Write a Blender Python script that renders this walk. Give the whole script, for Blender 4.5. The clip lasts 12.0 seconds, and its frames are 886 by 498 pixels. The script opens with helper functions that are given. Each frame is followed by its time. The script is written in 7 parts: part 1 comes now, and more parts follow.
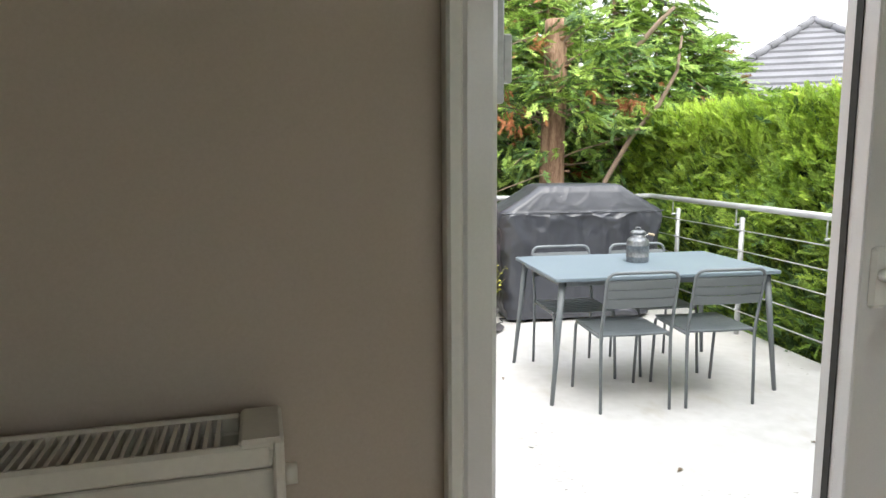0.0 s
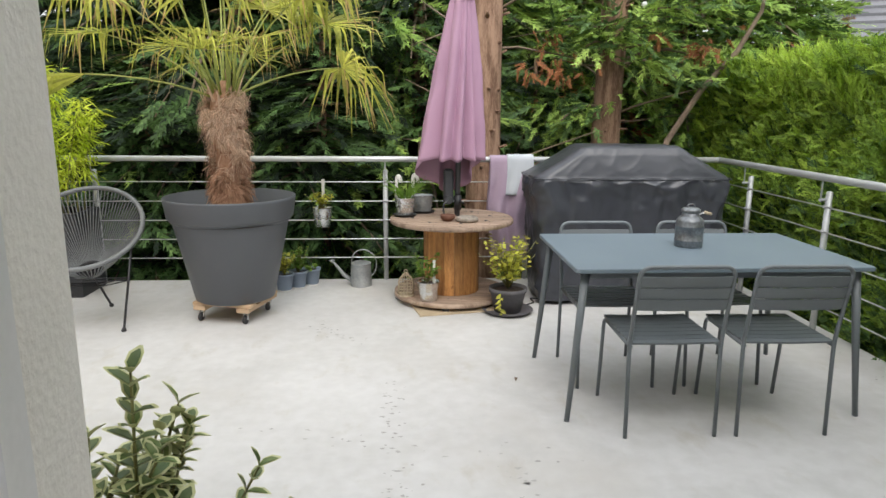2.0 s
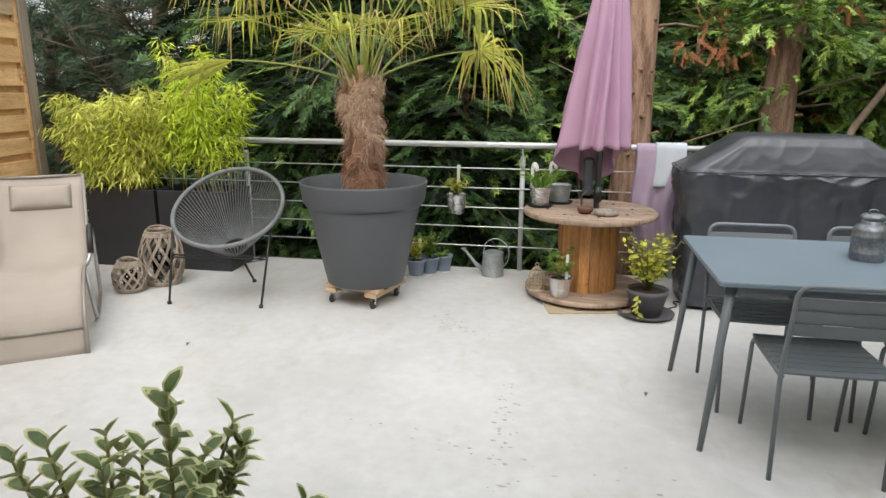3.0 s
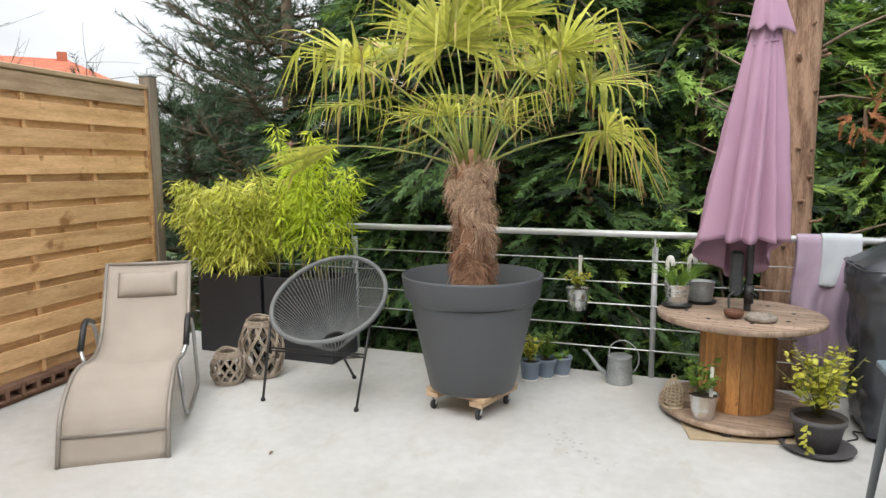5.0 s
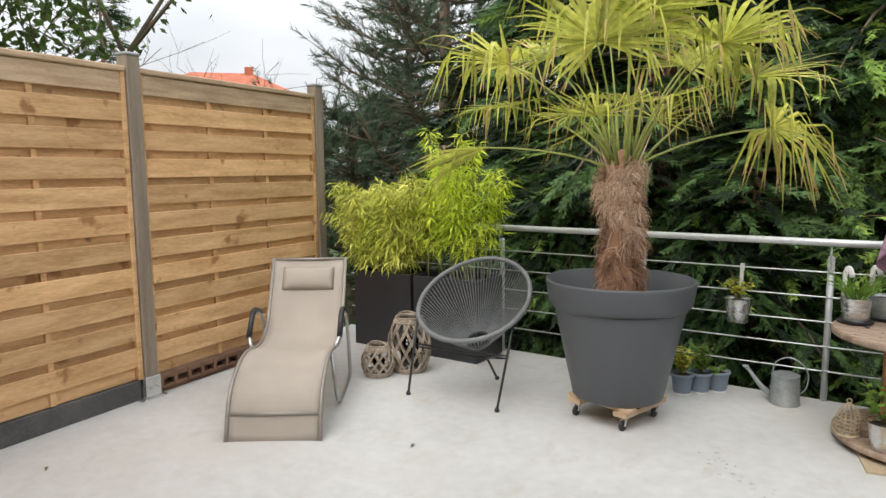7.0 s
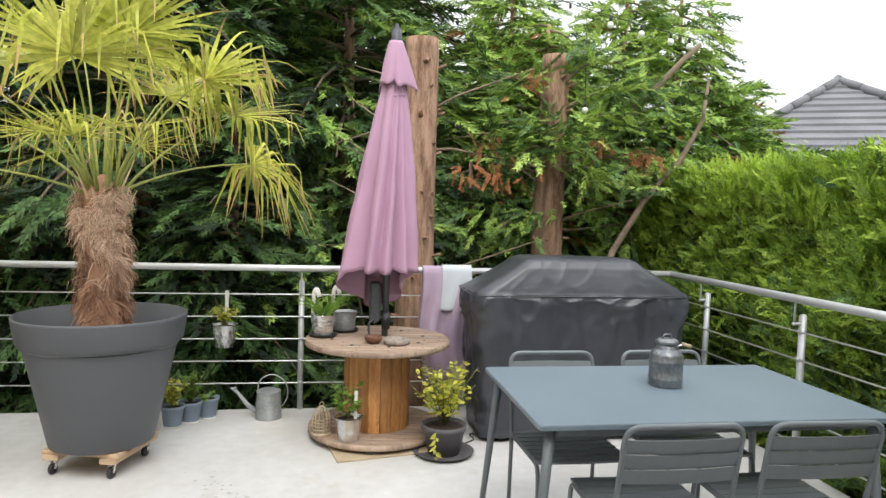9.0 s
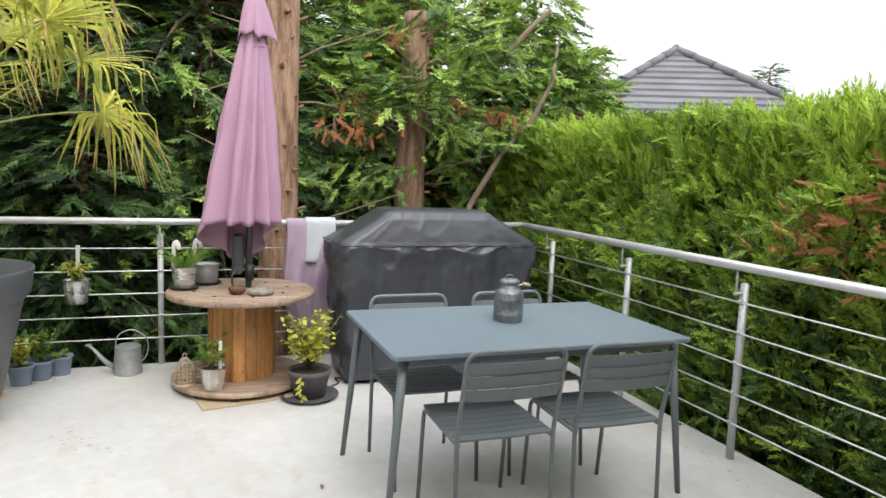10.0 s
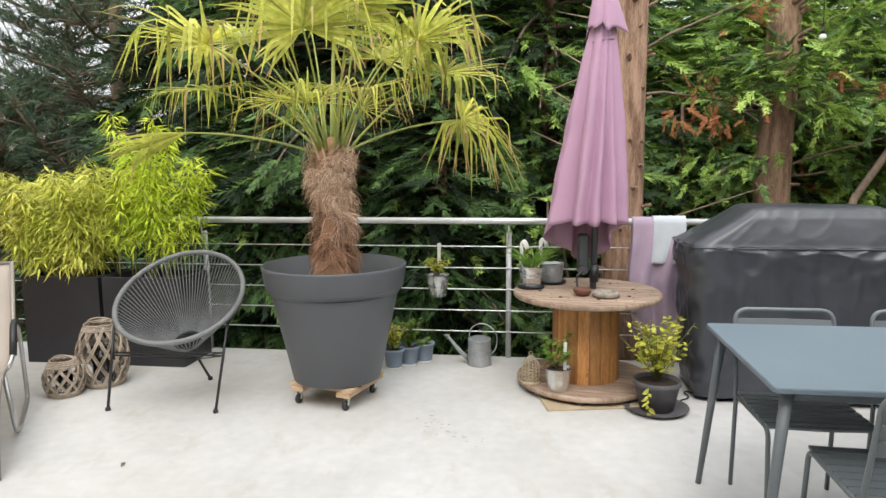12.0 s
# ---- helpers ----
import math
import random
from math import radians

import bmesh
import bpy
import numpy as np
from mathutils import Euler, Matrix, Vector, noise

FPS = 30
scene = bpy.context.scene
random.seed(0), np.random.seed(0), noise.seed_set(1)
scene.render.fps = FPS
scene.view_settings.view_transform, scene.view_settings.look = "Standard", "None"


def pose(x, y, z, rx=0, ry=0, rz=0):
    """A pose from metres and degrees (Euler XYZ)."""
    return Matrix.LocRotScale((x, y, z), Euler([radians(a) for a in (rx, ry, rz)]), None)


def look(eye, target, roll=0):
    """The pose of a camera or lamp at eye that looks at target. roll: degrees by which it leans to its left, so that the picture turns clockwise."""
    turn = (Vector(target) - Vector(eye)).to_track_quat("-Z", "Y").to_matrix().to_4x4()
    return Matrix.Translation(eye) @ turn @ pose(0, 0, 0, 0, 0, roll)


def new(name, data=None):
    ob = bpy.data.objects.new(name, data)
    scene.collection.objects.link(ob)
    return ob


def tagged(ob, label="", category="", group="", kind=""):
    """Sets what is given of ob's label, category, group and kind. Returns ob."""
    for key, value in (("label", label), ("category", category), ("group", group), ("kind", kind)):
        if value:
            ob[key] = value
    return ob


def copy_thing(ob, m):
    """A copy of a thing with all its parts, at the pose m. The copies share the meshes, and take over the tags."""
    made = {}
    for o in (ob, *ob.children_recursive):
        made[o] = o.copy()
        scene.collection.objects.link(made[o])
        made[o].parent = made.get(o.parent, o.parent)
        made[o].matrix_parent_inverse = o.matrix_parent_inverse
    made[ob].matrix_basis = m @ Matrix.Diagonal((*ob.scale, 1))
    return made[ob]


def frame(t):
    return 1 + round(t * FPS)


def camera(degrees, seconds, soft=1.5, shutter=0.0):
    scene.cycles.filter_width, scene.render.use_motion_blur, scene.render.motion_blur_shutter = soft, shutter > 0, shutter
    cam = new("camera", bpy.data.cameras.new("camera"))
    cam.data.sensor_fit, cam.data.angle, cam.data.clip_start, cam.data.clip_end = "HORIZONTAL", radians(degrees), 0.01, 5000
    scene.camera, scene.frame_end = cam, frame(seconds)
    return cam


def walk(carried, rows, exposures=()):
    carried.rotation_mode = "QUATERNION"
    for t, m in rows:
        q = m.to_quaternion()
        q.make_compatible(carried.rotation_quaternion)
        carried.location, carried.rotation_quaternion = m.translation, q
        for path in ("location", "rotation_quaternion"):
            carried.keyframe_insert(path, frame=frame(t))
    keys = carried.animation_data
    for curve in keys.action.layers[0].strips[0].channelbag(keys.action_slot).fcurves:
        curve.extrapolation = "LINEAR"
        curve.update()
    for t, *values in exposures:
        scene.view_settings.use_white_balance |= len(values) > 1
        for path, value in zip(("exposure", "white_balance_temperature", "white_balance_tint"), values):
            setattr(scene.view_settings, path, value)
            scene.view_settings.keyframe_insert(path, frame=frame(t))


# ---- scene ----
cam = camera(67.3, 12.0)
PATH = [
    (0, (0.581, 0.391, 1.423), (0.898, 2.339, 1.15), -0.4),
    (0.5, (0.723, 0.52, 1.42), (1.243, 2.422, 1.114), 0.3),
    (1, (0.881, 0.68, 1.422), (1.344, 2.592, 1.063), 2.1),
    (1.5, (0.979, 0.885, 1.43), (1.268, 2.824, 1.032), 1.1),
    (2, (1.035, 1.048, 1.444), (1.143, 3.001, 1.029), 0.4),
    (2.5, (1.127, 1.201, 1.463), (1.003, 3.149, 1.026), 0.4),
    (3, (1.159, 1.26, 1.477), (0.821, 3.173, 1.002), 0.3),
    (3.2, (1.166, 1.284, 1.471), (0.755, 3.18, 0.988), 0.3),
    (4.8, (1.094, 1.765, 1.501), (0.461, 3.647, 1.265), -0.2),
    (5, (1.1, 1.775, 1.508), (0.398, 3.631, 1.26), -0.3),
    (5.5, (1.1, 1.811, 1.498), (0.225, 3.592, 1.245), -0.1),
    (6, (1.123, 1.812, 1.508), (0.042, 3.477, 1.265), -0.5),
    (6.5, (1.126, 1.793, 1.506), (-0.139, 3.327, 1.284), -0.9),
    (7, (1.153, 1.803, 1.497), (0.041, 3.449, 1.262), -0.5),
    (7.5, (1.079, 1.839, 1.492), (0.409, 3.711, 1.271), -0.6),
    (7.7, (1.065, 1.824, 1.489), (0.575, 3.751, 1.283), -0.6),
    (9.3, (1.101, 1.688, 1.463), (1.539, 3.637, 1.356), 1.9),
    (9.5, (1.108, 1.631, 1.461), (1.619, 3.56, 1.327), 1.9),
    (10, (1.09, 1.543, 1.442), (1.787, 3.404, 1.214), 2.2),
    (10.5, (1.085, 1.495, 1.44), (1.868, 3.308, 1.125), 2.7),
    (11, (1.074, 1.504, 1.463), (1.622, 3.394, 1.107), 2.3),
    (11.5, (1.053, 1.594, 1.469), (1.2, 3.562, 1.142), 1.3),
    (12, (1.02, 1.746, 1.462), (0.757, 3.711, 1.2), -0.4),
]
EXPOSURES = [(0.0, 1.0), (0.5, 0.58), (1.0, 0.2), (1.5, 0.0), (5.0, 0.0), (6.5, -0.06), (7.0, -0.12), (7.5, -0.05), (9.5, 0.23), (10.5, 0.20), (11.5, 0.15), (12.0, 0.17)]
walk(cam, [(t, look(eye, target, roll)) for t, eye, target, roll in PATH], EXPOSURES)

# ---- world and sun: a bright overcast day ----
SUN_ELEV, SUN_AZ = radians(54), radians(176)
world = bpy.data.worlds.new("world")
scene.world = world
world.use_nodes = True
wn, wl = world.node_tree.nodes, world.node_tree.links
wn.clear()
sky = wn.new("ShaderNodeTexSky")
sky.sky_type, sky.sun_disc = "NISHITA", False
sky.sun_elevation, sky.sun_rotation = SUN_ELEV, SUN_AZ
sky.dust_density, sky.air_density = 4.0, 1.0
w_co = wn.new("ShaderNodeTexCoord")
w_map = wn.new("ShaderNodeMapping")
w_map.inputs["Scale"].default_value = (1.0, 1.0, 3.0)
w_noise = wn.new("ShaderNodeTexNoise")
w_noise.inputs["Scale"].default_value, w_noise.inputs["Detail"].default_value = 1.6, 5.0
w_ramp = wn.new("ShaderNodeValToRGB")
w_ramp.color_ramp.elements[0].position, w_ramp.color_ramp.elements[0].color = 0.3, (6.4, 6.7, 7.1, 1)
w_ramp.color_ramp.elements[1].position, w_ramp.color_ramp.elements[1].color = 0.7, (11.0, 11.1, 11.2, 1)
w_mix = wn.new("ShaderNodeMix")
w_mix.data_type = "RGBA"
w_mix.inputs[0].default_value = 0.88
w_bg = wn.new("ShaderNodeBackground")
w_bg.inputs["Strength"].default_value = 0.16
w_out = wn.new("ShaderNodeOutputWorld")
wl.new(w_co.outputs["Generated"], w_map.inputs["Vector"])
wl.new(w_map.outputs["Vector"], w_noise.inputs["Vector"])
wl.new(w_noise.outputs[0], w_ramp.inputs[0])
wl.new(sky.outputs[0], w_mix.inputs[6])
w_sep = wn.new("ShaderNodeSeparateXYZ")
w_grad = wn.new("ShaderNodeMapRange")
w_grad.inputs["From Min"].default_value, w_grad.inputs["From Max"].default_value = 0.0, 1.0
w_grad.inputs["To Min"].default_value, w_grad.inputs["To Max"].default_value = 0.56, 1.76
w_mul = wn.new("ShaderNodeVectorMath")
w_mul.operation = "SCALE"
wl.new(w_co.outputs["Generated"], w_sep.inputs[0])
wl.new(w_sep.outputs["Z"], w_grad.inputs["Value"])
wl.new(w_ramp.outputs[0], w_mul.inputs[0])
wl.new(w_grad.outputs[0], w_mul.inputs["Scale"])
wl.new(w_mul.outputs[0], w_mix.inputs[7])
wl.new(w_mix.outputs[2], w_bg.inputs[0])
wl.new(w_bg.outputs[0], w_out.inputs[0])

sun = new("sun", bpy.data.lights.new("sun", "SUN"))
sun.data.energy, sun.data.angle, sun.data.color = 1.6, radians(35), (1.0, 0.97, 0.92)
sun.matrix_world = look((math.sin(SUN_AZ) * 20, math.cos(SUN_AZ) * 20, 26), (0, 0, 0))

# ---- materials ----
def material(name, dark, light, rough=0.6, metal=0.0, grain=8.0, fine=60.0, bump=0.2, vary=0.0, stretch=(1, 1, 1), coat=0.0,
             spots=None, transmit=0.0, island=0.0, soft=0.06, span=0.14):
    """Two-scale noise between two base colours, fine bump, optional spots (colour, scale, threshold) and per-object or per-island variation."""
    m = bpy.data.materials.new(name)
    m.use_nodes = True
    n, l = m.node_tree.nodes, m.node_tree.links
    b = n["Principled BSDF"]
    co, mp = n.new("ShaderNodeTexCoord"), n.new("ShaderNodeMapping")
    mp.inputs["Scale"].default_value = stretch
    source = co.outputs["Object"]
    if vary:                                # alike pieces show different stretches of the grain
        off, mv = n.new("ShaderNodeObjectInfo"), n.new("ShaderNodeVectorMath")
        mv.operation = "MULTIPLY_ADD"
        mv.inputs[1].default_value = (7.0, 13.0, 5.0)
        l.new(off.outputs["Random"], mv.inputs[0])
        l.new(source, mv.inputs[2])
        source = mv.outputs[0]
    l.new(source, mp.inputs["Vector"])
    big, small = n.new("ShaderNodeTexNoise"), n.new("ShaderNodeTexNoise")
    for t, s in ((big, grain), (small, fine)):
        t.inputs["Scale"].default_value, t.inputs["Detail"].default_value = s, 5.0
        l.new(mp.outputs["Vector"], t.inputs["Vector"])
    add = n.new("ShaderNodeMath")
    add.operation = "MULTIPLY_ADD"
    add.inputs[1].default_value = 0.6
    l.new(big.outputs[0], add.inputs[0])
    half = n.new("ShaderNodeMath")
    half.operation = "MULTIPLY"
    half.inputs[1].default_value = 0.4
    l.new(small.outputs[0], half.inputs[0])
    l.new(half.outputs[0], add.inputs[2])
    ramp = n.new("ShaderNodeValToRGB")
    ramp.color_ramp.elements[0].position, ramp.color_ramp.elements[0].color = 0.5 - span, (*dark, 1)
    ramp.color_ramp.elements[1].position, ramp.color_ramp.elements[1].color = 0.5 + span, (*light, 1)
    l.new(add.outputs[0], ramp.inputs[0])
    out = ramp.outputs[0]
    if spots:
        colour, scale, cut = spots
        sp = n.new("ShaderNodeTexNoise")
        sp.inputs["Scale"].default_value, sp.inputs["Detail"].default_value = scale, 6.0
        l.new(source, sp.inputs["Vector"])
        sr = n.new("ShaderNodeValToRGB")
        sr.color_ramp.elements[0].position, sr.color_ramp.elements[1].position = cut, cut + soft
        l.new(sp.outputs[0], sr.inputs[0])
        mx = n.new("ShaderNodeMix")
        mx.data_type = "RGBA"
        l.new(sr.outputs[0], mx.inputs[0])
        l.new(out, mx.inputs[6])
        mx.inputs[7].default_value = (*colour, 1)
        out = mx.outputs[2]
    if vary or island:
        hsv = n.new("ShaderNodeHueSaturation")
        rng = n.new("ShaderNodeMapRange")
        amount = vary or island
        rng.inputs["To Min"].default_value, rng.inputs["To Max"].default_value = 1 - amount, 1 + amount
        if vary:
            l.new(n.new("ShaderNodeObjectInfo").outputs["Random"], rng.inputs["Value"])
        else:
            l.new(n.new("ShaderNodeNewGeometry").outputs["Random Per Island"], rng.inputs["Value"])
        l.new(rng.outputs[0], hsv.inputs["Value"])
        l.new(out, hsv.inputs["Color"])
        out = hsv.outputs["Color"]
    l.new(out, b.inputs["Base Color"])
    b.inputs["Roughness"].default_value, b.inputs["Metallic"].default_value = rough, metal
    b.inputs["Coat Weight"].default_value = coat
    if transmit:
        b.inputs["Specular IOR Level"].default_value = 0.3
        tr, ms, om = n.new("ShaderNodeBsdfTranslucent"), n.new("ShaderNodeMixShader"), n["Material Output"]
        ms.inputs[0].default_value = transmit
        l.new(out, tr.inputs["Color"])
        l.new(b.outputs[0], ms.inputs[1])
        l.new(tr.outputs[0], ms.inputs[2])
        l.new(ms.outputs[0], om.inputs["Surface"])
    if bump:
        bp = n.new("ShaderNodeBump")
        bp.inputs["Strength"].default_value, bp.inputs["Distance"].default_value = bump, 0.004
        l.new(add.outputs[0], bp.inputs["Height"])
        l.new(bp.outputs[0], b.inputs["Normal"])
    return m


def glass_material(name):
    m = bpy.data.materials.new(name)
    m.use_nodes = True
    b = m.node_tree.nodes["Principled BSDF"]
    b.inputs["Base Color"].default_value = (0.93, 0.97, 0.96, 1)
    b.inputs["Roughness"].default_value, b.inputs["IOR"].default_value = 0.0, 1.45
    b.inputs["Transmission Weight"].default_value = 1.0
    return m


M = {}
M["slab"] = material("painted_concrete", (0.525, 0.515, 0.495), (0.63, 0.62, 0.608), 0.5, 0, 1.3, 14, 0.12, spots=((0.50, 0.475, 0.435), 0.9, 0.52), soft=0.3)
M["slab_edge"] = material("raw_concrete", (0.30, 0.29, 0.27), (0.48, 0.47, 0.44), 0.85, 0, 4, 50, 0.6)
M["render"] = material("cream_render", (0.80, 0.765, 0.69), (0.89, 0.855, 0.78), 0.9, 0, 6, 140, 1.0)
M["room_wall"] = material("taupe_wall_paint", (0.42, 0.355, 0.30), (0.46, 0.39, 0.332), 0.85, 0, 2, 240, 0.12)
M["room_floor"] = material("oak_floor", (0.22, 0.15, 0.09), (0.34, 0.24, 0.15), 0.45, 0, 5, 40, 0.2, stretch=(1, 8, 1))
M["ceiling"] = material("ceiling_paint", (0.72, 0.72, 0.70), (0.78, 0.78, 0.76), 0.9, 0, 3, 150, 0.1)
M["pvc"] = material("light_grey_pvc", (0.74, 0.73, 0.745), (0.79, 0.78, 0.795), 0.18, 0, 3, 300, 0.02)
# dark taupe carries the shade on the frame's inner face
M["bead"] = material("painted_shade_bead", (0.075, 0.066, 0.058), (0.095, 0.084, 0.074), 0.5, 0, 4, 120, 0.05)
M["handle"] = material("white_handle_lacquer", (0.86, 0.85, 0.83), (0.90, 0.89, 0.87), 0.25, 0, 4, 120, 0.02)
M["seal"] = material("rubber_seal", (0.02, 0.02, 0.02), (0.04, 0.04, 0.04), 0.6, 0, 20, 90, 0.1)
M["white_metal"] = material("white_enamel", (0.70, 0.69, 0.66), (0.76, 0.75, 0.72), 0.35, 0, 4, 120, 0.05)
M["radiator"] = material("radiator_enamel", (0.56, 0.525, 0.475), (0.62, 0.585, 0.53), 0.4, 0, 4, 120, 0.05)
M["glass"] = glass_material("window_glass")
M["steel"] = material("galvanised_steel", (0.46, 0.47, 0.48), (0.60, 0.61, 0.62), 0.5, 0.5, 14, 120, 0.08)
M["rail"] = material("grey_lacquered_rail", (0.60, 0.61, 0.62), (0.70, 0.71, 0.72), 0.35, 0.35, 6, 120, 0.05)
M["cable"] = material("steel_cable", (0.62, 0.62, 0.62), (0.78, 0.78, 0.78), 0.35, 0.7, 40, 200, 0.1)
M["pine"] = material("honey_pine_plank", (0.52, 0.285, 0.12), (0.83, 0.535, 0.275), 0.7, 0, 2.6, 22, 0.35, vary=0.17, span=0.16, stretch=(1, 0.45, 7), spots=((0.36, 0.17, 0.065), 6.0, 0.615), soft=0.08)
M["pine_top"] = material("weathered_pine", (0.40, 0.27, 0.165), (0.62, 0.455, 0.30), 0.8, 0, 3, 30, 0.4, vary=0.1, stretch=(1, 0.35, 9))
M["fence_post"] = material("greyed_timber_post", (0.20, 0.155, 0.115), (0.33, 0.27, 0.21), 0.75, 0, 3, 40, 0.4, stretch=(6, 6, 0.5))
M["plinth"] = material("dark_plinth", (0.06, 0.058, 0.06), (0.115, 0.11, 0.108), 0.6, 0, 5, 60, 0.3)
M["clay"] = material("clay_block", (0.16, 0.085, 0.055), (0.25, 0.14, 0.09), 0.9, 0, 6, 60, 0.5)
M["table"] = material("blue_grey_lacquer", (0.145, 0.188, 0.222), (0.172, 0.218, 0.254), 0.38, 0.0, 1.5, 220, 0.05)
M["chair"] = material("slate_grey_lacquer", (0.124, 0.140, 0.150), (0.152, 0.170, 0.182), 0.36, 0.0, 3, 180, 0.05)
M["cover"] = material("black_nylon", (0.040, 0.043, 0.053), (0.058, 0.062, 0.075), 0.32, 0, 5, 320, 0.2)
M["pot"] = material("anthracite_plastic", (0.084, 0.090, 0.100), (0.101, 0.108, 0.120), 0.5, 0, 1.2, 160, 0.06)
M["planter"] = material("black_planter", (0.018, 0.019, 0.023), (0.03, 0.031, 0.036), 0.5, 0, 2.5, 120, 0.08)
M["soil"] = material("potting_soil", (0.02, 0.014, 0.01), (0.06, 0.042, 0.03), 0.95, 0, 20, 120, 1.0)
M["fibre"] = material("palm_fibre", (0.44, 0.29, 0.20), (0.80, 0.60, 0.45), 0.9, 0, 6, 60, 0.6, stretch=(8, 8, 1.5), island=0.35, transmit=0.15)
M["fibre_old"] = material("old_palm_fibre", (0.24, 0.125, 0.075), (0.52, 0.31, 0.20), 0.9, 0, 6, 60, 0.6, stretch=(8, 8, 1.5), island=0.35, transmit=0.1)
M["palm"] = material("palm_leaf", (0.33, 0.375, 0.048), (0.80, 0.78, 0.20), 0.28, 0, 2.5, 30, 0.1, transmit=0.47, island=0.40)
M["palm_dry"] = material("dry_palm_leaf", (0.42, 0.29, 0.10), (0.62, 0.48, 0.22), 0.6, 0, 4, 30, 0.1, transmit=0.2, island=0.25)
M["petiole"] = material("palm_petiole", (0.20, 0.25, 0.05), (0.38, 0.40, 0.11), 0.45, 0, 3, 30, 0.1)
M["bamboo"] = material("bamboo_leaf", (0.40, 0.46, 0.05), (0.82, 0.80, 0.20), 0.42, 0, 3, 30, 0.05, transmit=0.32, island=0.42)
M["bamboo_fresh"] = material("fresh_bamboo_leaf", (0.40, 0.54, 0.03), (0.84, 0.90, 0.13), 0.42, 0, 3, 30, 0.05, transmit=0.44, island=0.38)
M["cane"] = material("bamboo_cane", (0.14, 0.15, 0.04), (0.30, 0.27, 0.10), 0.5, 0, 5, 40, 0.1)
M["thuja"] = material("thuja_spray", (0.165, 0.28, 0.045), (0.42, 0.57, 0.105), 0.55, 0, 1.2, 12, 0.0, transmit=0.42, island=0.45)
# serves the fresh top shoots and the sprays painted as lit from above
M["thuja_bright"] = material("fresh_and_lit_thuja", (0.30, 0.45, 0.05), (0.52, 0.67, 0.11), 0.5, 0, 1.2, 12, 0.0, transmit=0.38, island=0.35)
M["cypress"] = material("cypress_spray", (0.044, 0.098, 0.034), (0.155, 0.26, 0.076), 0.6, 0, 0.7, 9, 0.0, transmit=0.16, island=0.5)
M["cypress_light"] = material("light_cypress_spray", (0.20, 0.345, 0.07), (0.47, 0.62, 0.15), 0.6, 0, 0.7, 9, 0.0, transmit=0.34, island=0.45)
# near-black green: the shade inside crowns and hedge is put into the colour
M["deep"] = material("painted_shade_foliage", (0.010, 0.022, 0.010), (0.026, 0.052, 0.022), 0.85, 0, 2, 14, 0.0, island=0.4)
M["rust"] = material("dead_rusty_spray", (0.27, 0.095, 0.035), (0.50, 0.21, 0.085), 0.8, 0, 3, 20, 0.0, island=0.35)
M["pine_needle"] = material("pine_needles", (0.036, 0.070, 0.042), (0.115, 0.165, 0.088), 0.6, 0, 1, 10, 0.0, transmit=0.08, island=0.4)
M["leaf"] = material("broad_leaf", (0.045, 0.09, 0.018), (0.12, 0.19, 0.04), 0.5, 0, 1.2, 12, 0.0, transmit=0.3, island=0.35)
M["bark"] = material("reddish_bark", (0.17, 0.095, 0.06), (0.42, 0.265, 0.18), 0.92, 0, 4, 28, 1.0, stretch=(5, 5, 0.8), span=0.1)
M["branch"] = material("grey_brown_branch", (0.14, 0.10, 0.07), (0.28, 0.21, 0.15), 0.9, 0, 6, 40, 0.7)
M["lilac"] = material("lilac_canvas", (0.40, 0.235, 0.335), (0.47, 0.285, 0.395), 0.85, 0, 2.5, 420, 0.2)
M["grey_metal"] = material("dark_grey_pole", (0.055, 0.058, 0.065), (0.085, 0.088, 0.095), 0.45, 0.3, 6, 80, 0.1)
M["spool_top"] = material("weathered_spool_wood", (0.20, 0.135, 0.095), (0.44, 0.325, 0.245), 0.75, 0, 4, 26, 0.6, vary=0.2, stretch=(0.8, 9, 1))
M["spool_core"] = material("orange_spool_stave", (0.27, 0.11, 0.034), (0.58, 0.285, 0.09), 0.6, 0, 4, 30, 0.3, vary=0.30, stretch=(7, 7, 0.8), spots=((0.16, 0.06, 0.02), 9.0, 0.64), soft=0.06)
M["board"] = material("fibre_board", (0.40, 0.31, 0.20), (0.50, 0.40, 0.27), 0.85, 0, 6, 90, 0.2)
M["zinc"] = material("zinc_sheet", (0.58, 0.59, 0.59), (0.78, 0.79, 0.79), 0.26, 0.85, 9, 80, 0.1)
M["old_zinc"] = material("dull_zinc", (0.30, 0.32, 0.325), (0.46, 0.475, 0.48), 0.45, 0.5, 7, 60, 0.2)
M["can"] = material("milk_can_metal", (0.13, 0.14, 0.15), (0.30, 0.315, 0.33), 0.38, 0.65, 8, 70, 0.2)
M["blue_pot"] = material("blue_grey_pot", (0.17, 0.215, 0.28), (0.22, 0.265, 0.33), 0.6, 0, 4, 80, 0.1)
M["grey_pot"] = material("grey_terracotta", (0.085, 0.08, 0.085), (0.125, 0.118, 0.125), 0.75, 0, 5, 80, 0.2)
M["wicker"] = material("grey_willow", (0.22, 0.17, 0.125), (0.46, 0.385, 0.31), 0.8, 0, 10, 60, 0.5, island=0.25)
M["wicker_pale"] = material("pale_willow", (0.34, 0.27, 0.18), (0.52, 0.43, 0.31), 0.8, 0, 10, 60, 0.4, island=0.2)
M["cord"] = material("grey_pvc_cord", (0.13, 0.137, 0.142), (0.19, 0.197, 0.20), 0.5, 0, 10, 90, 0.1)
M["black_steel"] = material("black_steel", (0.02, 0.02, 0.022), (0.035, 0.035, 0.037), 0.45, 0.2, 8, 80, 0.1)
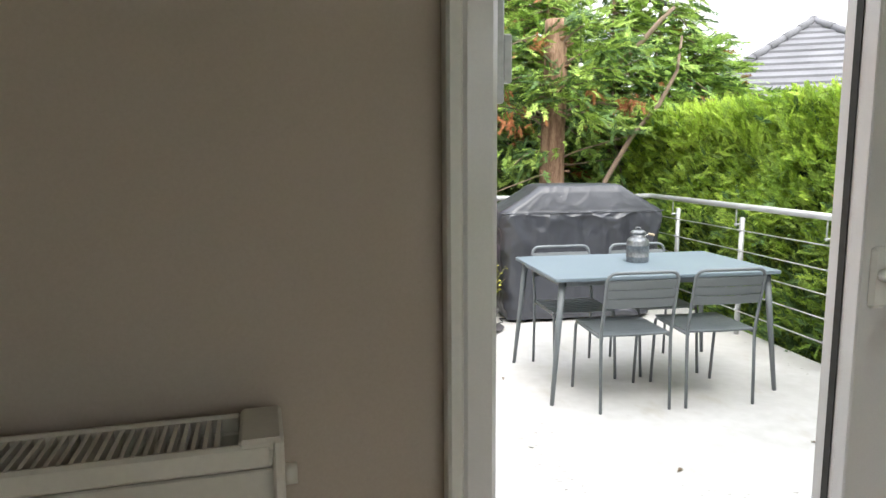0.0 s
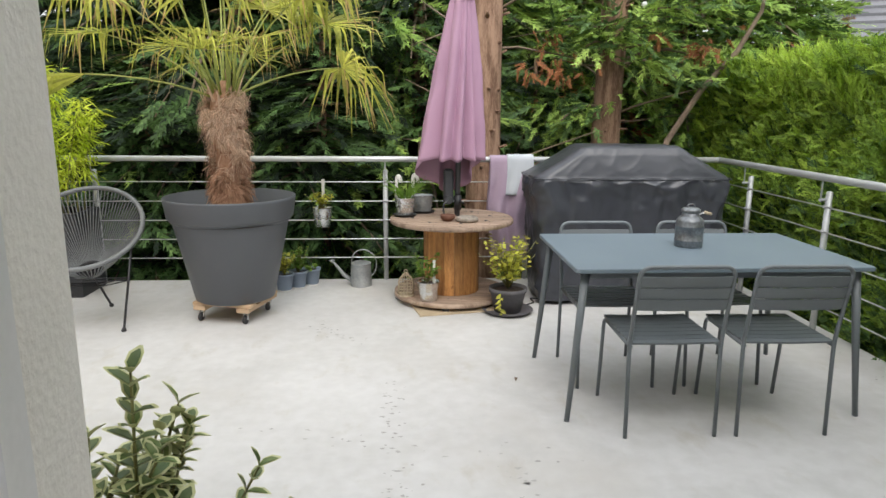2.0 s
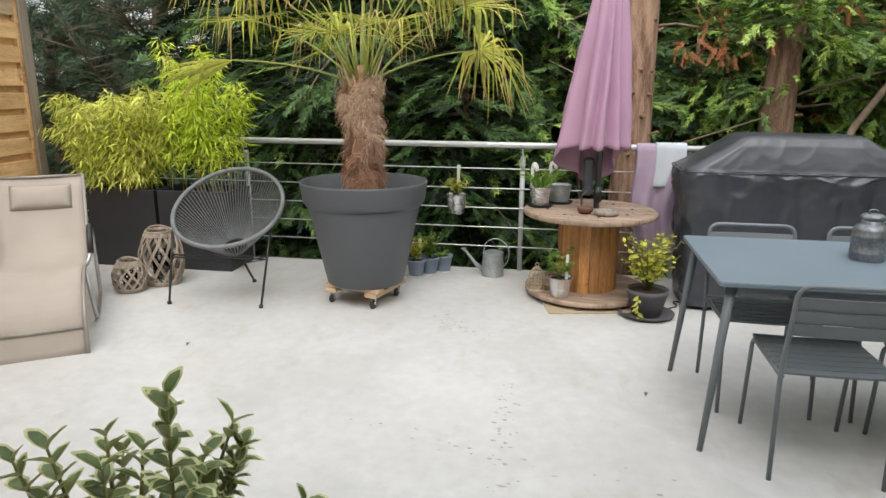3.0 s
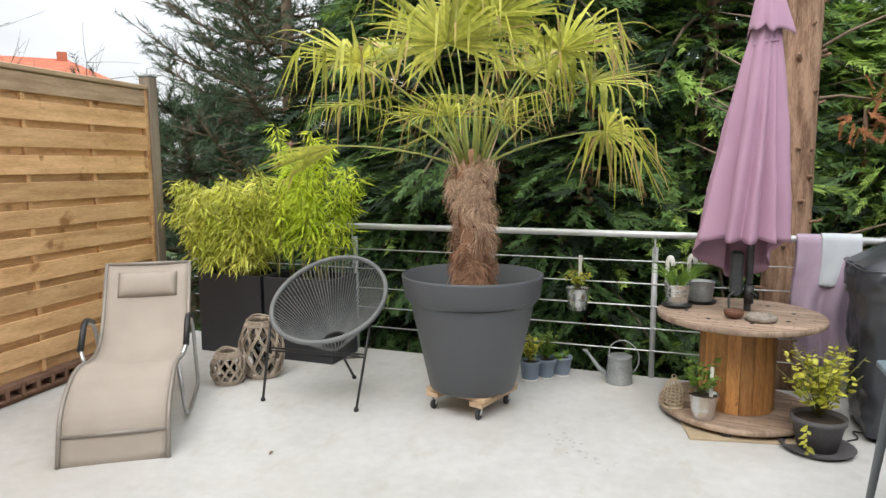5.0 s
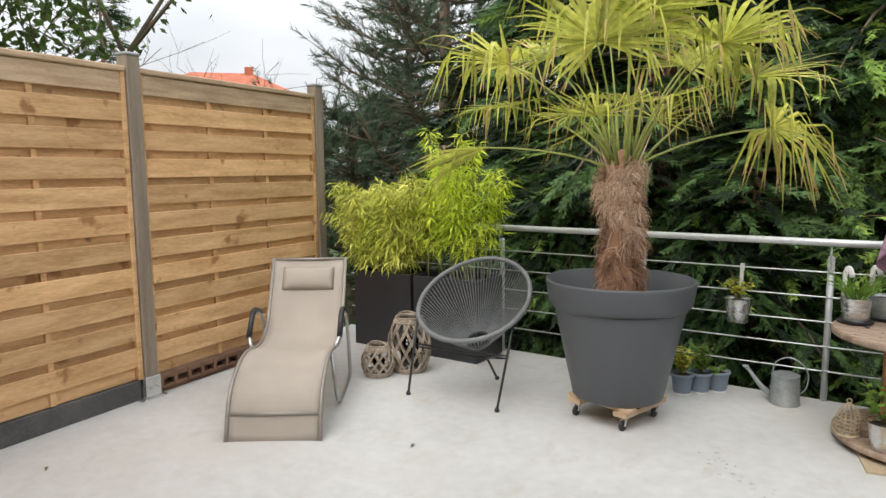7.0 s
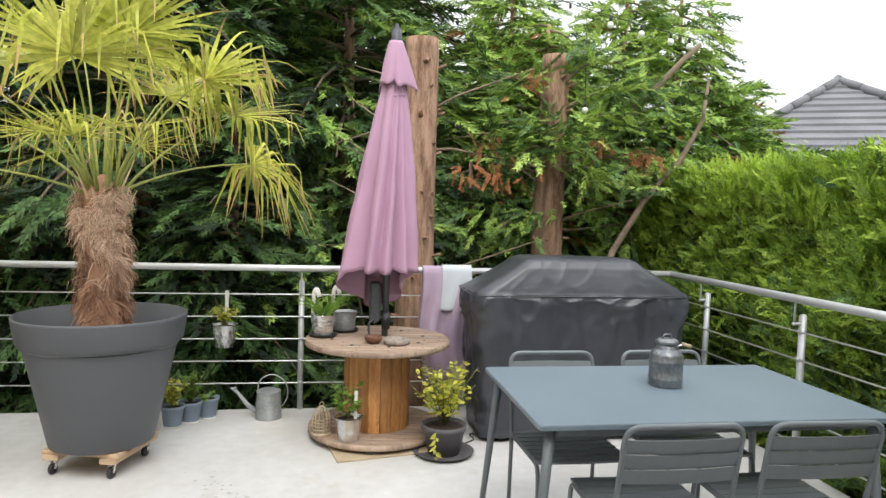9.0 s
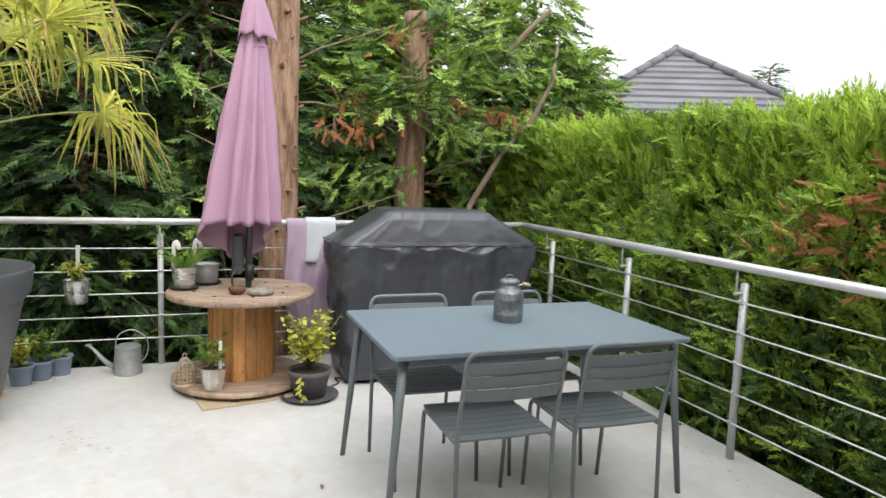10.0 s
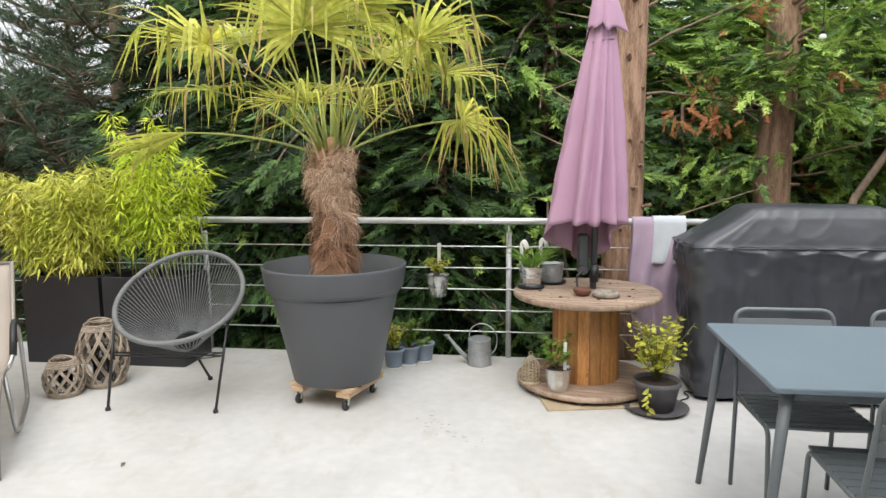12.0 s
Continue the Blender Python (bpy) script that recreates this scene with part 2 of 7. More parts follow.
M["sling"] = material("taupe_sling_fabric", (0.36, 0.31, 0.262), (0.43, 0.375, 0.325), 0.8, 0, 3, 520, 0.35)
M["lounge_frame"] = material("grey_taupe_aluminium", (0.27, 0.24, 0.21), (0.33, 0.295, 0.26), 0.4, 0.2, 5, 60, 0.05)
M["alu"] = material("brushed_aluminium", (0.45, 0.45, 0.45), (0.58, 0.58, 0.58), 0.35, 0.8, 8, 80, 0.05)
M["herb"] = material("yellow_green_leaf", (0.38, 0.42, 0.045), (0.72, 0.66, 0.14), 0.5, 0, 5, 30, 0.05, transmit=0.35, island=0.42)
M["green"] = material("fresh_green_leaf", (0.11, 0.22, 0.03), (0.25, 0.40, 0.07), 0.5, 0, 5, 30, 0.05, transmit=0.3, island=0.3)
M["euonymus"] = material("variegated_leaf", (0.07, 0.115, 0.035), (0.18, 0.23, 0.08), 0.35, 0, 9, 40, 0.05, transmit=0.15, island=0.3)
M["cream"] = material("cream_leaf_margin", (0.48, 0.50, 0.24), (0.62, 0.62, 0.36), 0.4, 0, 9, 40, 0.05, transmit=0.15)
M["sago"] = material("sago_leaf", (0.09, 0.20, 0.03), (0.24, 0.38, 0.065), 0.35, 0, 3, 30, 0.05, transmit=0.25, island=0.3)
M["grass"] = material("lawn", (0.04, 0.07, 0.02), (0.10, 0.16, 0.04), 0.9, 0, 0.6, 20, 0.8)
M["roof_tile"] = material("grey_concrete_tile", (0.135, 0.135, 0.148), (0.20, 0.20, 0.217), 0.75, 0, 1.2, 40, 0.3, vary=0.06)
M["red_tile"] = material("red_clay_tile", (0.40, 0.11, 0.06), (0.56, 0.18, 0.10), 0.8, 0, 1.2, 30, 0.3)
M["facade"] = material("pale_facade", (0.52, 0.49, 0.43), (0.64, 0.61, 0.55), 0.9, 0, 1.0, 30, 0.2)
M["bulb"] = material("opal_bulb", (0.75, 0.75, 0.72), (0.82, 0.82, 0.80), 0.25, 0, 8, 60, 0.0)
M["towel_a"] = material("lilac_towel", (0.36, 0.27, 0.36), (0.46, 0.36, 0.45), 0.95, 0, 4, 260, 0.6)
M["towel_b"] = material("pale_towel", (0.46, 0.50, 0.54), (0.58, 0.61, 0.65), 0.95, 0, 4, 260, 0.6)
M["brown_clay"] = material("brown_clay", (0.10, 0.04, 0.025), (0.17, 0.075, 0.045), 0.7, 0, 8, 70, 0.2)
M["stone"] = material("speckled_stone", (0.17, 0.145, 0.12), (0.33, 0.29, 0.245), 0.85, 0, 30, 120, 0.6)


def slab_wear(m):
    """Grey scuffs and dark specks over the painted concrete."""
    n, l = m.node_tree.nodes, m.node_tree.links
    base = n["Principled BSDF"].inputs["Base Color"]
    out = base.links[0].from_socket
    co = n.new("ShaderNodeTexCoord")
    for colour, scale, cut, soft, most, squash in (((0.44, 0.435, 0.415), 1.7, 0.54, 0.16, 0.48, (1, 1, 1)), ((0.47, 0.44, 0.38), 5.0, 0.58, 0.12, 0.55, (1, 0.55, 1)), ((0.10, 0.095, 0.085), 55.0, 0.735, 0.02, 0.8, (1, 1, 1))):
        mp, sp, sr, mx = n.new("ShaderNodeMapping"), n.new("ShaderNodeTexNoise"), n.new("ShaderNodeMapRange"), n.new("ShaderNodeMix")
        mp.inputs["Scale"].default_value = squash
        sp.inputs["Scale"].default_value, sp.inputs["Detail"].default_value, sp.inputs["Roughness"].default_value = scale, 7.0, 0.62
        l.new(co.outputs["Object"], mp.inputs["Vector"])
        l.new(mp.outputs["Vector"], sp.inputs["Vector"])
        l.new(sp.outputs[0], sr.inputs["Value"])
        sr.inputs["From Min"].default_value, sr.inputs["From Max"].default_value, sr.inputs["To Max"].default_value = cut, cut + soft, most
        mx.data_type = "RGBA"
        l.new(sr.outputs[0], mx.inputs[0])
        l.new(out, mx.inputs[6])
        mx.inputs[7].default_value = (*colour, 1)
        out = mx.outputs[2]
    l.new(out, base)


slab_wear(M["slab"])


# ---- mesh tools ----
class Mesh:
    """Gathers vertices and faces; every part becomes one mesh object."""

    def __init__(self):
        self.v, self.f, self.s, self.k = [], [], [], []

    def add(self, verts, faces, smooth=False, slot=0):
        o = len(self.v)
        self.v.extend(tuple(p) for p in verts)
        self.f.extend(tuple(i + o for i in f) for f in faces)
        self.s.extend([smooth] * len(faces))
        self.k.extend([slot] * len(faces))
        return self

    def box(self, x0, x1, y0, y1, z0, z1, c=0.0, m=None, slot=0):
        """A box with chamfered edges when c > 0."""
        if c <= 0:
            vs = [(x, y, z) for z in (z0, z1) for y in (y0, y1) for x in (x0, x1)]
            fs = [(0, 2, 3, 1), (4, 5, 7, 6), (0, 1, 5, 4), (2, 6, 7, 3), (0, 4, 6, 2), (1, 3, 7, 5)]
        else:
            b = bmesh.new()
            bmesh.ops.create_cube(b, size=1)
            for v in b.verts:
                v.co = ((x0 + x1) / 2 + v.co.x * (x1 - x0), (y0 + y1) / 2 + v.co.y * (y1 - y0), (z0 + z1) / 2 + v.co.z * (z1 - z0))
            bmesh.ops.bevel(b, geom=b.edges[:], offset=c, segments=1, affect="EDGES")
            b.verts.index_update()
            vs, fs = [v.co.copy() for v in b.verts], [[v.index for v in f.verts] for f in b.faces]
            b.free()
        if m is not None:
            vs = [m @ Vector(p) for p in vs]
        return self.add(vs, fs, False, slot)

    def tube(self, pts, r, n=8, closed=False, cap=True, smooth=True, slot=0, flat=1.0):
        """A tube along points; r is a radius or one for each point."""
        pts = [Vector(p) for p in pts]
        rr = list(r) if isinstance(r, (list, tuple)) else [r] * len(pts)
        vs, fs, side = [], [], None
        for i, p in enumerate(pts):
            a = pts[(i - 1) % len(pts)] if closed or i else p
            b = pts[(i + 1) % len(pts)] if closed or i < len(pts) - 1 else p
            d = (b - a).normalized() if (b - a).length > 1e-9 else Vector((0, 0, 1))
            if side is None:
                side = d.cross(Vector((0, 0, 1)) if abs(d.z) < 0.95 else Vector((1, 0, 0))).normalized()
            side = (side - d * side.dot(d)).normalized()
            up = d.cross(side)
            for k in range(n):
                w = 2 * math.pi * k / n
                vs.append(p + side * math.cos(w) * rr[i] + up * math.sin(w) * rr[i] * flat)
        m = len(pts)
        for i in range(m if closed else m - 1):
            for k in range(n):
                j = (i + 1) % m
                fs.append((i * n + k, i * n + (k + 1) % n, j * n + (k + 1) % n, j * n + k))
        self.add(vs, fs, smooth, slot)
        if cap and not closed:
            o = len(self.v) - len(vs)
            self.f += [tuple(o + k for k in reversed(range(n))), tuple(o + (m - 1) * n + k for k in range(n))]
            self.s += [False, False]
            self.k += [slot, slot]
        return self

    def lathe(self, profile, n=32, at=(0, 0, 0), smooth=True, slot=0, wob=0.0):
        """A profile of (radius, height) turned round the z axis."""
        vs, fs = [], []
        for r, z in profile:
            for k in range(n):
                w = 2 * math.pi * k / n
                q = r * (1 + wob * math.sin(3 * w + 9 * z))
                vs.append((at[0] + q * math.cos(w), at[1] + q * math.sin(w), at[2] + z))
        for i in range(len(profile) - 1):
            for k in range(n):
                fs.append((i * n + k, i * n + (k + 1) % n, (i + 1) * n + (k + 1) % n, (i + 1) * n + k))
        return self.add(vs, fs, smooth, slot)

    def strip(self, pts, widths, normal, fold=0.0, slot=0):
        """A leaf blade along points, with a folded midrib."""
        pts = [Vector(p) for p in pts]
        vs, fs = [], []
        for i, p in enumerate(pts):
            d = (pts[min(i + 1, len(pts) - 1)] - pts[max(i - 1, 0)])
            side = d.cross(Vector(normal))
            side = side.normalized() if side.length > 1e-9 else Vector((1, 0, 0))
            up = side.cross(d).normalized()
            w = widths[i] / 2
            if fold:
                vs += [p - side * w + up * fold * w, p, p + side * w + up * fold * w]
            else:
                vs += [p - side * w, p + side * w]
        c = 3 if fold else 2
        for i in range(len(pts) - 1):
            for k in range(c - 1):
                fs.append((i * c + k, i * c + k + 1, (i + 1) * c + k + 1, (i + 1) * c + k))
        return self.add(vs, fs, bool(fold), slot)

    def data(self, name, mats):
        me = bpy.data.meshes.new(name)
        me.from_pydata(self.v, [], self.f)
        for m in mats:
            me.materials.append(m)
        me.polygons.foreach_set("use_smooth", self.s)
        me.polygons.foreach_set("material_index", self.k)
        me.update()
        return me


def thing(name, at, turn=0.0, label="", category="", group="", kind=""):
    """An Empty at the base of a thing, which parents its parts."""
    e = new(name)
    e.empty_display_size = 0.1
    e.matrix_world = pose(*at, 0, 0, turn)
    return tagged(e, label, category, group, kind)


def part(name, mesh, mat, parent=None, label="", at=None):
    """One mesh object under a thing or a part; at: its own pose in the parent."""
    mats = mat if isinstance(mat, (list, tuple)) else [mat]
    data = mesh.data(name, [M[m] for m in mats]) if isinstance(mesh, Mesh) else mesh
    ob = new(name, data)
    if parent is not None:
        ob.parent = parent
    if at is not None:
        ob.matrix_basis = at
    return tagged(ob, label)


def whole(name, mesh, mat, label, category, group="", kind="", at=None):
    """A thing that is one mesh."""
    return tagged(part(name, mesh, mat, None, "", at), label, category, group, kind)


def arc(cx, cy, r, a0, a1, n):
    return [(cx + r * math.cos(radians(a0 + (a1 - a0) * i / n)), cy + r * math.sin(radians(a0 + (a1 - a0) * i / n))) for i in range(n + 1)]


def bend(points, r, n=5):
    """Rounds the corners of a line of points."""
    pts = [Vector(p) for p in points]
    out = [pts[0]]
    for a, b, c in zip(pts, pts[1:], pts[2:]):
        u, w = (a - b).normalized(), (c - b).normalized()
        p, q = b + u * min(r, (a - b).length * 0.49), b + w * min(r, (c - b).length * 0.49)
        for i in range(n + 1):
            s = i / n
            out.append(p * (1 - s) ** 2 + b * 2 * s * (1 - s) + q * s * s)
    return out + [pts[-1]]


RNG = random.Random(7)
# ---- ground, terrace, house ----
HOUSE = pose(0, 0, 0, 0, 0, 6)          # the house stands a few degrees off the railing

g = Mesh()
N = 60
gv = [((i / N - 0.5) * 900 * abs(i / N - 0.5) ** 0.6, (j / N - 0.5) * 900 * abs(j / N - 0.5) ** 0.6, -1.5) for j in range(N + 1) for i in range(N + 1)]
gf = [(j * (N + 1) + i, j * (N + 1) + i + 1, (j + 1) * (N + 1) + i + 1, (j + 1) * (N + 1) + i) for j in range(N) for i in range(N)]
g.add(gv, gf)
whole("ground", g, "grass", "uneven green lawn and soil below the terrace", "ground", kind="structure")

slab = Mesh()
OUT = [(-2.78, 1.05), (3.84, 1.75), (3.84, 6.62), (-3.19, 6.62)]
for z0, z1, k in ((-0.22, 0.0, 0), (-1.5, -0.22, 1)):
    q = 0.0 if k == 0 else 0.12
    cx, cy = 0.4, 4.0
    ring = [(x - q * (1 if x > cx else -1), y - q * (1 if y > cy else -1)) for x, y in OUT]
    slab.add([(x, y, z0) for x, y in ring] + [(x, y, z1) for x, y in ring],
             [(0, 1, 5, 4), (1, 2, 6, 5), (2, 3, 7, 6), (3, 0, 4, 7), (4, 5, 6, 7), (3, 2, 1, 0)], False, k)
whole("floor", slab, ["slab", "slab_edge"], "white painted concrete terrace floor, chipped and stained", "terrace floor", kind="structure")

# worn seams and flakes in the paint
seam = Mesh()
rs = random.Random(21)
for (x0, y0), (x1, y1), num in (((1.0, 3.2), (0.93, 4.45), 34), ((1.62, 2.9), (1.45, 3.6), 16), ((-0.4, 3.05), (0.7, 2.95), 26), ((0.35, 5.55), (0.6, 5.15), 12),
                                ((2.0, 2.9), (3.0, 2.5), 20), ((-1.6, 3.3), (-0.6, 3.0), 16), ((3.5, 3.2), (3.72, 5.2), 26), ((0.2, 3.9), (1.9, 3.5), 22), ((1.0, 3.2), (0.96, 4.5), 28), ((0.45, 5.3), (0.75, 5.05), 26), ((1.55, 3.0), (1.42, 3.7), 30), ((-0.2, 2.6), (1.6, 2.75), 30)):
    for _ in range(num):
        s, w = rs.random(), rs.uniform(0.003, 0.012)
        x, y = x0 + (x1 - x0) * s + rs.gauss(0, 0.035), y0 + (y1 - y0) * s + rs.gauss(0, 0.035)
        a, ln = rs.uniform(0, 6.28), rs.uniform(0.6, 2.4)
        ring = [(x + w * (ln if k % 2 else 0.6) * math.cos(a + k * 1.05 + rs.uniform(-0.3, 0.3)), y + w * rs.uniform(0.5, 1.0) * math.sin(a + k * 1.05), 0.0016) for k in range(6)]
        seam.add(ring, [tuple(range(6))])
whole("paint_flakes", seam, "slab_edge", "small flaked spots showing grey concrete", "flaked paint", kind="stuff")

litter = random.Random(5)
for lx, ly in ((2.1, 3.05), (1.62, 4.42), (-0.95, 4.6), (-2.15, 4.45), (2.9, 3.2), (-2.35, 3.35)):
    bit = Mesh()
    bit.strip([(-0.025, 0, 0.002), (0, 0.004, 0.008), (0.028, 0.0, 0.003)], [0.004, 0.02, 0.003], (0, 0, 1), 0.3)
    whole("fallen_leaf", bit, "branch", "small dry brown leaf on the floor", "leaf", "fallen leaves", at=pose(lx, ly, 0, 0, 0, litter.uniform(0, 360)))

# house: walls in the house's own axes; the door opening is u 0.83..3.25, up to 2.2
def house_box(name, u0, u1, v0, v1, z0, z1, mat, label, category="wall", c=0.0):
    return whole(name, Mesh().box(u0, u1, v0, v1, z0, z1, c), mat, label, category, kind="structure", at=HOUSE)


def two_sided_wall(name, pieces, label):
    for u0, u1, z0, z1 in pieces:
        house_box(name + "_inside", u0, u1, 1.14, 1.311, z0, z1, "room_wall", "taupe painted inside of the " + label)
        house_box(name + "_outside", u0, 0.934 if u1 == 0.85 else u1, 1.312, 1.47, z0, z1, "render", "rough cream rendered outside of the " + label)


two_sided_wall("wall_house", [(-3.4, 0.85, -0.02, 3.0), (3.25, 5.2, -0.02, 3.0), (0.85, 3.25, 2.2, 3.0)], "house wall beside the sliding door")
house_box("door_reveal", 0.935, 0.941, 1.318, 1.365, 0.0, 2.2, "white_metal", "white lining of the door reveal", "trim", c=0.002)
house_box("wall_west", -3.52, -3.4, -2.32, 1.47, -0.02, 3.0, "room_wall", "plain taupe inner wall")
house_box("wall_east", 5.2, 5.32, -2.32, 1.47, -0.02, 3.0, "room_wall", "plain taupe inner wall")
for u0, u1, z0, z1 in ((-3.52, 0.25, -0.02, 3.0), (3.6, 5.32, -0.02, 3.0), (0.25, 3.6, -0.02, 0.3), (0.25, 3.6, 2.4, 3.0)):
    house_box("wall_south", u0, u1, -2.32, -2.2, z0, z1, "room_wall", "plain taupe inner wall round a wide window")
win = thing("window_1", (0, 0, 0), 0, "wide window on the far side of the room", "window", kind="structure")
win.matrix_world = HOUSE
for u in (0.25, 1.9, 3.55):
    part("window_frame", Mesh().box(u, u + 0.05, -2.29, -2.23, 0.3, 2.4, 0.004), "pvc", win)
for z in (0.3, 2.35):
    part("window_frame", Mesh().box(0.30, 3.55, -2.285, -2.235, z, z + 0.05, 0.004), "pvc", win)
for u in (0.3, 1.95):
    pn = part("pane", Mesh().box(u, u + 1.6, -2.268, -2.26, 0.35, 2.35), "glass", win)
    pn.visible_shadow = False
house_box("floor_room", -3.5, 5.3, -2.3, 1.20, -0.12, -0.004, "room_floor", "oak plank floor of the room", "floor")
house_box("ceiling", -3.5, 5.3, -2.3, 1.45, 2.55, 2.7, "ceiling", "plain white ceiling", "ceiling")
house_box("roof_slab", -3.7, 5.5, -2.6, 1.6, 3.0, 3.15, "slab_edge", "flat grey roof edge of the house", "roof")
house_box("door_sill", 0.85, 3.25, 1.16, 1.49, -0.01, 0.018, "alu", "brushed metal door sill", "sill", c=0.003)

# outer frame of the sliding door
df = thing("door_1", (0, 0, 0), 0, "sliding glass terrace door with light grey frame, pushed open", "sliding door", kind="structure")
df.matrix_world = HOUSE
jamb = Mesh()
jamb.box(0.860, 0.905, 1.118, 1.20, 0.018, 2.2, 0.006).box(0.852, 0.930, 1.20, 1.245, 0.018, 2.2, 0.003).box(0.852, 0.952, 1.245, 1.31, 0.018, 2.2, 0.004)
part("jamb", jamb, "pvc", df)
part("edge_trim", Mesh().box(0.838, 0.859, 1.110, 1.1395, 0.0, 2.2, 0.004), "white_metal", df, "white edge trim")
part("seal_strip", Mesh().box(0.9305, 0.9365, 1.226, 1.2445, 0.02, 2.18, 0.001), "seal", df, "black rubber seal")
part("keeper", Mesh().box(0.9525, 0.968, 1.262, 1.292, 1.50, 1.66, 0.003).box(0.968, 0.982, 1.268, 1.286, 1.53, 1.60, 0.002), "steel", df, "steel lock keeper")
part("head", Mesh().box(0.953, 3.18, 1.118, 1.31, 2.12, 2.2, 0.005), "pvc", df)
part("jamb", Mesh().box(3.18, 3.25, 1.118, 1.31, 0.018, 2.2, 0.005), "pvc", df)


def door_panel(name, u0, u1, v0, v1, stile, handle):
    p = Mesh()
    zb, zt = 0.03, 2.115
    p.box(u0, u0 + stile, v0, v1, zb, zt, 0.006).box(u1 - stile, u1, v0, v1, zb, zt, 0.006)
    p.box(u0 + stile, u1 - stile, v0 + 0.004, v1 - 0.004, zb, zb + 0.11, 0.004).box(u0 + stile, u1 - stile, v0 + 0.004, v1 - 0.004, zt - 0.09, zt, 0.004)
    p.tube([(u0 + stile - 0.012, v0 + 0.002, zb + 0.11), (u0 + stile - 0.012, v0 + 0.002, zt - 0.09)], 0.014, 14)
    p.box(u0 - 0.002, u0 + 0.020, v0 - 0.007, v0 + 0.02, zb, zt, 0.003)
    fr = part(name, p, "pvc", df)
    vm = (v0 + v1) / 2
    # wide strip beside the pane, its shade painted in with dark taupe
    bead = Mesh()
    for a, b in ((u0 + stile, u0 + stile + 0.09), (u1 - stile - 0.022, u1 - stile)):
        bead.box(a, b, v0 + 0.012, vm - 0.012, zb + 0.11, zt - 0.09, 0.003)
    part("glazing_bead", bead, "bead", fr, "glazing bead painted dark as in shade")
    pane = part("pane", Mesh().box(u0 + stile, u1 - stile, vm - 0.011, vm + 0.011, zb + 0.11, zt - 0.09), "glass", fr, "clear double glazing")
    pane.visible_shadow = False
    part("edge_groove", Mesh().box(u0 - 0.0025, u0 + 0.004, v0 + 0.028, v0 + 0.042, zb + 0.02, zt - 0.02), "seal", fr, "dark groove in the edge")
    if handle:
        uc, zc = u0 + 0.036, 1.208
        h = Mesh()
        h.box(uc - 0.02, uc + 0.02, v0 - 0.016, v0 - 0.001, zc - 0.055, zc + 0.055, 0.007)
        h.tube([(uc, v0 - 0.012, zc + 0.006), (uc, v0 - 0.052, zc + 0.006)], 0.011, 10)
        h.tube(bend([(uc, v0 - 0.047, zc + 0.012), (uc + 0.022, v0 - 0.052, zc + 0.004), (uc + 0.042, v0 - 0.062, zc - 0.055), (uc + 0.026, v0 - 0.052, zc - 0.118)], 0.03), 0.0115, 10, flat=0.7)
        part("handle", h, "handle", fr, "white lever handle")
    return fr


door_panel("sliding_panel", 1.622, 2.62, 1.245, 1.315, 0.146, True)
door_panel("fixed_panel", 2.50, 3.18, 1.325, 1.385, 0.10, False)

# radiator on the inner wall
rad = thing("radiator", (0, 0, 0), 0, "white steel panel radiator on the taupe wall", "radiator")
rad.matrix_world = HOUSE @ pose(-0.36, 1.14, 0.2)
RW, RH = 0.985, 0.93
ribs = []
body = Mesh().box(0, RW, -0.118, -0.112, 0.0, RH - 0.034, 0.002).box(0, RW, -0.045, -0.04, 0.0, RH - 0.02, 0.002)
for i in range(int((RW - 0.1) / 0.05)):
    x = 0.06 + i * 0.05
    ribs.append([(x, -0.118, 0.06), (x + 0.008, -0.126, 0.075), (x + 0.026, -0.126, 0.075), (x + 0.034, -0.118, 0.06),
              (x, -0.118, RH - 0.080), (x + 0.008, -0.128, RH - 0.09), (x + 0.026, -0.128, RH - 0.09), (x + 0.034, -0.118, RH - 0.080)])
part("panel", body, "radiator", rad)
for rv in ribs:
    part("rib", Mesh().add(rv,
             [(0, 1, 5, 4), (1, 2, 6, 5), (2, 3, 7, 6), (0, 3, 2, 1), (4, 5, 6, 7)]), "radiator", rad)
for x0 in (-0.006, RW - 0.04):
    edge = -0.006 if x0 < 0 else RW - 0.006
    part("side_cover", Mesh().box(edge, edge + 0.012, -0.131, -0.03, 0.02, RH + 0.002, 0.003).box(x0, x0 + 0.046, -0.129, -0.03, RH - 0.012, RH + 0.004, 0.004), "radiator", rad)
rim = Mesh().box(0.006, RW - 0.006, -0.130, -0.119, RH - 0.028, RH - 0.001, 0.004).box(0.04, RW - 0.04, -0.042, -0.031, RH - 0.03, RH, 0.003)
part("top_rim", rim, "radiator", rad)
for i in range(78):
    x = 0.05 + i * 0.0113
    part("grille_bar", Mesh().box(x, x + 0.0045, -0.117, -0.042, RH - 0.014, RH - 0.003), "radiator", rad)
part("valve", Mesh().tube([(RW + 0.005, -0.08, RH - 0.06), (RW + 0.02, -0.08, RH - 0.06)], 0.012, 12), "radiator", rad, "small white bleed valve")
for x in (0.1, RW - 0.14):
    part("bracket", Mesh().box(x, x + 0.04, -0.04, 0.0, 0.1, RH - 0.1, 0.003), "radiator", rad)

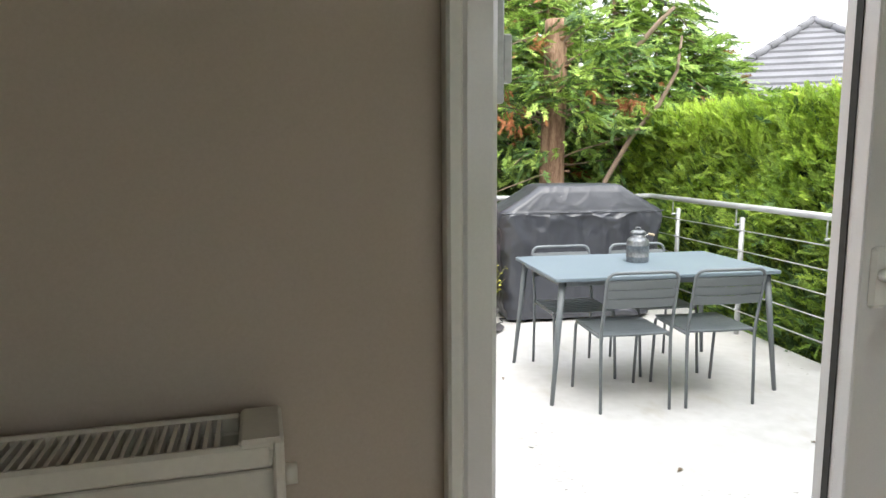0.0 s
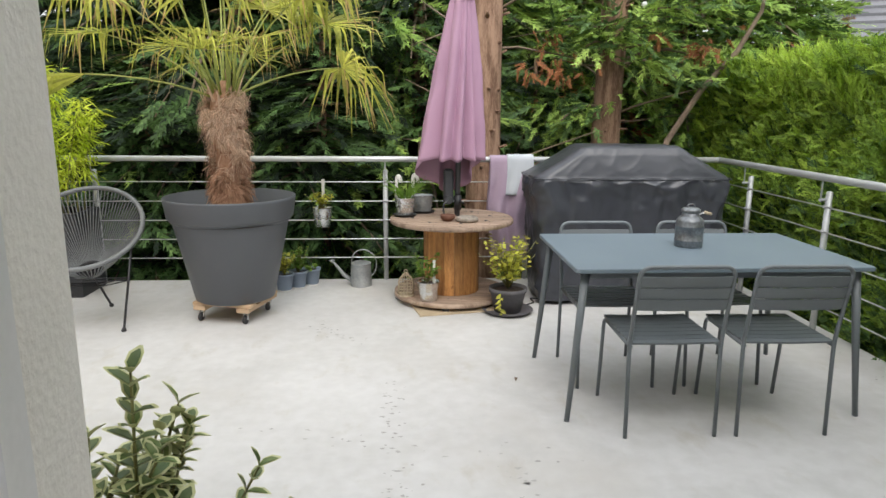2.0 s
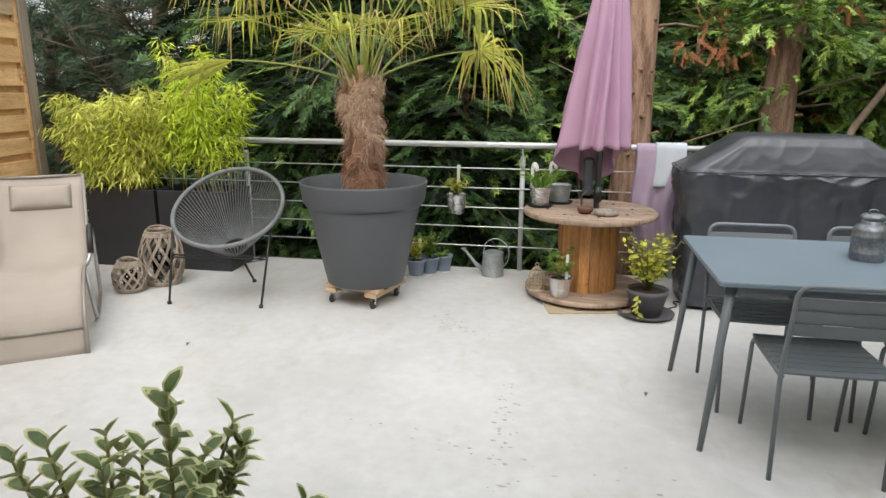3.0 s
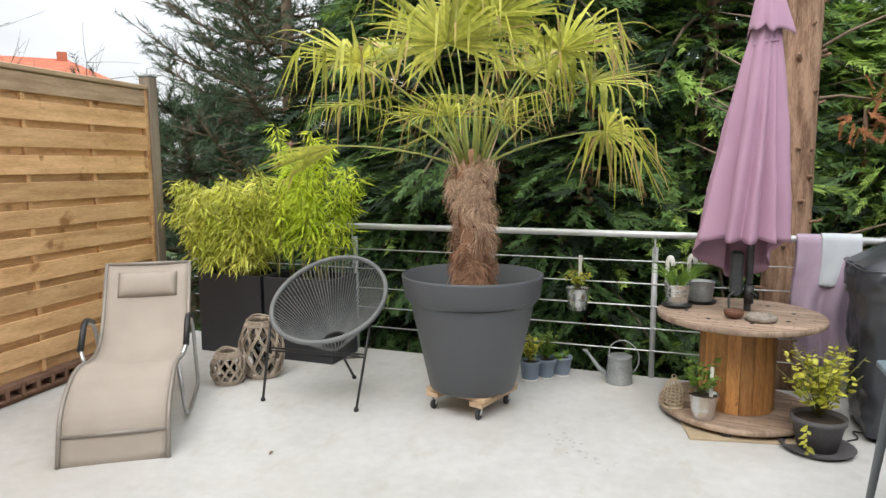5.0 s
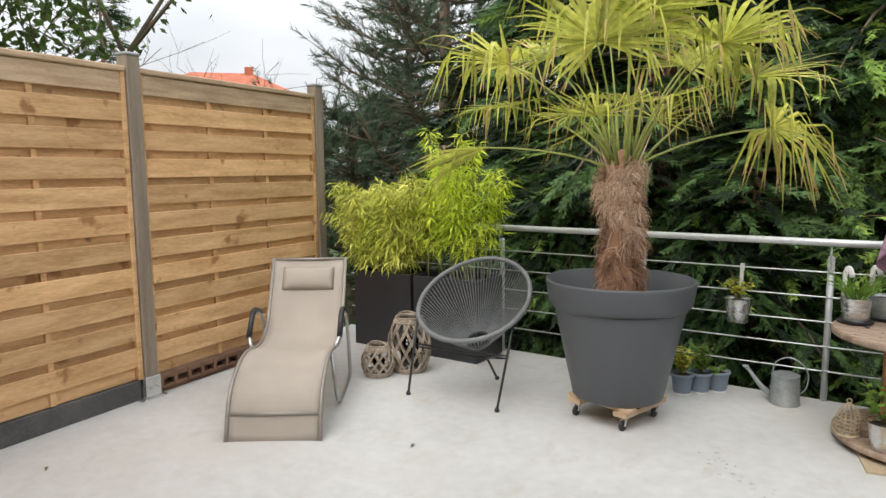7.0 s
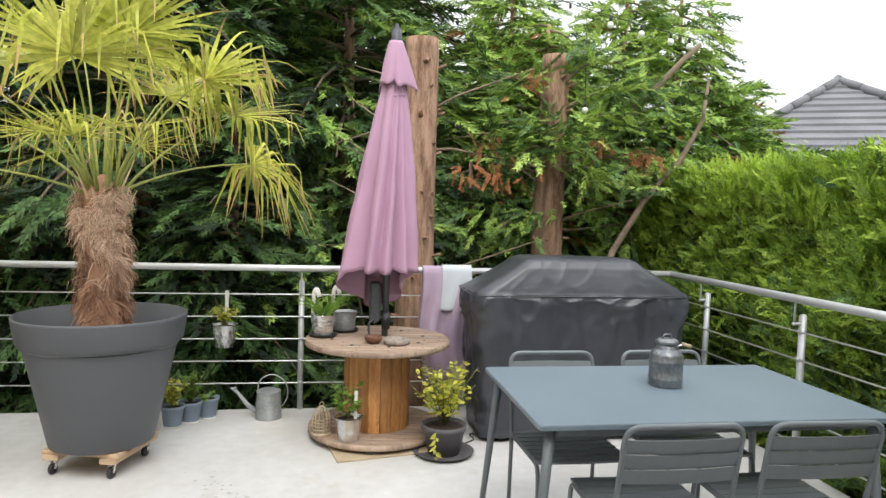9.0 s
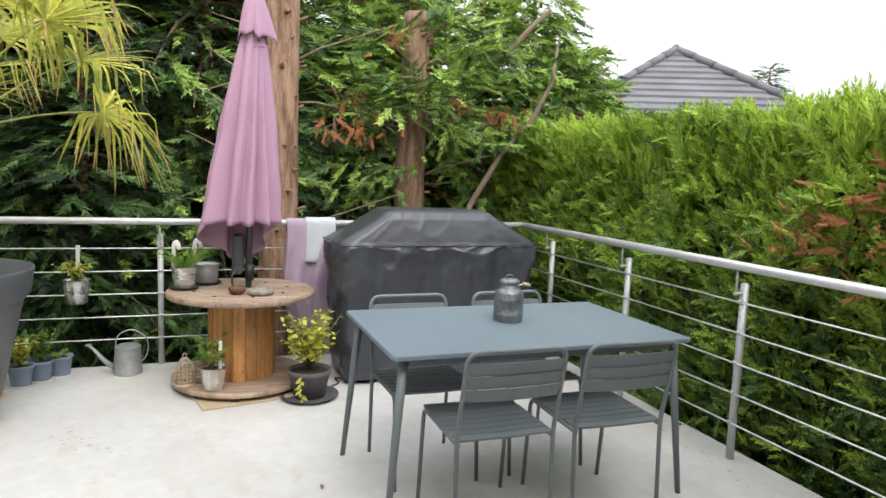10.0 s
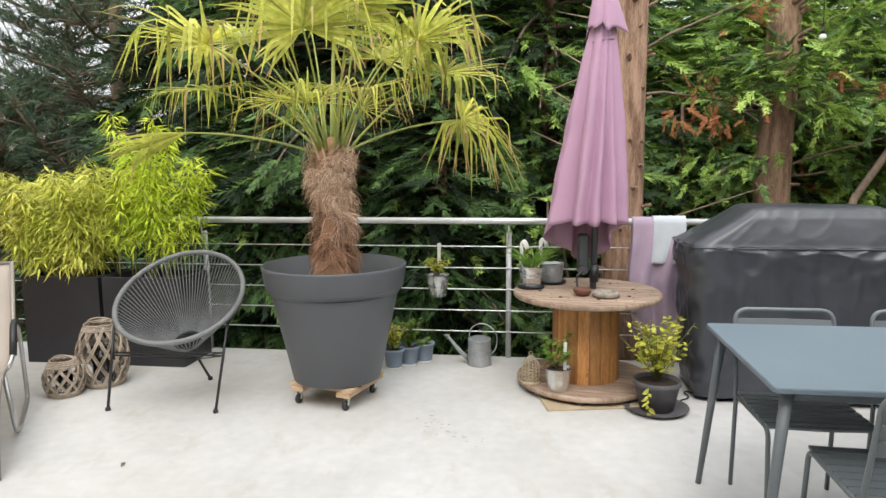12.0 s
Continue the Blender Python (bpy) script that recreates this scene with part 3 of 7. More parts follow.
# ---- railings ----
def railing(name, p0, p1, posts, label, shift):
    """Handrail from p0 to p1, posts at distances along it standing a little outside, five cables."""
    a, b = Vector((*p0, 0)), Vector((*p1, 0))
    d = (b - a).normalized()
    o = Vector((*shift, 0))
    r = thing(name, (0, 0, 0), 0, label, "railing", kind="structure")
    part("handrail", Mesh().tube([a + Vector((0, 0, 1.03)), a + (b - a) * 0.5 + Vector((0, 0, 1.03)), b + Vector((0, 0, 1.03))], 0.0235, 14), "rail", r)
    for s in posts:
        q = a + d * s + o
        post = part("post", Mesh().tube([q + Vector((0, 0, 0.0)), q + Vector((0, 0, 0.93))], 0.0205, 14), "steel", r)
        stem = a + d * s + o * 0.12
        part("bracket", Mesh().tube([stem + Vector((0, 0, 0.872)), stem + Vector((0, 0, 1.012))], 0.0058, 8)
             .tube([q + Vector((0, 0, 0.885)), stem - o.normalized() * 0.012 + Vector((0, 0, 0.885))], 0.0085, 8), "steel", post)
        part("post_cap", Mesh().lathe([(0.0205, 0.926), (0.019, 0.934), (0.012, 0.938), (0.0, 0.939)], 14, q), "steel", post)
        for z in (0.2, 0.36, 0.52, 0.68, 0.84):
            e = q - o * 0.35
            part("cable_clamp", Mesh().tube([e - d * 0.014 + Vector((0, 0, z)), e + d * 0.014 + Vector((0, 0, z))], 0.0095, 8), "steel", post)
    for z in (0.2, 0.36, 0.52, 0.68, 0.84):
        e = o * 0.65
        part("cable", Mesh().tube([a + e + Vector((0, 0, z)), (a + b) / 2 + e + Vector((0, 0, z - 0.002)), b + e + Vector((0, 0, z))], 0.0048, 6), "cable", r)
    return r


railing("railing_back", (-3.15, 6.55), (3.67, 6.55), (0.5, 1.65, 2.82, 4.007, 5.2, 6.3), "grey metal handrail with steel posts and five cables along the terrace edge", (0, 0.06))
railing("railing_side", (3.67, 6.55), (3.67, 1.95), (0.42, 1.41, 2.39, 3.34, 4.3), "grey metal handrail with steel posts and five cables beside the hedge", (0.062, 0))
whole("rail_elbow", Mesh().lathe([(0.0, 1.055), (0.018, 1.05), (0.026, 1.03), (0.018, 1.01), (0.0, 1.005)], 16, (3.67, 6.55, 0)), "rail", "rounded corner joint of the metal handrail", "rail joint", kind="structure")

# ---- timber fence ----
FENCE = pose(-2.93, 4.28, 0, 0, 0, 96 - 0)      # x runs along the fence, away from the house
fence = thing("fence", (0, 0, 0), 0, "honey-coloured woven timber fence panels between greyed posts", "fence", kind="structure")
fence.matrix_world = FENCE
for s in (-3.72, -1.86, 0.0, 1.86):
    post = part("post", Mesh().box(s - 0.042, s + 0.056, -0.05, 0.05, 0.02, 2.235, 0.006), "fence_post", fence)
    part("cap", Mesh().box(s - 0.048, s + 0.062, -0.056, 0.056, 2.235, 2.255, 0.006), "old_zinc", post, "grey metal post cap")
    part("shoe", Mesh().box(s - 0.052, s + 0.066, -0.06, 0.06, 0.0, 0.15, 0.003).box(s - 0.10, s + 0.10, -0.085, 0.056, 0.0, 0.008, 0.002), "zinc", post, "galvanised post shoe")
    for k in (-0.03, 0.03):
        part("screw", Mesh().tube([(s + k, -0.06, 0.08), (s + k, -0.067, 0.08)], 0.008, 8), "steel", post)
plank_front = Mesh().box(-0.865, 0.865, -0.008, 0.008, -0.0625, 0.0625, 0.003)
plank_front = plank_front.data("plank", [M["pine"]])
top_plank = Mesh().box(-0.865, 0.865, -0.008, 0.008, -0.0625, 0.0625, 0.003).data("plank", [M["pine_top"]])
for s in (-2.79, -0.93, 0.93):
    panel = part("panel_frame", Mesh().box(s - 0.885, s - 0.85, -0.033, 0.033, 0.14, 2.13, 0.004).box(s + 0.85, s + 0.885, -0.033, 0.033, 0.14, 2.13, 0.004), "pine", fence)
    part("top_rail", Mesh().box(s - 0.885, s + 0.885, -0.040, 0.040, 2.13, 2.165, 0.006), "pine_top", panel)
    for b in (-0.29, 0.29):
        part("batten", Mesh().box(s + b - 0.017, s + b + 0.017, -0.0125, 0.0125, 0.14, 2.125, 0.002), "pine", panel)
    for i in range(22):
        z = 0.20 + i * 0.0885
        y = 0.017 if i % 2 == 0 else -0.017
        ob = new("plank", top_plank if i > 20 else plank_front)
        ob.parent = panel
        ob.matrix_basis = pose(s, y, z, RNG.uniform(-1.0, 1.0), RNG.uniform(-0.12, 0.12), RNG.uniform(-0.25, 0.25))
part("plinth", Mesh().box(-3.7, -0.06, -0.02, 0.03, 0.0, 0.135, 0.004), "plinth", fence, "dark plinth board under the fence")
blocks = part("block_row", Mesh().box(0.06, 1.8, -0.01, 0.09, 0.0, 0.03, 0.003), "clay", fence, "row of brown hollow clay blocks")
for i in range(15):
    x = 0.08 + i * 0.118
    bk = Mesh().box(x, x + 0.03, -0.035, 0.09, 0.03, 0.125, 0.003).box(x + 0.03, x + 0.113, 0.03, 0.09, 0.03, 0.125, 0.002).box(x + 0.03, x + 0.113, -0.035, 0.03, 0.095, 0.125, 0.002).box(x + 0.03, x + 0.113, -0.035, 0.03, 0.03, 0.05, 0.002)
    part("clay_block", bk, "clay", blocks)

# ---- dining table and chairs ----
TX0, TX1, TY0, TY1 = 1.79, 3.19, 3.90, 4.76
table = thing("dining_table", ((TX0 + TX1) / 2, (TY0 + TY1) / 2, 0), 0, "blue-grey lacquered metal garden table with splayed legs", "table")
hx, hy = (TX1 - TX0) / 2, (TY1 - TY0) / 2
top = Mesh()
ringv = []
for cx, cy, a in ((hx, hy, 0), (-hx, hy, 90), (-hx, -hy, 180), (hx, -hy, 270)):
    sx, sy = (1 if cx > 0 else -1), (1 if cy > 0 else -1)
    ringv += arc(cx - sx * 0.02, cy - sy * 0.02, 0.02, a, a + 90, 4)
n = len(ringv)
layers = [(0.722, 0.994), (0.724, 1.0), (0.738, 1.0), (0.742, 0.995)]
tv = [(x * s, y * s, z) for z, s in layers for x, y in ringv]
tf = [(i * n + k, i * n + (k + 1) % n, (i + 1) * n + (k + 1) % n, (i + 1) * n + k) for i in range(3) for k in range(n)]
top.add(tv, tf + [tuple(reversed(range(n))), tuple(range(3 * n, 4 * n))])
part("tabletop", top, "table", table)
part("apron", Mesh().box(-hx + 0.08, hx - 0.08, -hy + 0.05, -hy + 0.07, 0.685, 0.722).box(-hx + 0.08, hx - 0.08, hy - 0.07, hy - 0.05, 0.685, 0.722)
     .box(-hx + 0.05, -hx + 0.07, -hy + 0.08, hy - 0.08, 0.685, 0.722).box(hx - 0.07, hx - 0.05, -hy + 0.08, hy - 0.08, 0.685, 0.722), "chair", table)
for sx in (-1, 1):
    for sy in (-1, 1):
        part("leg", Mesh().tube([(sx * (hx - 0.06), sy * (hy - 0.06), 0.722), (sx * (hx + 0.005), sy * (hy - 0.02), 0.006)], [0.021, 0.0125], 12)
             .tube([(sx * (hx + 0.005), sy * (hy - 0.02), 0.008), (sx * (hx + 0.006), sy * (hy - 0.0195), 0.0)], 0.013, 12), "chair", table)


def dining_chair(at, turn, label):
    """Local axes: the seat looks along +y, the origin lies midway between the rear legs."""
    c = thing("dining_chair", at, turn, label, "chair", "chairs round the table")
    w = 0.205
    back = bend([(-w, 0.0, 0.0), (-w, 0.02, 0.44), (-w, -0.055, 0.80), (w, -0.055, 0.80), (w, 0.02, 0.44), (w, 0.0, 0.0)], 0.055, 6)
    part("back_frame", Mesh().tube(back, 0.0095, 10), "chair", c)
    for s in (-1, 1):
        x = s * (w - 0.004)
        part("leg", Mesh().tube(bend([(x, 0.015, 0.425), (x, 0.415, 0.432), (x, 0.455, 0.0)], 0.045, 6), 0.0095, 10), "chair", c)
    for i in range(8):
        y0 = 0.018 + i * 0.0515
        sag = 0.004
        y1 = y0 + 0.0415
        part("seat_slat", Mesh().add([(-w + 0.002, y0, 0.444), (0, y0, 0.444 - sag), (w - 0.002, y0, 0.444), (-w + 0.002, y1, 0.446), (0, y1, 0.446 - sag), (w - 0.002, y1, 0.446),
                                      (-w + 0.002, y0 + 0.002, 0.434), (0, y0 + 0.002, 0.434 - sag), (w - 0.002, y0 + 0.002, 0.434), (-w + 0.002, y1 - 0.002, 0.436), (0, y1 - 0.002, 0.436 - sag), (w - 0.002, y1 - 0.002, 0.436)],
                                     [(0, 1, 4, 3), (1, 2, 5, 4), (7, 6, 9, 10), (8, 7, 10, 11), (6, 7, 1, 0), (7, 8, 2, 1), (3, 4, 10, 9), (4, 5, 11, 10), (0, 3, 9, 6), (2, 8, 11, 5)]), "chair", c)
    for i in range(3):
        z0 = 0.600 + i * 0.053
        bs = Mesh()
        yy = lambda z: 0.02 - 0.075 * (z - 0.44) / 0.36
        vs, fs = [], []
        for k in range(7):
            u = k / 6 * 2 - 1
            bow = -0.014 * (1 - u * u)
            for z, out in ((z0, 0.004), (z0 + 0.0520, -0.003)):
                vs += [(u * (w - 0.006), yy(z) + bow + out - 0.003, z), (u * (w - 0.006), yy(z) + bow + out + 0.003, z)]
        for k in range(6):
            o, q = k * 4, k * 4 + 4
            fs += [(o, q, q + 2, o + 2), (o + 1, o + 3, q + 3, q + 1), (o, o + 1, q + 1, q), (o + 2, q + 2, q + 3, o + 3)]
        fs += [(0, 2, 3, 1), (24, 25, 27, 26)]
        bs.add(vs, fs)
        part("back_slat", bs, "chair", c)
    return c


chair = dining_chair((2.212, 3.745, 0), 0, "slate grey slatted metal chair tucked under the table")
for x, y, a in ((2.722, 3.74, -1), (2.13, 4.745, 180), (2.70, 4.755, 181)):
    copy_thing(chair, pose(x, y, 0, 0, 0, a))

# milk can on the table
can = thing("milk_can", (2.51, 4.40, 0.742), 0, "small dull metal milk can with lid on the table", "milk can")
part("body", Mesh().lathe([(0.0, 0.001), (0.068, 0.001), (0.071, 0.005), (0.071, 0.032), (0.074, 0.036), (0.071, 0.040), (0.071, 0.104), (0.074, 0.108), (0.071, 0.112), (0.070, 0.132), (0.064, 0.146), (0.050, 0.158), (0.045, 0.163), (0.045, 0.186), (0.0, 0.186)], 32), "can", can)
lid = part("lid", Mesh().lathe([(0.047, 0.178), (0.049, 0.182), (0.049, 0.194), (0.038, 0.203), (0.0, 0.206)], 28), "can", can)
part("lid_handle", Mesh().tube(bend([(-0.018, 0, 0.203), (-0.018, 0, 0.222), (0.018, 0, 0.222), (0.018, 0, 0.203)], 0.01), 0.003, 6), "can", lid)
part("bail_handle", Mesh().tube(bend([(0.045, 0.012, 0.16), (0.075, 0.01, 0.178), (0.115, 0.0, 0.165)], 0.03), 0.003, 6), "cable", can, "wire handle hanging down")
part("grip", Mesh().tube([(0.075, 0.008, 0.178), (0.112, 0.0, 0.168)], 0.0085, 10), "wicker_pale", can, "pale wooden grip")

# ---- covered barbecue ----
def covered_barbecue():
    b = thing("barbecue", (2.68, 6.05, 0), 0, "barbecue under a creased black nylon cover", "barbecue")
    prof = [(0.03, 0.665, 0.265), (0.10, 0.675, 0.272), (0.30, 0.69, 0.28), (0.55, 0.70, 0.285), (0.78, 0.72, 0.29), (0.90, 0.742, 0.295), (0.94, 0.74, 0.292), (0.965, 0.715, 0.282), (1.03, 0.60, 0.262), (1.12, 0.45, 0.232), (1.165, 0.385, 0.205), (1.178, 0.355, 0.17), (1.182, 0.2, 0.08)]
    ax, ay = 0.16, 0.36
    around = []
    for sx, sy, a0 in ((1, 1, 0), (-1, 1, 90), (-1, -1, 180), (1, -1, 270)):
        corner = arc(0, 0, 1, a0, a0 + 90, 12)
        around += [(sx * (1 - ax) + ax * c, sy * (1 - ay) + ay * q) for c, q in corner]
        c0, num = around[-1], 70 if a0 in (0, 180) else 24
        c1 = {0: (-(1 - ax), 1), 90: (-1, -(1 - ay)), 180: (1 - ax, -1), 270: (1, 1 - ay)}[a0]
        around += [(c0[0] + (c1[0] - c0[0]) * k / num, c0[1] + (c1[1] - c0[1]) * k / num) for k in range(1, num)]
    cols = len(around)
    vs, fs, rows = [], [], []
    for i in range(len(prof) - 1):
        for q in range(6):
            u = q / 6
            rows.append(tuple(prof[i][k] * (1 - u) + prof[i + 1][k] * u for k in range(3)))
    rows.append(prof[-1])
    ridge = lambda v: 1 - abs(noise.noise(v)) * 2.2
    for z, hw, hd in rows:
        for cx, cy in around:
            x, y = cx * hw, cy * hd
            hang = max(0, 0.95 - z)
            pleat = 0.022 * ridge(Vector((x * 5.5 + y * 5.5 + 0.8 * hang * math.sin(x * 4), 3.0, z * 0.9))) * min(1, hang * 14) * math.exp(-hang / 0.42)
            pleat += 0.010 * ridge(Vector((x * 13 + y * 13, 7.0, z * 1.7 + x * 2))) * min(1, hang * 10) * math.exp(-hang / 0.26)
            crease = 0.020 * max(0, ridge(Vector((x * 2.3 + z * 2.0, y * 2.3, z * 2.6 - x * 1.4)))) ** 4 + 0.017 * max(0, ridge(Vector((x * 4.5 - z * 3, y * 5, z * 4.5 + x * 2)))) ** 4 + 0.011 * max(0, ridge(Vector((x * 7 + z * 5, y * 7, z * 6 - x * 3)))) ** 3
            amp = pleat + crease - 0.02
            nx, ny = cx ** 9, cy ** 9
            ln = math.hypot(nx, ny) or 1
            k2 = 1.0 if z < 0.95 else 0.14
            lift = 0.004 * max(0, ridge(Vector((x * 3.2 + 1, y * 4, z * 2)))) ** 3 * (1 if z > 0.98 else 0)
            vs.append((x + nx / ln * amp * k2, y + ny / ln * amp * k2, max(0.004, z + lift + (0.012 * noise.noise(Vector((x * 4, y * 4, 1))) if z < 0.2 else 0))))
    m = len(rows)
    for i in range(m - 1):
        for k in range(cols):
            fs.append((i * cols + k, i * cols + (k + 1) % cols, (i + 1) * cols + (k + 1) % cols, (i + 1) * cols + k))
    fs.append(tuple((m - 1) * cols + k for k in range(cols)))
    part("cover", Mesh().add(vs, fs, True), "cover", b)
    seam_r = [(x, y, 0.948) for x, y in [(0.742 * math.copysign(abs(math.cos(t)) ** 0.2, math.cos(t)), 0.298 * math.copysign(abs(math.sin(t)) ** 0.2, math.sin(t))) for t in [k * math.pi / 40 for k in range(80)]]]
    part("piping", Mesh().tube(seam_r, 0.005, 5, closed=True), "cover", b)
    for sx in (-0.5, 0.5):
        part("wheel", Mesh().lathe([(0.0, -0.015), (0.03, -0.015), (0.035, -0.008), (0.035, 0.008), (0.03, 0.015), (0.0, 0.015)], 16), "black_steel", b, at=pose(sx, -0.18, 0.035, 90, 0, 0))
    return b


covered_barbecue()

# towels over the rail
def hung_cloth(name, x0, x1, zf, zb, mat, label, off, fold):
    c = Mesh()
    nu, nv = 24, 34
    vs, fs = [], []
    lf, lb = 1.03 - zf, 1.03 - zb
    total = lf + lb + 0.09
    for j in range(nv + 1):
        s = j / nv * total
        for i in range(nu + 1):
            x = x0 + (x1 - x0) * i / nu
            if s < lf:
                y, z = -0.03 - off, 1.03 - (lf - s)
            elif s < lf + 0.09:
                w = (s - lf) / 0.09 * math.pi
                y, z = -(0.03 + off) * math.cos(w), 1.03 + (0.03 + off) * math.sin(w)
            else:
                y, z = 0.03 + off, 1.03 - (s - lf - 0.09)
            dep = min(1, max(0, 1.03 - z) * 2.2)
            wv = fold * dep * math.sin(i / nu * 14 + 1.5 * math.sin(z * 4)) + 0.012 * dep * noise.noise(Vector((x * 9, z * 7, 2)))
            vs.append((x + 0.02 * dep * math.sin(z * 7), y + (wv if y < 0 else -wv * 0.2) - (0.03 * dep if y < 0 else 0), z))
    for j in range(nv):
        for i in range(nu):
            o = j * (nu + 1) + i
            fs.append((o, o + 1, o + nu + 2, o + nu + 1))
    ob = whole(name, c.add(vs, fs, True), mat, label, "towel", at=pose(0, 6.55, 0))
    md = ob.modifiers.new("thick", "SOLIDIFY")
    md.thickness, md.offset = 0.006, 1
    return ob


hung_cloth("blanket", 1.72, 2.06, 0.22, 0.6, "towel_a", "lilac blanket hanging over the metal handrail", 0.0, 0.03)
hung_cloth("towel", 1.86, 2.08, 0.74, 0.8, "towel_b", "pale blue towel folded over the handrail", 0.008, 0.012)

# ---- palm in its tub ----
DX, DY, DR = -0.17, 5.645, -15
dolly = thing("plant_dolly", (DX, DY, 0), DR, "slatted wooden plant dolly on swivel casters", "dolly")
for y in (-0.16, 0.0, 0.16):
    part("slat", Mesh().box(-0.215, 0.215, y - 0.045, y + 0.045, 0.115, 0.137, 0.003), "pine_top", dolly)
for x in (-0.16, 0.16):
    part("bearer", Mesh().box(x - 0.045, x + 0.045, -0.215, 0.215, 0.083, 0.115, 0.003), "pine_top", dolly)
for x in (-0.165, 0.165):
    for y in (-0.165, 0.165):
        f = part("caster", Mesh().box(x - 0.025, x + 0.025, y - 0.025, y + 0.025, 0.077, 0.083).tube([(x - 0.014, y, 0.078), (x - 0.014, y - 0.02, 0.03)], 0.005, 6, flat=2).tube([(x + 0.014, y, 0.078), (x + 0.014, y - 0.02, 0.03)], 0.005, 6, flat=2), "zinc", dolly)
        part("wheel", Mesh().lathe([(0.008, -0.011), (0.026, -0.011), (0.03, -0.006), (0.03, 0.006), (0.026, 0.011), (0.008, 0.011)], 18), "black_steel", f, at=pose(x, y - 0.02, 0.03, 90, 0, 90))
tub = thing("plant_tub", (DX, DY, 0.137), 0, "large round anthracite plastic tub on a wooden dolly", "plant pot")
part("body", Mesh().lathe([(0.0, 0.0), (0.255, 0.0), (0.268, 0.006), (0.385, 0.545), (0.392, 0.56), (0.408, 0.566), (0.418, 0.575), (0.436, 0.695), (0.438, 0.708), (0.432, 0.712), (0.424, 0.708), (0.405, 0.56), (0.395, 0.545), (0.0, 0.545)], 56), "pot", tub)
part("soil", Mesh().lathe([(0.40, 0.548), (0.3, 0.556), (0.15, 0.575), (0.0, 0.58)], 40, wob=0.02), "soil", tub)

# ---- planters ----
def planter(name, x0, x1, label):
    p = thing(name, ((x0 + x1) / 2, 6.30, 0), 0, label, "planter", "square planters by the fence")
    hw, hd, h, t = (x1 - x0) / 2, 0.2, 0.65, 0.02
    loops = [(hw - 0.004, hd - 0.004, 0.0), (hw, hd, 0.004), (hw, hd, h - 0.003), (hw - 0.003, hd - 0.003, h), (hw - t, hd - t, h), (hw - t, hd - t, 0.03)]
    b = Mesh().add([(sx * a, sy * c, z) for a, c, z in loops for sx, sy in ((-1, -1), (1, -1), (1, 1), (-1, 1))],
                   [(i * 4 + k, i * 4 + (k + 1) % 4, i * 4 + 4 + (k + 1) % 4, i * 4 + 4 + k) for i in range(5) for k in range(4)] + [(3, 2, 1, 0), (20, 21, 22, 23)])
    part("body", b, "planter", p)
    part("soil", Mesh().box(-hw + t, hw - t, -hd + t, hd - t, h - 0.08, h - 0.05), "soil", p)
    return p


planter("planter", -2.68, -2.075, "square black fibre planter with bamboo in it")
planter("planter", -2.045, -1.44, "square black fibre planter with taller bamboo in it")

# ---- willow lanterns ----
def willow_lantern(at, r, h, label, rows):
    l = thing("lantern", at, 0, label, "lantern", "willow lanterns")
    rad_at = lambda z: r * (0.60 + 0.40 * math.sin(math.pi * min(1, max(0, (z / h) * 1.02 + 0.05))) ** 0.75)
    rl = random.Random(int(h * 100))
    weave = Mesh()
    num = 11
    for k in range(num):
        for sgn in (-1, 1):
            for off in (0, 0.085):
                pts = [((rad_at(z) + 0.003 * sgn) * math.cos(6.283 * k / num + sgn * z / h * 1.5 + off), (rad_at(z) + 0.003 * sgn) * math.sin(6.283 * k / num + sgn * z / h * 1.5 + off), z)
                       for z in [h * 0.02 + h * 0.93 * i / 12 for i in range(13)]]
                weave.tube(pts, 0.0050 + rl.uniform(-0.001, 0.001), 5)
    part("weave", weave, "wicker", l)
    for z, n in ((0.008, 3), (h * 0.955, 4)):
        for i in range(n):
            zz = z + i * 0.011 - (0.03 if z > 0.1 else 0)
            part("ring", Mesh().tube([((rad_at(zz) + 0.004) * math.cos(a), (rad_at(zz) + 0.004) * math.sin(a), zz) for a in [k * 6.283 / 24 for k in range(24)]], 0.006, 6, closed=True), "wicker", l)
    part("handle", Mesh().tube([(0.62 * r * math.cos(a) * 1.05, 0.05 * r, h * 0.95 + 0.26 * r * math.sin(a)) for a in [math.pi * k / 12 for k in range(13)]], 0.006, 6), "wicker", l)
    part("glass_cup", Mesh().lathe([(0.0, 0.02), (r * 0.42, 0.02), (r * 0.44, h * 0.6), (r * 0.42, h * 0.6), (r * 0.40, 0.03), (0.0, 0.03)], 24), "glass", l, "clear glass candle cup")
    return l


willow_lantern((-1.80, 5.71, 0), 0.158, 0.43, "tall grey woven willow lantern on the floor", 5)
willow_lantern((-1.925, 5.49, 0), 0.118, 0.235, "low round grey woven willow lantern on the floor", 3)

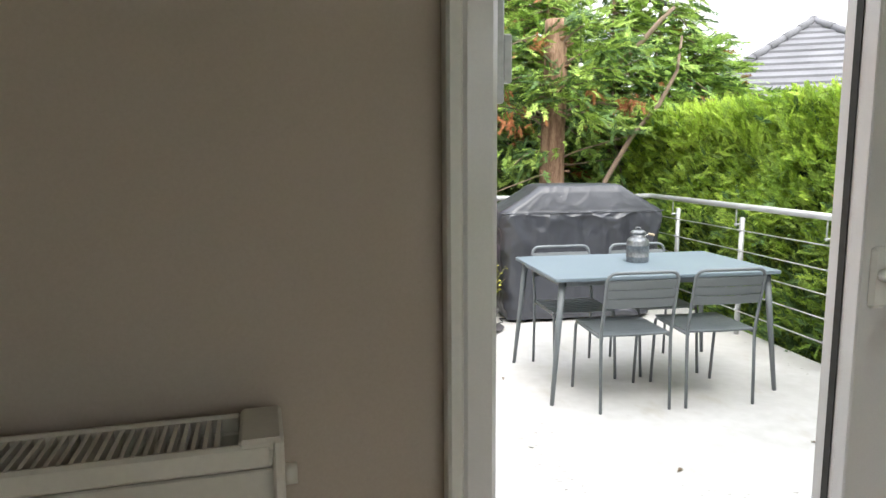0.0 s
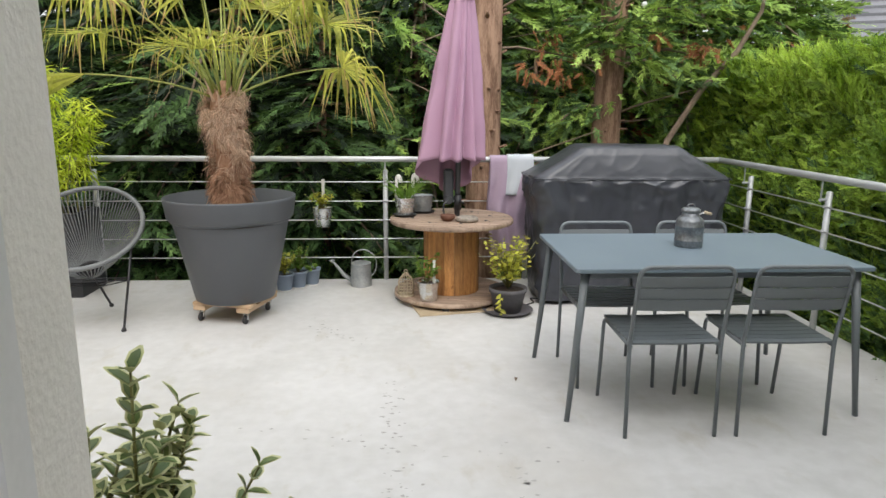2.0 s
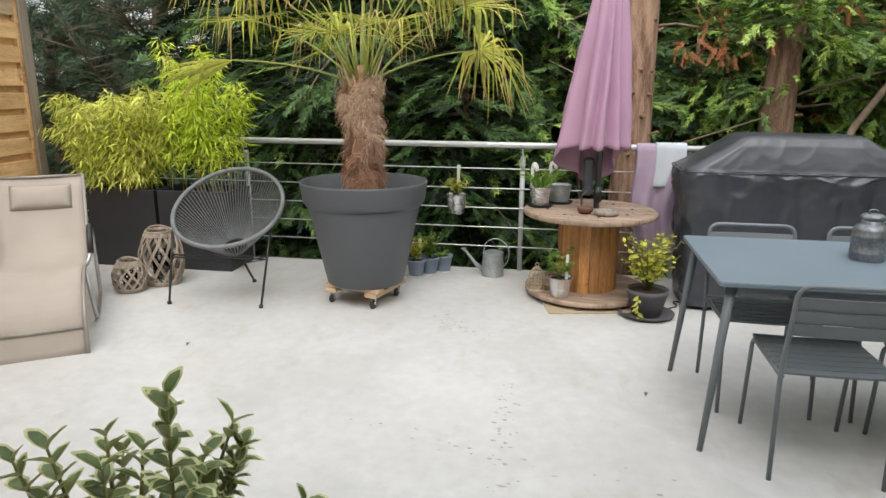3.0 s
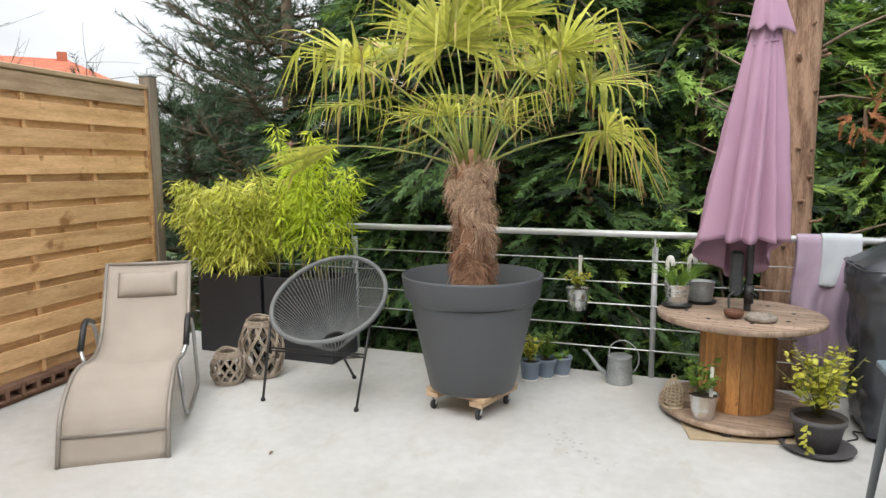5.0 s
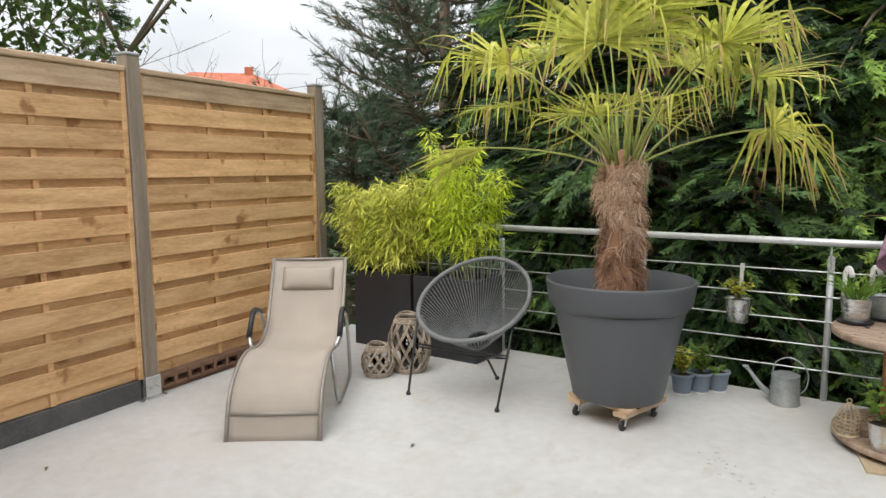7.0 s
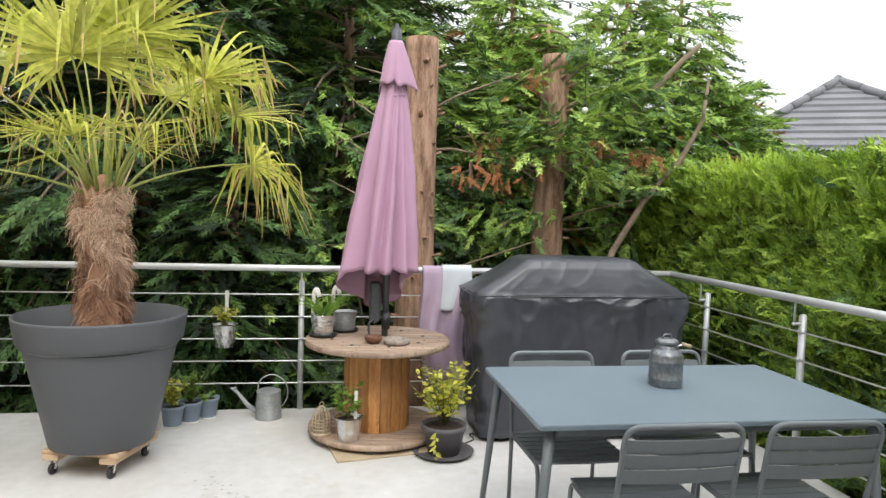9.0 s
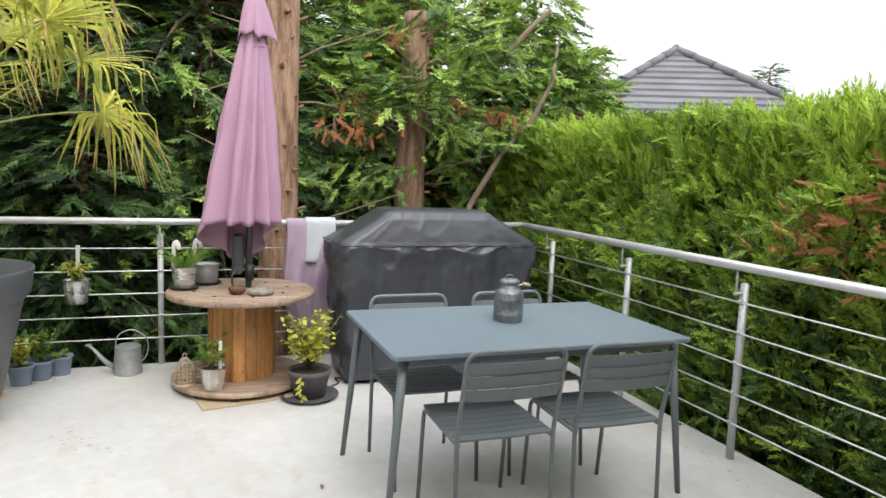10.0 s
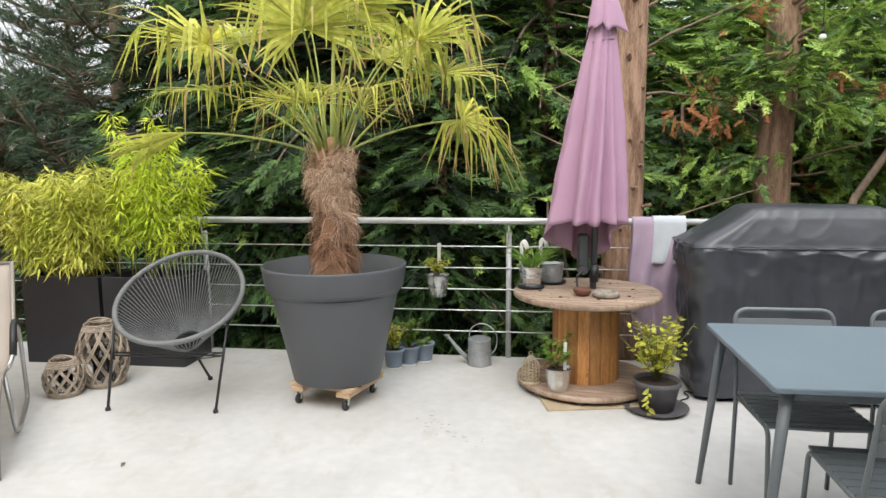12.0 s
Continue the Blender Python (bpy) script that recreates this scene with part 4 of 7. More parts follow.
# ---- string chair ----
def string_chair():
    c = thing("lounge_chair", (0, 0, 0), 0, "round grey cord lounge chair on thin black steel legs", "chair")
    centre = Vector((-1.14, 5.57, 0.648))
    fwd = Vector((0.122, -0.993, 0)).normalized()
    side = Vector((fwd.y, -fwd.x, 0))
    tilt = radians(33)
    up = (-fwd * math.cos(tilt) + Vector((0, 0, 1)) * math.sin(tilt)).normalized()
    nrm = side.cross(up).normalized()
    if nrm.z < 0:
        nrm = -nrm
    ring = lambda a: centre + side * 0.380 * math.cos(a) * (1 - 0.05 * math.sin(a)) + up * 0.405 * math.sin(a)
    K = 72
    part("ring", Mesh().tube([ring(2 * math.pi * k / K) for k in range(K)], 0.0165, 10, closed=True), "cord", c, "cord-wrapped oval rim")
    hub = centre - nrm * 0.30 - up * 0.12
    hr = 0.085
    part("hub_ring", Mesh().tube([hub + (side * math.cos(t) + up * math.sin(t)) * hr for t in [k * 6.283 / 30 for k in range(30)]], 0.007, 6, closed=True), "black_steel", c)
    for k in range(84):
        a = 2 * math.pi * (k + 0.5) / 84
        p = ring(a)
        q = hub + (side * math.cos(a) + up * math.sin(a)) * hr
        mid = (p + q) / 2 - nrm * 0.012
        part("cord", Mesh().tube([p, mid, q], 0.0036, 4, cap=False), "cord", c)
    feet = [Vector((-0.815, 5.30, 0)), Vector((-1.474, 5.26, 0)), Vector((-1.133, 5.868, 0))]
    tops = [ring(radians(-28)) if (ring(radians(-28)) - feet[0]).length < (ring(radians(208)) - feet[0]).length else ring(radians(208)),
            ring(radians(208)) if (ring(radians(-28)) - feet[0]).length < (ring(radians(208)) - feet[0]).length else ring(radians(-28)), hub]
    knees = []
    for f, t in zip(feet, tops):
        part("leg", Mesh().tube([f + Vector((0, 0, 0.008)), f.lerp(t, 0.98)], 0.0085, 8), "black_steel", c)
        part("foot", Mesh().lathe([(0.0, 0.0), (0.015, 0.0), (0.016, 0.012), (0.012, 0.022), (0.0, 0.022)], 12, f), "black_steel", c, "rubber foot cap")
        knees.append(f.lerp(t, 0.62))
    for i in range(3):
        for dz in (0, 0.018):
            part("stretcher", Mesh().tube([knees[i] - Vector((0, 0, dz)), knees[(i + 1) % 3] - Vector((0, 0, dz))], 0.0045, 6), "black_steel", c)
    return c


string_chair()

# ---- sun lounger ----
def sun_lounger():
    s = thing("sun_lounger", (-1.641, 4.223, 0), 35.0, "taupe mesh rocking sun lounger with head cushion", "sun lounger")
    w = 0.262
    line = bend([(0.0, 0.0), (0.10, 0.27), (0.42, 0.40), (0.80, 0.335), (1.02, 0.40), (1.30, 0.86)], 0.16, 6)
    line = [(p[0], p[1]) for p in [(q.x, q.y) for q in [Vector((a[0], a[1], 0)) for a in line]]]
    for sx in (-1, 1):
        part("side_rail", Mesh().tube([(sx * w, y, z) for y, z in line], 0.0125, 10), "lounge_frame", s)
    part("cross_bar", Mesh().tube([(-w, 0.052, 0.14), (w, 0.052, 0.14)], 0.0105, 8), "lounge_frame", s)
    part("cross_bar", Mesh().tube([(-w, 1.30, 0.855), (w, 1.30, 0.855)], 0.011, 8), "lounge_frame", s)
    fab = Mesh()
    vs, fs = [], []
    pts = [(y, z) for y, z in line]
    dense = []
    for (y0, z0), (y1, z1) in zip(pts, pts[1:]):
        for k in range(3):
            dense.append((y0 + (y1 - y0) * k / 3, z0 + (z1 - z0) * k / 3))
    dense.append(pts[-1])
    for y, z in dense:
        for i in range(11):
            u = i / 10 * 2 - 1
            vs.append((u * (w - 0.004), y, z + 0.002 - 0.018 * (1 - u * u)))
    for j in range(len(dense) - 1):
        for i in range(10):
            o = j * 11 + i
            fs.append((o, o + 1, o + 12, o + 11))
    fo = part("sling", fab.add(vs, fs, True), "sling", s, "taupe mesh sling")
    md = fo.modifiers.new("thick", "SOLIDIFY")
    md.thickness = 0.004
    cush = Mesh()
    vs, fs = [], []
    for j in range(9):
        for i in range(17):
            u, v = i / 16 * 2 - 1, j / 8 * 2 - 1
            h = 0.042 * (max(0, 1 - u ** 6) * max(0, 1 - v * v)) ** 0.5
            yy, zz = 1.222 + v * 0.045, 0.725 + v * 0.078
            vs.append((u * 0.185, yy - h * 0.87 - 0.004, zz + h * 0.5))
    for j in range(8):
        for i in range(16):
            o = j * 17 + i
            fs.append((o, o + 1, o + 18, o + 17))
    cu = part("head_cushion", cush.add(vs, fs, True), "sling", s, "taupe padded head cushion")
    md = cu.modifiers.new("thick", "SOLIDIFY")
    md.thickness = 0.008
    for sx in (-1, 1):
        x = sx * (w + 0.032)
        arm = part("rocker_leg", Mesh().tube(bend([(sx * w, 0.62, 0.36), (x, 0.66, 0.42), (x, 0.80, 0.585), (x, 1.02, 0.50), (x, 1.16, 0.03), (x, 0.92, 0.012), (x, 0.66, 0.012), (x, 0.50, 0.05), (sx * w, 0.50, 0.37)], 0.07, 5), 0.0125, 10), "alu", s)
        part("armrest", Mesh().tube(bend([(x, 0.66, 0.43), (x, 0.80, 0.592), (x, 0.97, 0.535)], 0.08, 6), 0.0185, 10), "black_steel", arm, "dark padded armrest")
    return s


sun_lounger()

# ---- cable spool table and what stands on it ----
SX, SY = 1.375, 6.04
whole("spool_mat", Mesh().box(-0.34, 0.34, -0.42, 0.30, 0.0, 0.012, 0.002), "board", "thin tan fibre board under the spool", "board", at=pose(1.37, 6.02, 0.0, 0, 0, 12))
spool = thing("spool_table", (SX, SY, 0.012), -8, "wooden cable spool used as a table", "spool table")


def plank_disc(r, z0, z1, parent, num):
    w = 2 * r / num
    for i in range(num):
        y0, y1 = -r + i * w + 0.0028, -r + (i + 1) * w - 0.0028
        up, lo = [], []
        for y in (y0, y0 + (y1 - y0) * 0.33, y0 + (y1 - y0) * 0.67, y1):
            h = math.sqrt(max(0.0009, r * r - y * y))
            up.append((h, y))
            lo.append((-h, y))
        ring = up + lo[::-1]
        k = len(ring)
        part("plank", Mesh().add([(x, y, z0) for x, y in ring] + [(x, y, z1) for x, y in ring],
                                 [tuple(reversed(range(k))), tuple(range(k, 2 * k))] + [(a, (a + 1) % k, (a + 1) % k + k, a + k) for a in range(k)]), "spool_top", parent)


disc = part("top_rim", Mesh().lathe([(0.462, 0.585), (0.468, 0.59), (0.468, 0.612), (0.462, 0.617), (0.455, 0.6), (0.462, 0.585)], 48), "spool_top", spool)
plank_disc(0.461, 0.586, 0.620, disc, 8)
low = part("base_rim", Mesh().lathe([(0.432, 0.022), (0.438, 0.027), (0.438, 0.052), (0.432, 0.057), (0.425, 0.04), (0.432, 0.022)], 48), "spool_top", spool)
plank_disc(0.431, 0.022, 0.056, low, 8)
for i in range(18):
    a0, a1 = 6.283 * i / 18 + 0.006, 6.283 * (i + 1) / 18 - 0.006
    st = Mesh()
    vs = [(q * math.cos(a), q * math.sin(a), z) for z in (0.057, 0.585) for q in (0.19, 0.213) for a in (a0, (a0 + a1) / 2, a1)]
    st.add(vs, [(0, 1, 7, 6), (1, 2, 8, 7), (4, 3, 9, 10), (5, 4, 10, 11), (3, 0, 6, 9), (2, 5, 11, 8)])
    part("stave", st, "spool_core", spool)
for a in (0.5, 2.6, 4.7):
    part("foot", Mesh().box(0.40 * math.cos(a) - 0.025, 0.40 * math.cos(a) + 0.025, 0.40 * math.sin(a) - 0.025, 0.40 * math.sin(a) + 0.025, 0.0, 0.022, 0.003), "black_steel", spool)
for k in range(8):
    a = k * 0.785 + 0.3
    part("bolt", Mesh().lathe([(0.0, 0.626), (0.010, 0.625), (0.013, 0.620)], 8, (0.30 * math.cos(a), 0.30 * math.sin(a), 0)), "black_steel", spool, "dark bolt head")

for k in range(8):
    for j in range(9):
        x, y = -0.40 + j * 0.1, -0.461 + (k + 0.5) * 0.11525
        if math.hypot(x, y) < 0.43 and math.hypot(x, y) > 0.24:
            part("nail", Mesh().lathe([(0.0, 0.6225), (0.004, 0.622), (0.005, 0.6200)], 6, (x + 0.01 * math.sin(k * 5 + j), y, 0)), "black_steel", disc)
            if math.hypot(x, y) < 0.41:
                part("nail", Mesh().lathe([(0.0, 0.0585), (0.004, 0.058), (0.005, 0.056)], 6, (x, y, 0)), "black_steel", low)

ZT = 0.632


def tin_bucket(at, r, h, label, tray=True, hook=False, mat="zinc"):
    b = thing("plant_bucket", at, RNG.uniform(0, 90), label, "plant pot", "tin plant buckets")
    z0 = 0.016 if tray else 0.0
    part("body", Mesh().lathe([(0.0, z0), (r * 0.82, z0), (r * 0.83, z0 + 0.003), (r * 0.89, z0 + h * 0.42), (r * 0.92, z0 + h * 0.46), (r * 0.90, z0 + h * 0.5), (r * 0.93, z0 + h * 0.6), (r * 0.955, z0 + h * 0.64), (r * 0.94, z0 + h * 0.68), (r, z0 + h), (r * 1.03, z0 + h + 0.003), (r * 0.96, z0 + h), (r * 0.9, z0 + h * 0.86), (0.0, z0 + h * 0.86)], 32), mat, b)
    part("soil", Mesh().lathe([(r * 0.93, z0 + h * 0.88), (r * 0.5, z0 + h * 0.92), (0.0, z0 + h * 0.93)], 24), "soil", b)
    if tray:
        part("saucer", Mesh().lathe([(0.0, 0.0), (r * 1.0, 0.0), (r * 1.16, 0.014), (r * 1.19, 0.018), (r * 1.1, 0.015), (0.0, 0.008)], 28), "black_steel", b, "black plastic saucer")
    if hook:
        part("hanger", Mesh().tube(bend([(-0.0, r * 0.98, z0 + h * 0.7), (0.01, r * 1.02, z0 + h + 0.15), (0.014, r * 0.72, z0 + h + 0.165), (0.012, r * 0.5, z0 + h + 0.11)], 0.03), 0.0145, 8, flat=0.22), "white_metal", b, "white flat metal hanger")
    return b


def blades(name, at, num, length, spread, mat, label, category, parent=None):
    rb = random.Random(num)
    g = Mesh()
    for _ in range(num):
        a, l = rb.uniform(0, 6.283), length * rb.uniform(0.55, 1.1)
        out, droop = spread * rb.uniform(0.2, 1.0), rb.uniform(0.0, 0.5)
        r0 = rb.uniform(0, 0.04)
        d = Vector((math.cos(a), math.sin(a), 0))
        pts = [d * r0 + d * out * s ** 1.6 + Vector((0, 0, l * (s - droop * s ** 3))) for s in (0, 0.33, 0.66, 1.0)]
        g.strip(pts, [0.004, 0.004, 0.003, 0.0008], (math.cos(a + 1.57), math.sin(a + 1.57), 0.3))
    return whole(name, g, mat, label, category, at=pose(*at))


tin_bucket((1.02, 6.09, ZT), 0.078, 0.125, "shiny tin bucket with grass on a black saucer", hook=True)
blades("ornamental_grass", (1.02, 6.09, ZT + 0.12), 150, 0.20, 0.22, "green", "tuft of thin green grass in a tin bucket", "plant")
tin_bucket((1.16, 6.27, ZT), 0.082, 0.12, "dull tin bucket with soil on a saucer", hook=True, mat="old_zinc")
bowl = whole("clay_bowl", Mesh().lathe([(0.0, 0.0), (0.03, 0.0), (0.052, 0.022), (0.056, 0.045), (0.052, 0.047), (0.045, 0.025), (0.0, 0.012)], 28), "brown_clay", "small dark brown clay bowl on the spool table", "bowl", at=pose(1.335, 5.86, ZT))
whole("ashtray", Mesh().lathe([(0.0, 0.004), (0.07, 0.0), (0.083, 0.012), (0.08, 0.03), (0.068, 0.037), (0.058, 0.028), (0.05, 0.012), (0.0, 0.01)], 32), "stone", "round speckled stone ashtray on the spool table", "ashtray", at=pose(1.475, 5.83, ZT))

# ---- folded parasol ----
def parasol():
    p = thing("parasol", (1.42, 6.10, ZT), 0, "closed lilac canvas parasol on a dark grey pole", "parasol")
    lean = 0.03
    pole = lambda z: Vector((lean * (z - 0.0) / 2.0, 0.0, z))
    part("pole", Mesh().tube([pole(-0.55), pole(1.96)], 0.021, 14), "grey_metal", p)
    part("finial", Mesh().lathe([(0.0, 2.03), (0.012, 2.025), (0.014, 2.0), (0.03, 1.995), (0.034, 1.93), (0.040, 1.915), (0.040, 1.885), (0.0, 1.885)], 16, (lean, 0, 0)), "grey_metal", p, "dark grey top cap")
    part("crank_housing", Mesh().box(-0.105, -0.03, -0.035, 0.04, 0.10, 0.36, 0.015).tube([(-0.07, -0.03, 0.13), (-0.07, -0.075, 0.13)], 0.03, 14), "grey_metal", p)
    part("crank_handle", Mesh().tube(bend([(-0.07, -0.075, 0.13), (-0.11, -0.085, 0.10), (-0.105, -0.085, 0.015), (-0.075, -0.115, 0.005)], 0.015), 0.007, 8), "grey_metal", p)
    part("clamp", Mesh().tube([(0.004, -0.015, 0.05), (0.004, -0.015, 0.16)], 0.028, 12).tube([(0.02, -0.04, 0.12), (0.05, -0.05, 0.10)], 0.007, 8), "black_steel", p)
    # canvas: eight gathered folds, tied below the crown
    CREASES = ((0.35, 0.26, 0.8), (1.3, 0.30, 1.0), (2.4, 0.28, 0.9), (3.30, 0.22, 0.7), (4.00, 0.24, 1.0), (4.55, 0.15, 0.75), (5.10, 0.20, 1.0), (5.72, 0.26, 0.8))
    cols, rows = 192, 50
    vs, fs = [], []
    for j in range(rows + 1):
        s = j / rows                       # 0 top, 1 bottom
        z = 1.915 - 1.50 * s
        if s < 0.22:
            r = 0.030 + 0.045 * s / 0.22
        else:
            u = (s - 0.22) / 0.78
            r = 0.075 + 0.170 * u ** 0.9
        depth = 0.10 + 0.32 * min(1, max(0, s - 0.05) * 1.6)
        cx = lean * z / 2.0 - 0.05 * max(0, s - 0.20) ** 1.1
        for k in range(cols):
            a = 2 * math.pi * k / cols
            fold = 1 - min(1.0, max(g * math.exp(-((((a - c - 0.25 * (1 - s) * math.sin(c * 3) + math.pi) % 6.283185 - math.pi) / w) ** 2)) for c, w, g in CREASES))
            rr = r * (1 - depth * (1 - fold)) * (1 + 0.10 * math.cos(a - 2.9) * s - 0.9 * max(0.0, math.sin(a)) * max(0.0, s - 0.55)) + 0.012 * s * noise.noise(Vector((math.cos(a) * 4, math.sin(a) * 4, z * 5)))
            hem = 0.0
            if s > 0.8:
                hem = (s - 0.8) * 5 * (0.02 - 0.26 * max(0.0, math.sin(a - 0.1)) ** 0.7 + 0.025 * (0.5 - fold))
            vs.append((cx + rr * math.cos(a) * 1.16, rr * math.sin(a), z + hem + 0.004 * noise.noise(Vector((a * 3, z * 9, 1)))))
    for j in range(rows):
        for k in range(cols):
            fs.append((j * cols + k, j * cols + (k + 1) % cols, (j + 1) * cols + (k + 1) % cols, (j + 1) * cols + k))
    cn = part("canopy", Mesh().add(vs, fs, True), "lilac", p, "gathered lilac canvas")
    md = cn.modifiers.new("thick", "SOLIDIFY")
    md.thickness = 0.003
    flap, fv, ff = Mesh(), [], []
    for j in range(15):
        s = j / 14
        for k in range(96):
            a = 2 * math.pi * k / 96
            fold = abs((5 * a / 6.283 + 0.9 * noise.noise(Vector((math.cos(a), math.sin(a), 3)))) % 1.0 * 2 - 1)
            rr = (0.036 + 0.082 * s ** 0.9) * (1 - 0.30 * s * (1 - fold)) * (1 + 0.16 * s * math.cos(a + 0.4))
            fv.append((lean * 0.95 + rr * math.cos(a) * 1.12, rr * math.sin(a), 1.915 - 0.29 * s + s * s * (0.045 * (0.5 - fold) + 0.02 * math.sin(2 * a))))
    for j in range(14):
        for k in range(96):
            ff.append((j * 96 + k, j * 96 + (k + 1) % 96, (j + 1) * 96 + (k + 1) % 96, (j + 1) * 96 + k))
    fl = part("top_flap", flap.add(fv, ff, True), "lilac", p, "short flared lilac vent flap")
    md = fl.modifiers.new("thick", "SOLIDIFY")
    md.thickness = 0.003
    part("tie", Mesh().tube([(lean * 0.78 + 0.074 * math.cos(a), 0.07 * math.sin(a), 1.56 + 0.012 * math.cos(a)) for a in [k * 6.283 / 28 for k in range(28)]], 0.010, 6, closed=True), "lilac", p, "lilac tie strap")
    inner = Mesh()
    for k in range(8):
        a = k * 0.785
        inner.tube([(lean * 0.9, 0, 1.86), (lean * 0.3 - 0.06 + 0.075 * math.cos(a), 0.075 * math.sin(a), 0.50)], 0.006, 6)
    part("ribs", inner, "grey_metal", p)
    return p


parasol()
# ---- foliage tools ----
def scatter_mesh(name, tv, tf, mats, X):
    """Copies of one small template (vertices, equal-sized faces) under the 3x4 matrices X, joined in one mesh."""
    tv, tf = np.asarray(tv, float), np.asarray(tf, int)
    n, nv, nf, k = len(X), len(tv), len(tf), tf.shape[1]
    V = np.einsum("nij,vj->nvi", X[:, :, :3], tv) + X[:, None, :, 3]
    F = tf[None] + (np.arange(n) * nv)[:, None, None]
    me = bpy.data.meshes.new(name)
    me.vertices.add(n * nv)
    me.vertices.foreach_set("co", V.reshape(-1))
    me.loops.add(n * nf * k)
    me.loops.foreach_set("vertex_index", F.reshape(-1).astype(np.int32))
    me.polygons.add(n * nf)
    me.polygons.foreach_set("loop_start", (np.arange(n * nf) * k).astype(np.int32))
    me.polygons.foreach_set("loop_total", np.full(n * nf, k, np.int32))
    for m in mats:
        me.materials.append(M[m])
    me.update(calc_edges=True)
    return me


def frames_for(pos, way, normal, size):
    """Matrices whose x axis goes along way and whose z axis leans to normal."""
    d = way / np.linalg.norm(way, axis=1, keepdims=True)
    y = np.cross(normal, d)
    y /= np.linalg.norm(y, axis=1, keepdims=True) + 1e-9
    z = np.cross(d, y)
    X = np.stack([d, y, z, pos], axis=2)
    X[:, :, :3] *= np.asarray(size)[:, None, None]
    return X


def spray_template(pairs=8, subs=2, width=0.05, angle=40, curl=-0.12, seed=1):
    """A feathery conifer spray along +x: an axis with forked side twigs, each a slim pointed scale."""
    v, f = [], []
    rt = random.Random(seed)

    def needle(a, b, w):
        a, b = np.array(a, float), np.array(b, float)
        d = b - a
        side = np.array((-d[1], d[0], 0.0))
        side = side / (np.linalg.norm(side) + 1e-9) * w / 2
        o = len(v)
        v.extend([a - side, a + side, b])
        f.append((o, o + 1, o + 2))

    for i in range(pairs):
        s = 0.08 + 0.80 * i / (pairs - 1)
        for sg in (-1, 1):
            st = s + (0.05 if sg > 0 else 0)
            ln = 0.46 * (1 - 0.66 * s) * rt.uniform(0.75, 1.2)
            a = radians(angle - 10 * s + rt.uniform(-8, 8))
            z0 = curl * st * st
            z1 = z0 + rt.uniform(-0.09, 0.05) + curl * 0.3 * ln
            tip = np.array((st + ln * math.cos(a), sg * ln * math.sin(a), z1))
            root = np.array((st, 0, z0))
            needle(root, tip, width)
            for q in range(subs):
                u = 0.35 + 0.3 * q
                g = root + (tip - root) * u
                b = a + radians(34) * (1 if q % 2 else -1)
                l2 = ln * 0.5 * (1 - 0.4 * q)
                needle(g, g + np.array((l2 * math.cos(b), sg * l2 * math.sin(b), rt.uniform(-0.04, 0.03))), width * 0.9)
    needle((0.0, 0, 0), (1.0, 0, curl), width * 0.9)
    return np.array(v), np.array(f)


SPRAY_V, SPRAY_F = spray_template(6, 1, 0.072, 38)
SPRAY_L = spray_template(7, 0, 0.024, 24)
SPRAY_H = spray_template(5, 1, 0.10, 40, seed=3)
SPRAY_S = spray_template(6, 0, 0.10, 42)
SPRAY_T = spray_template(6, 0, 0.055, 26)


def unit(r, n):
    v = r.normal(size=(n, 3))
    return v / np.linalg.norm(v, axis=1, keepdims=True)


def foliage(name, mat, X, parent, label="", template=None):
    tv, tf = template if template is not None else (SPRAY_V, SPRAY_F)
    ob = new(name, scatter_mesh(name, tv, tf, [mat], X))
    ob.parent = parent
    return tagged(ob, label, kind="stuff")


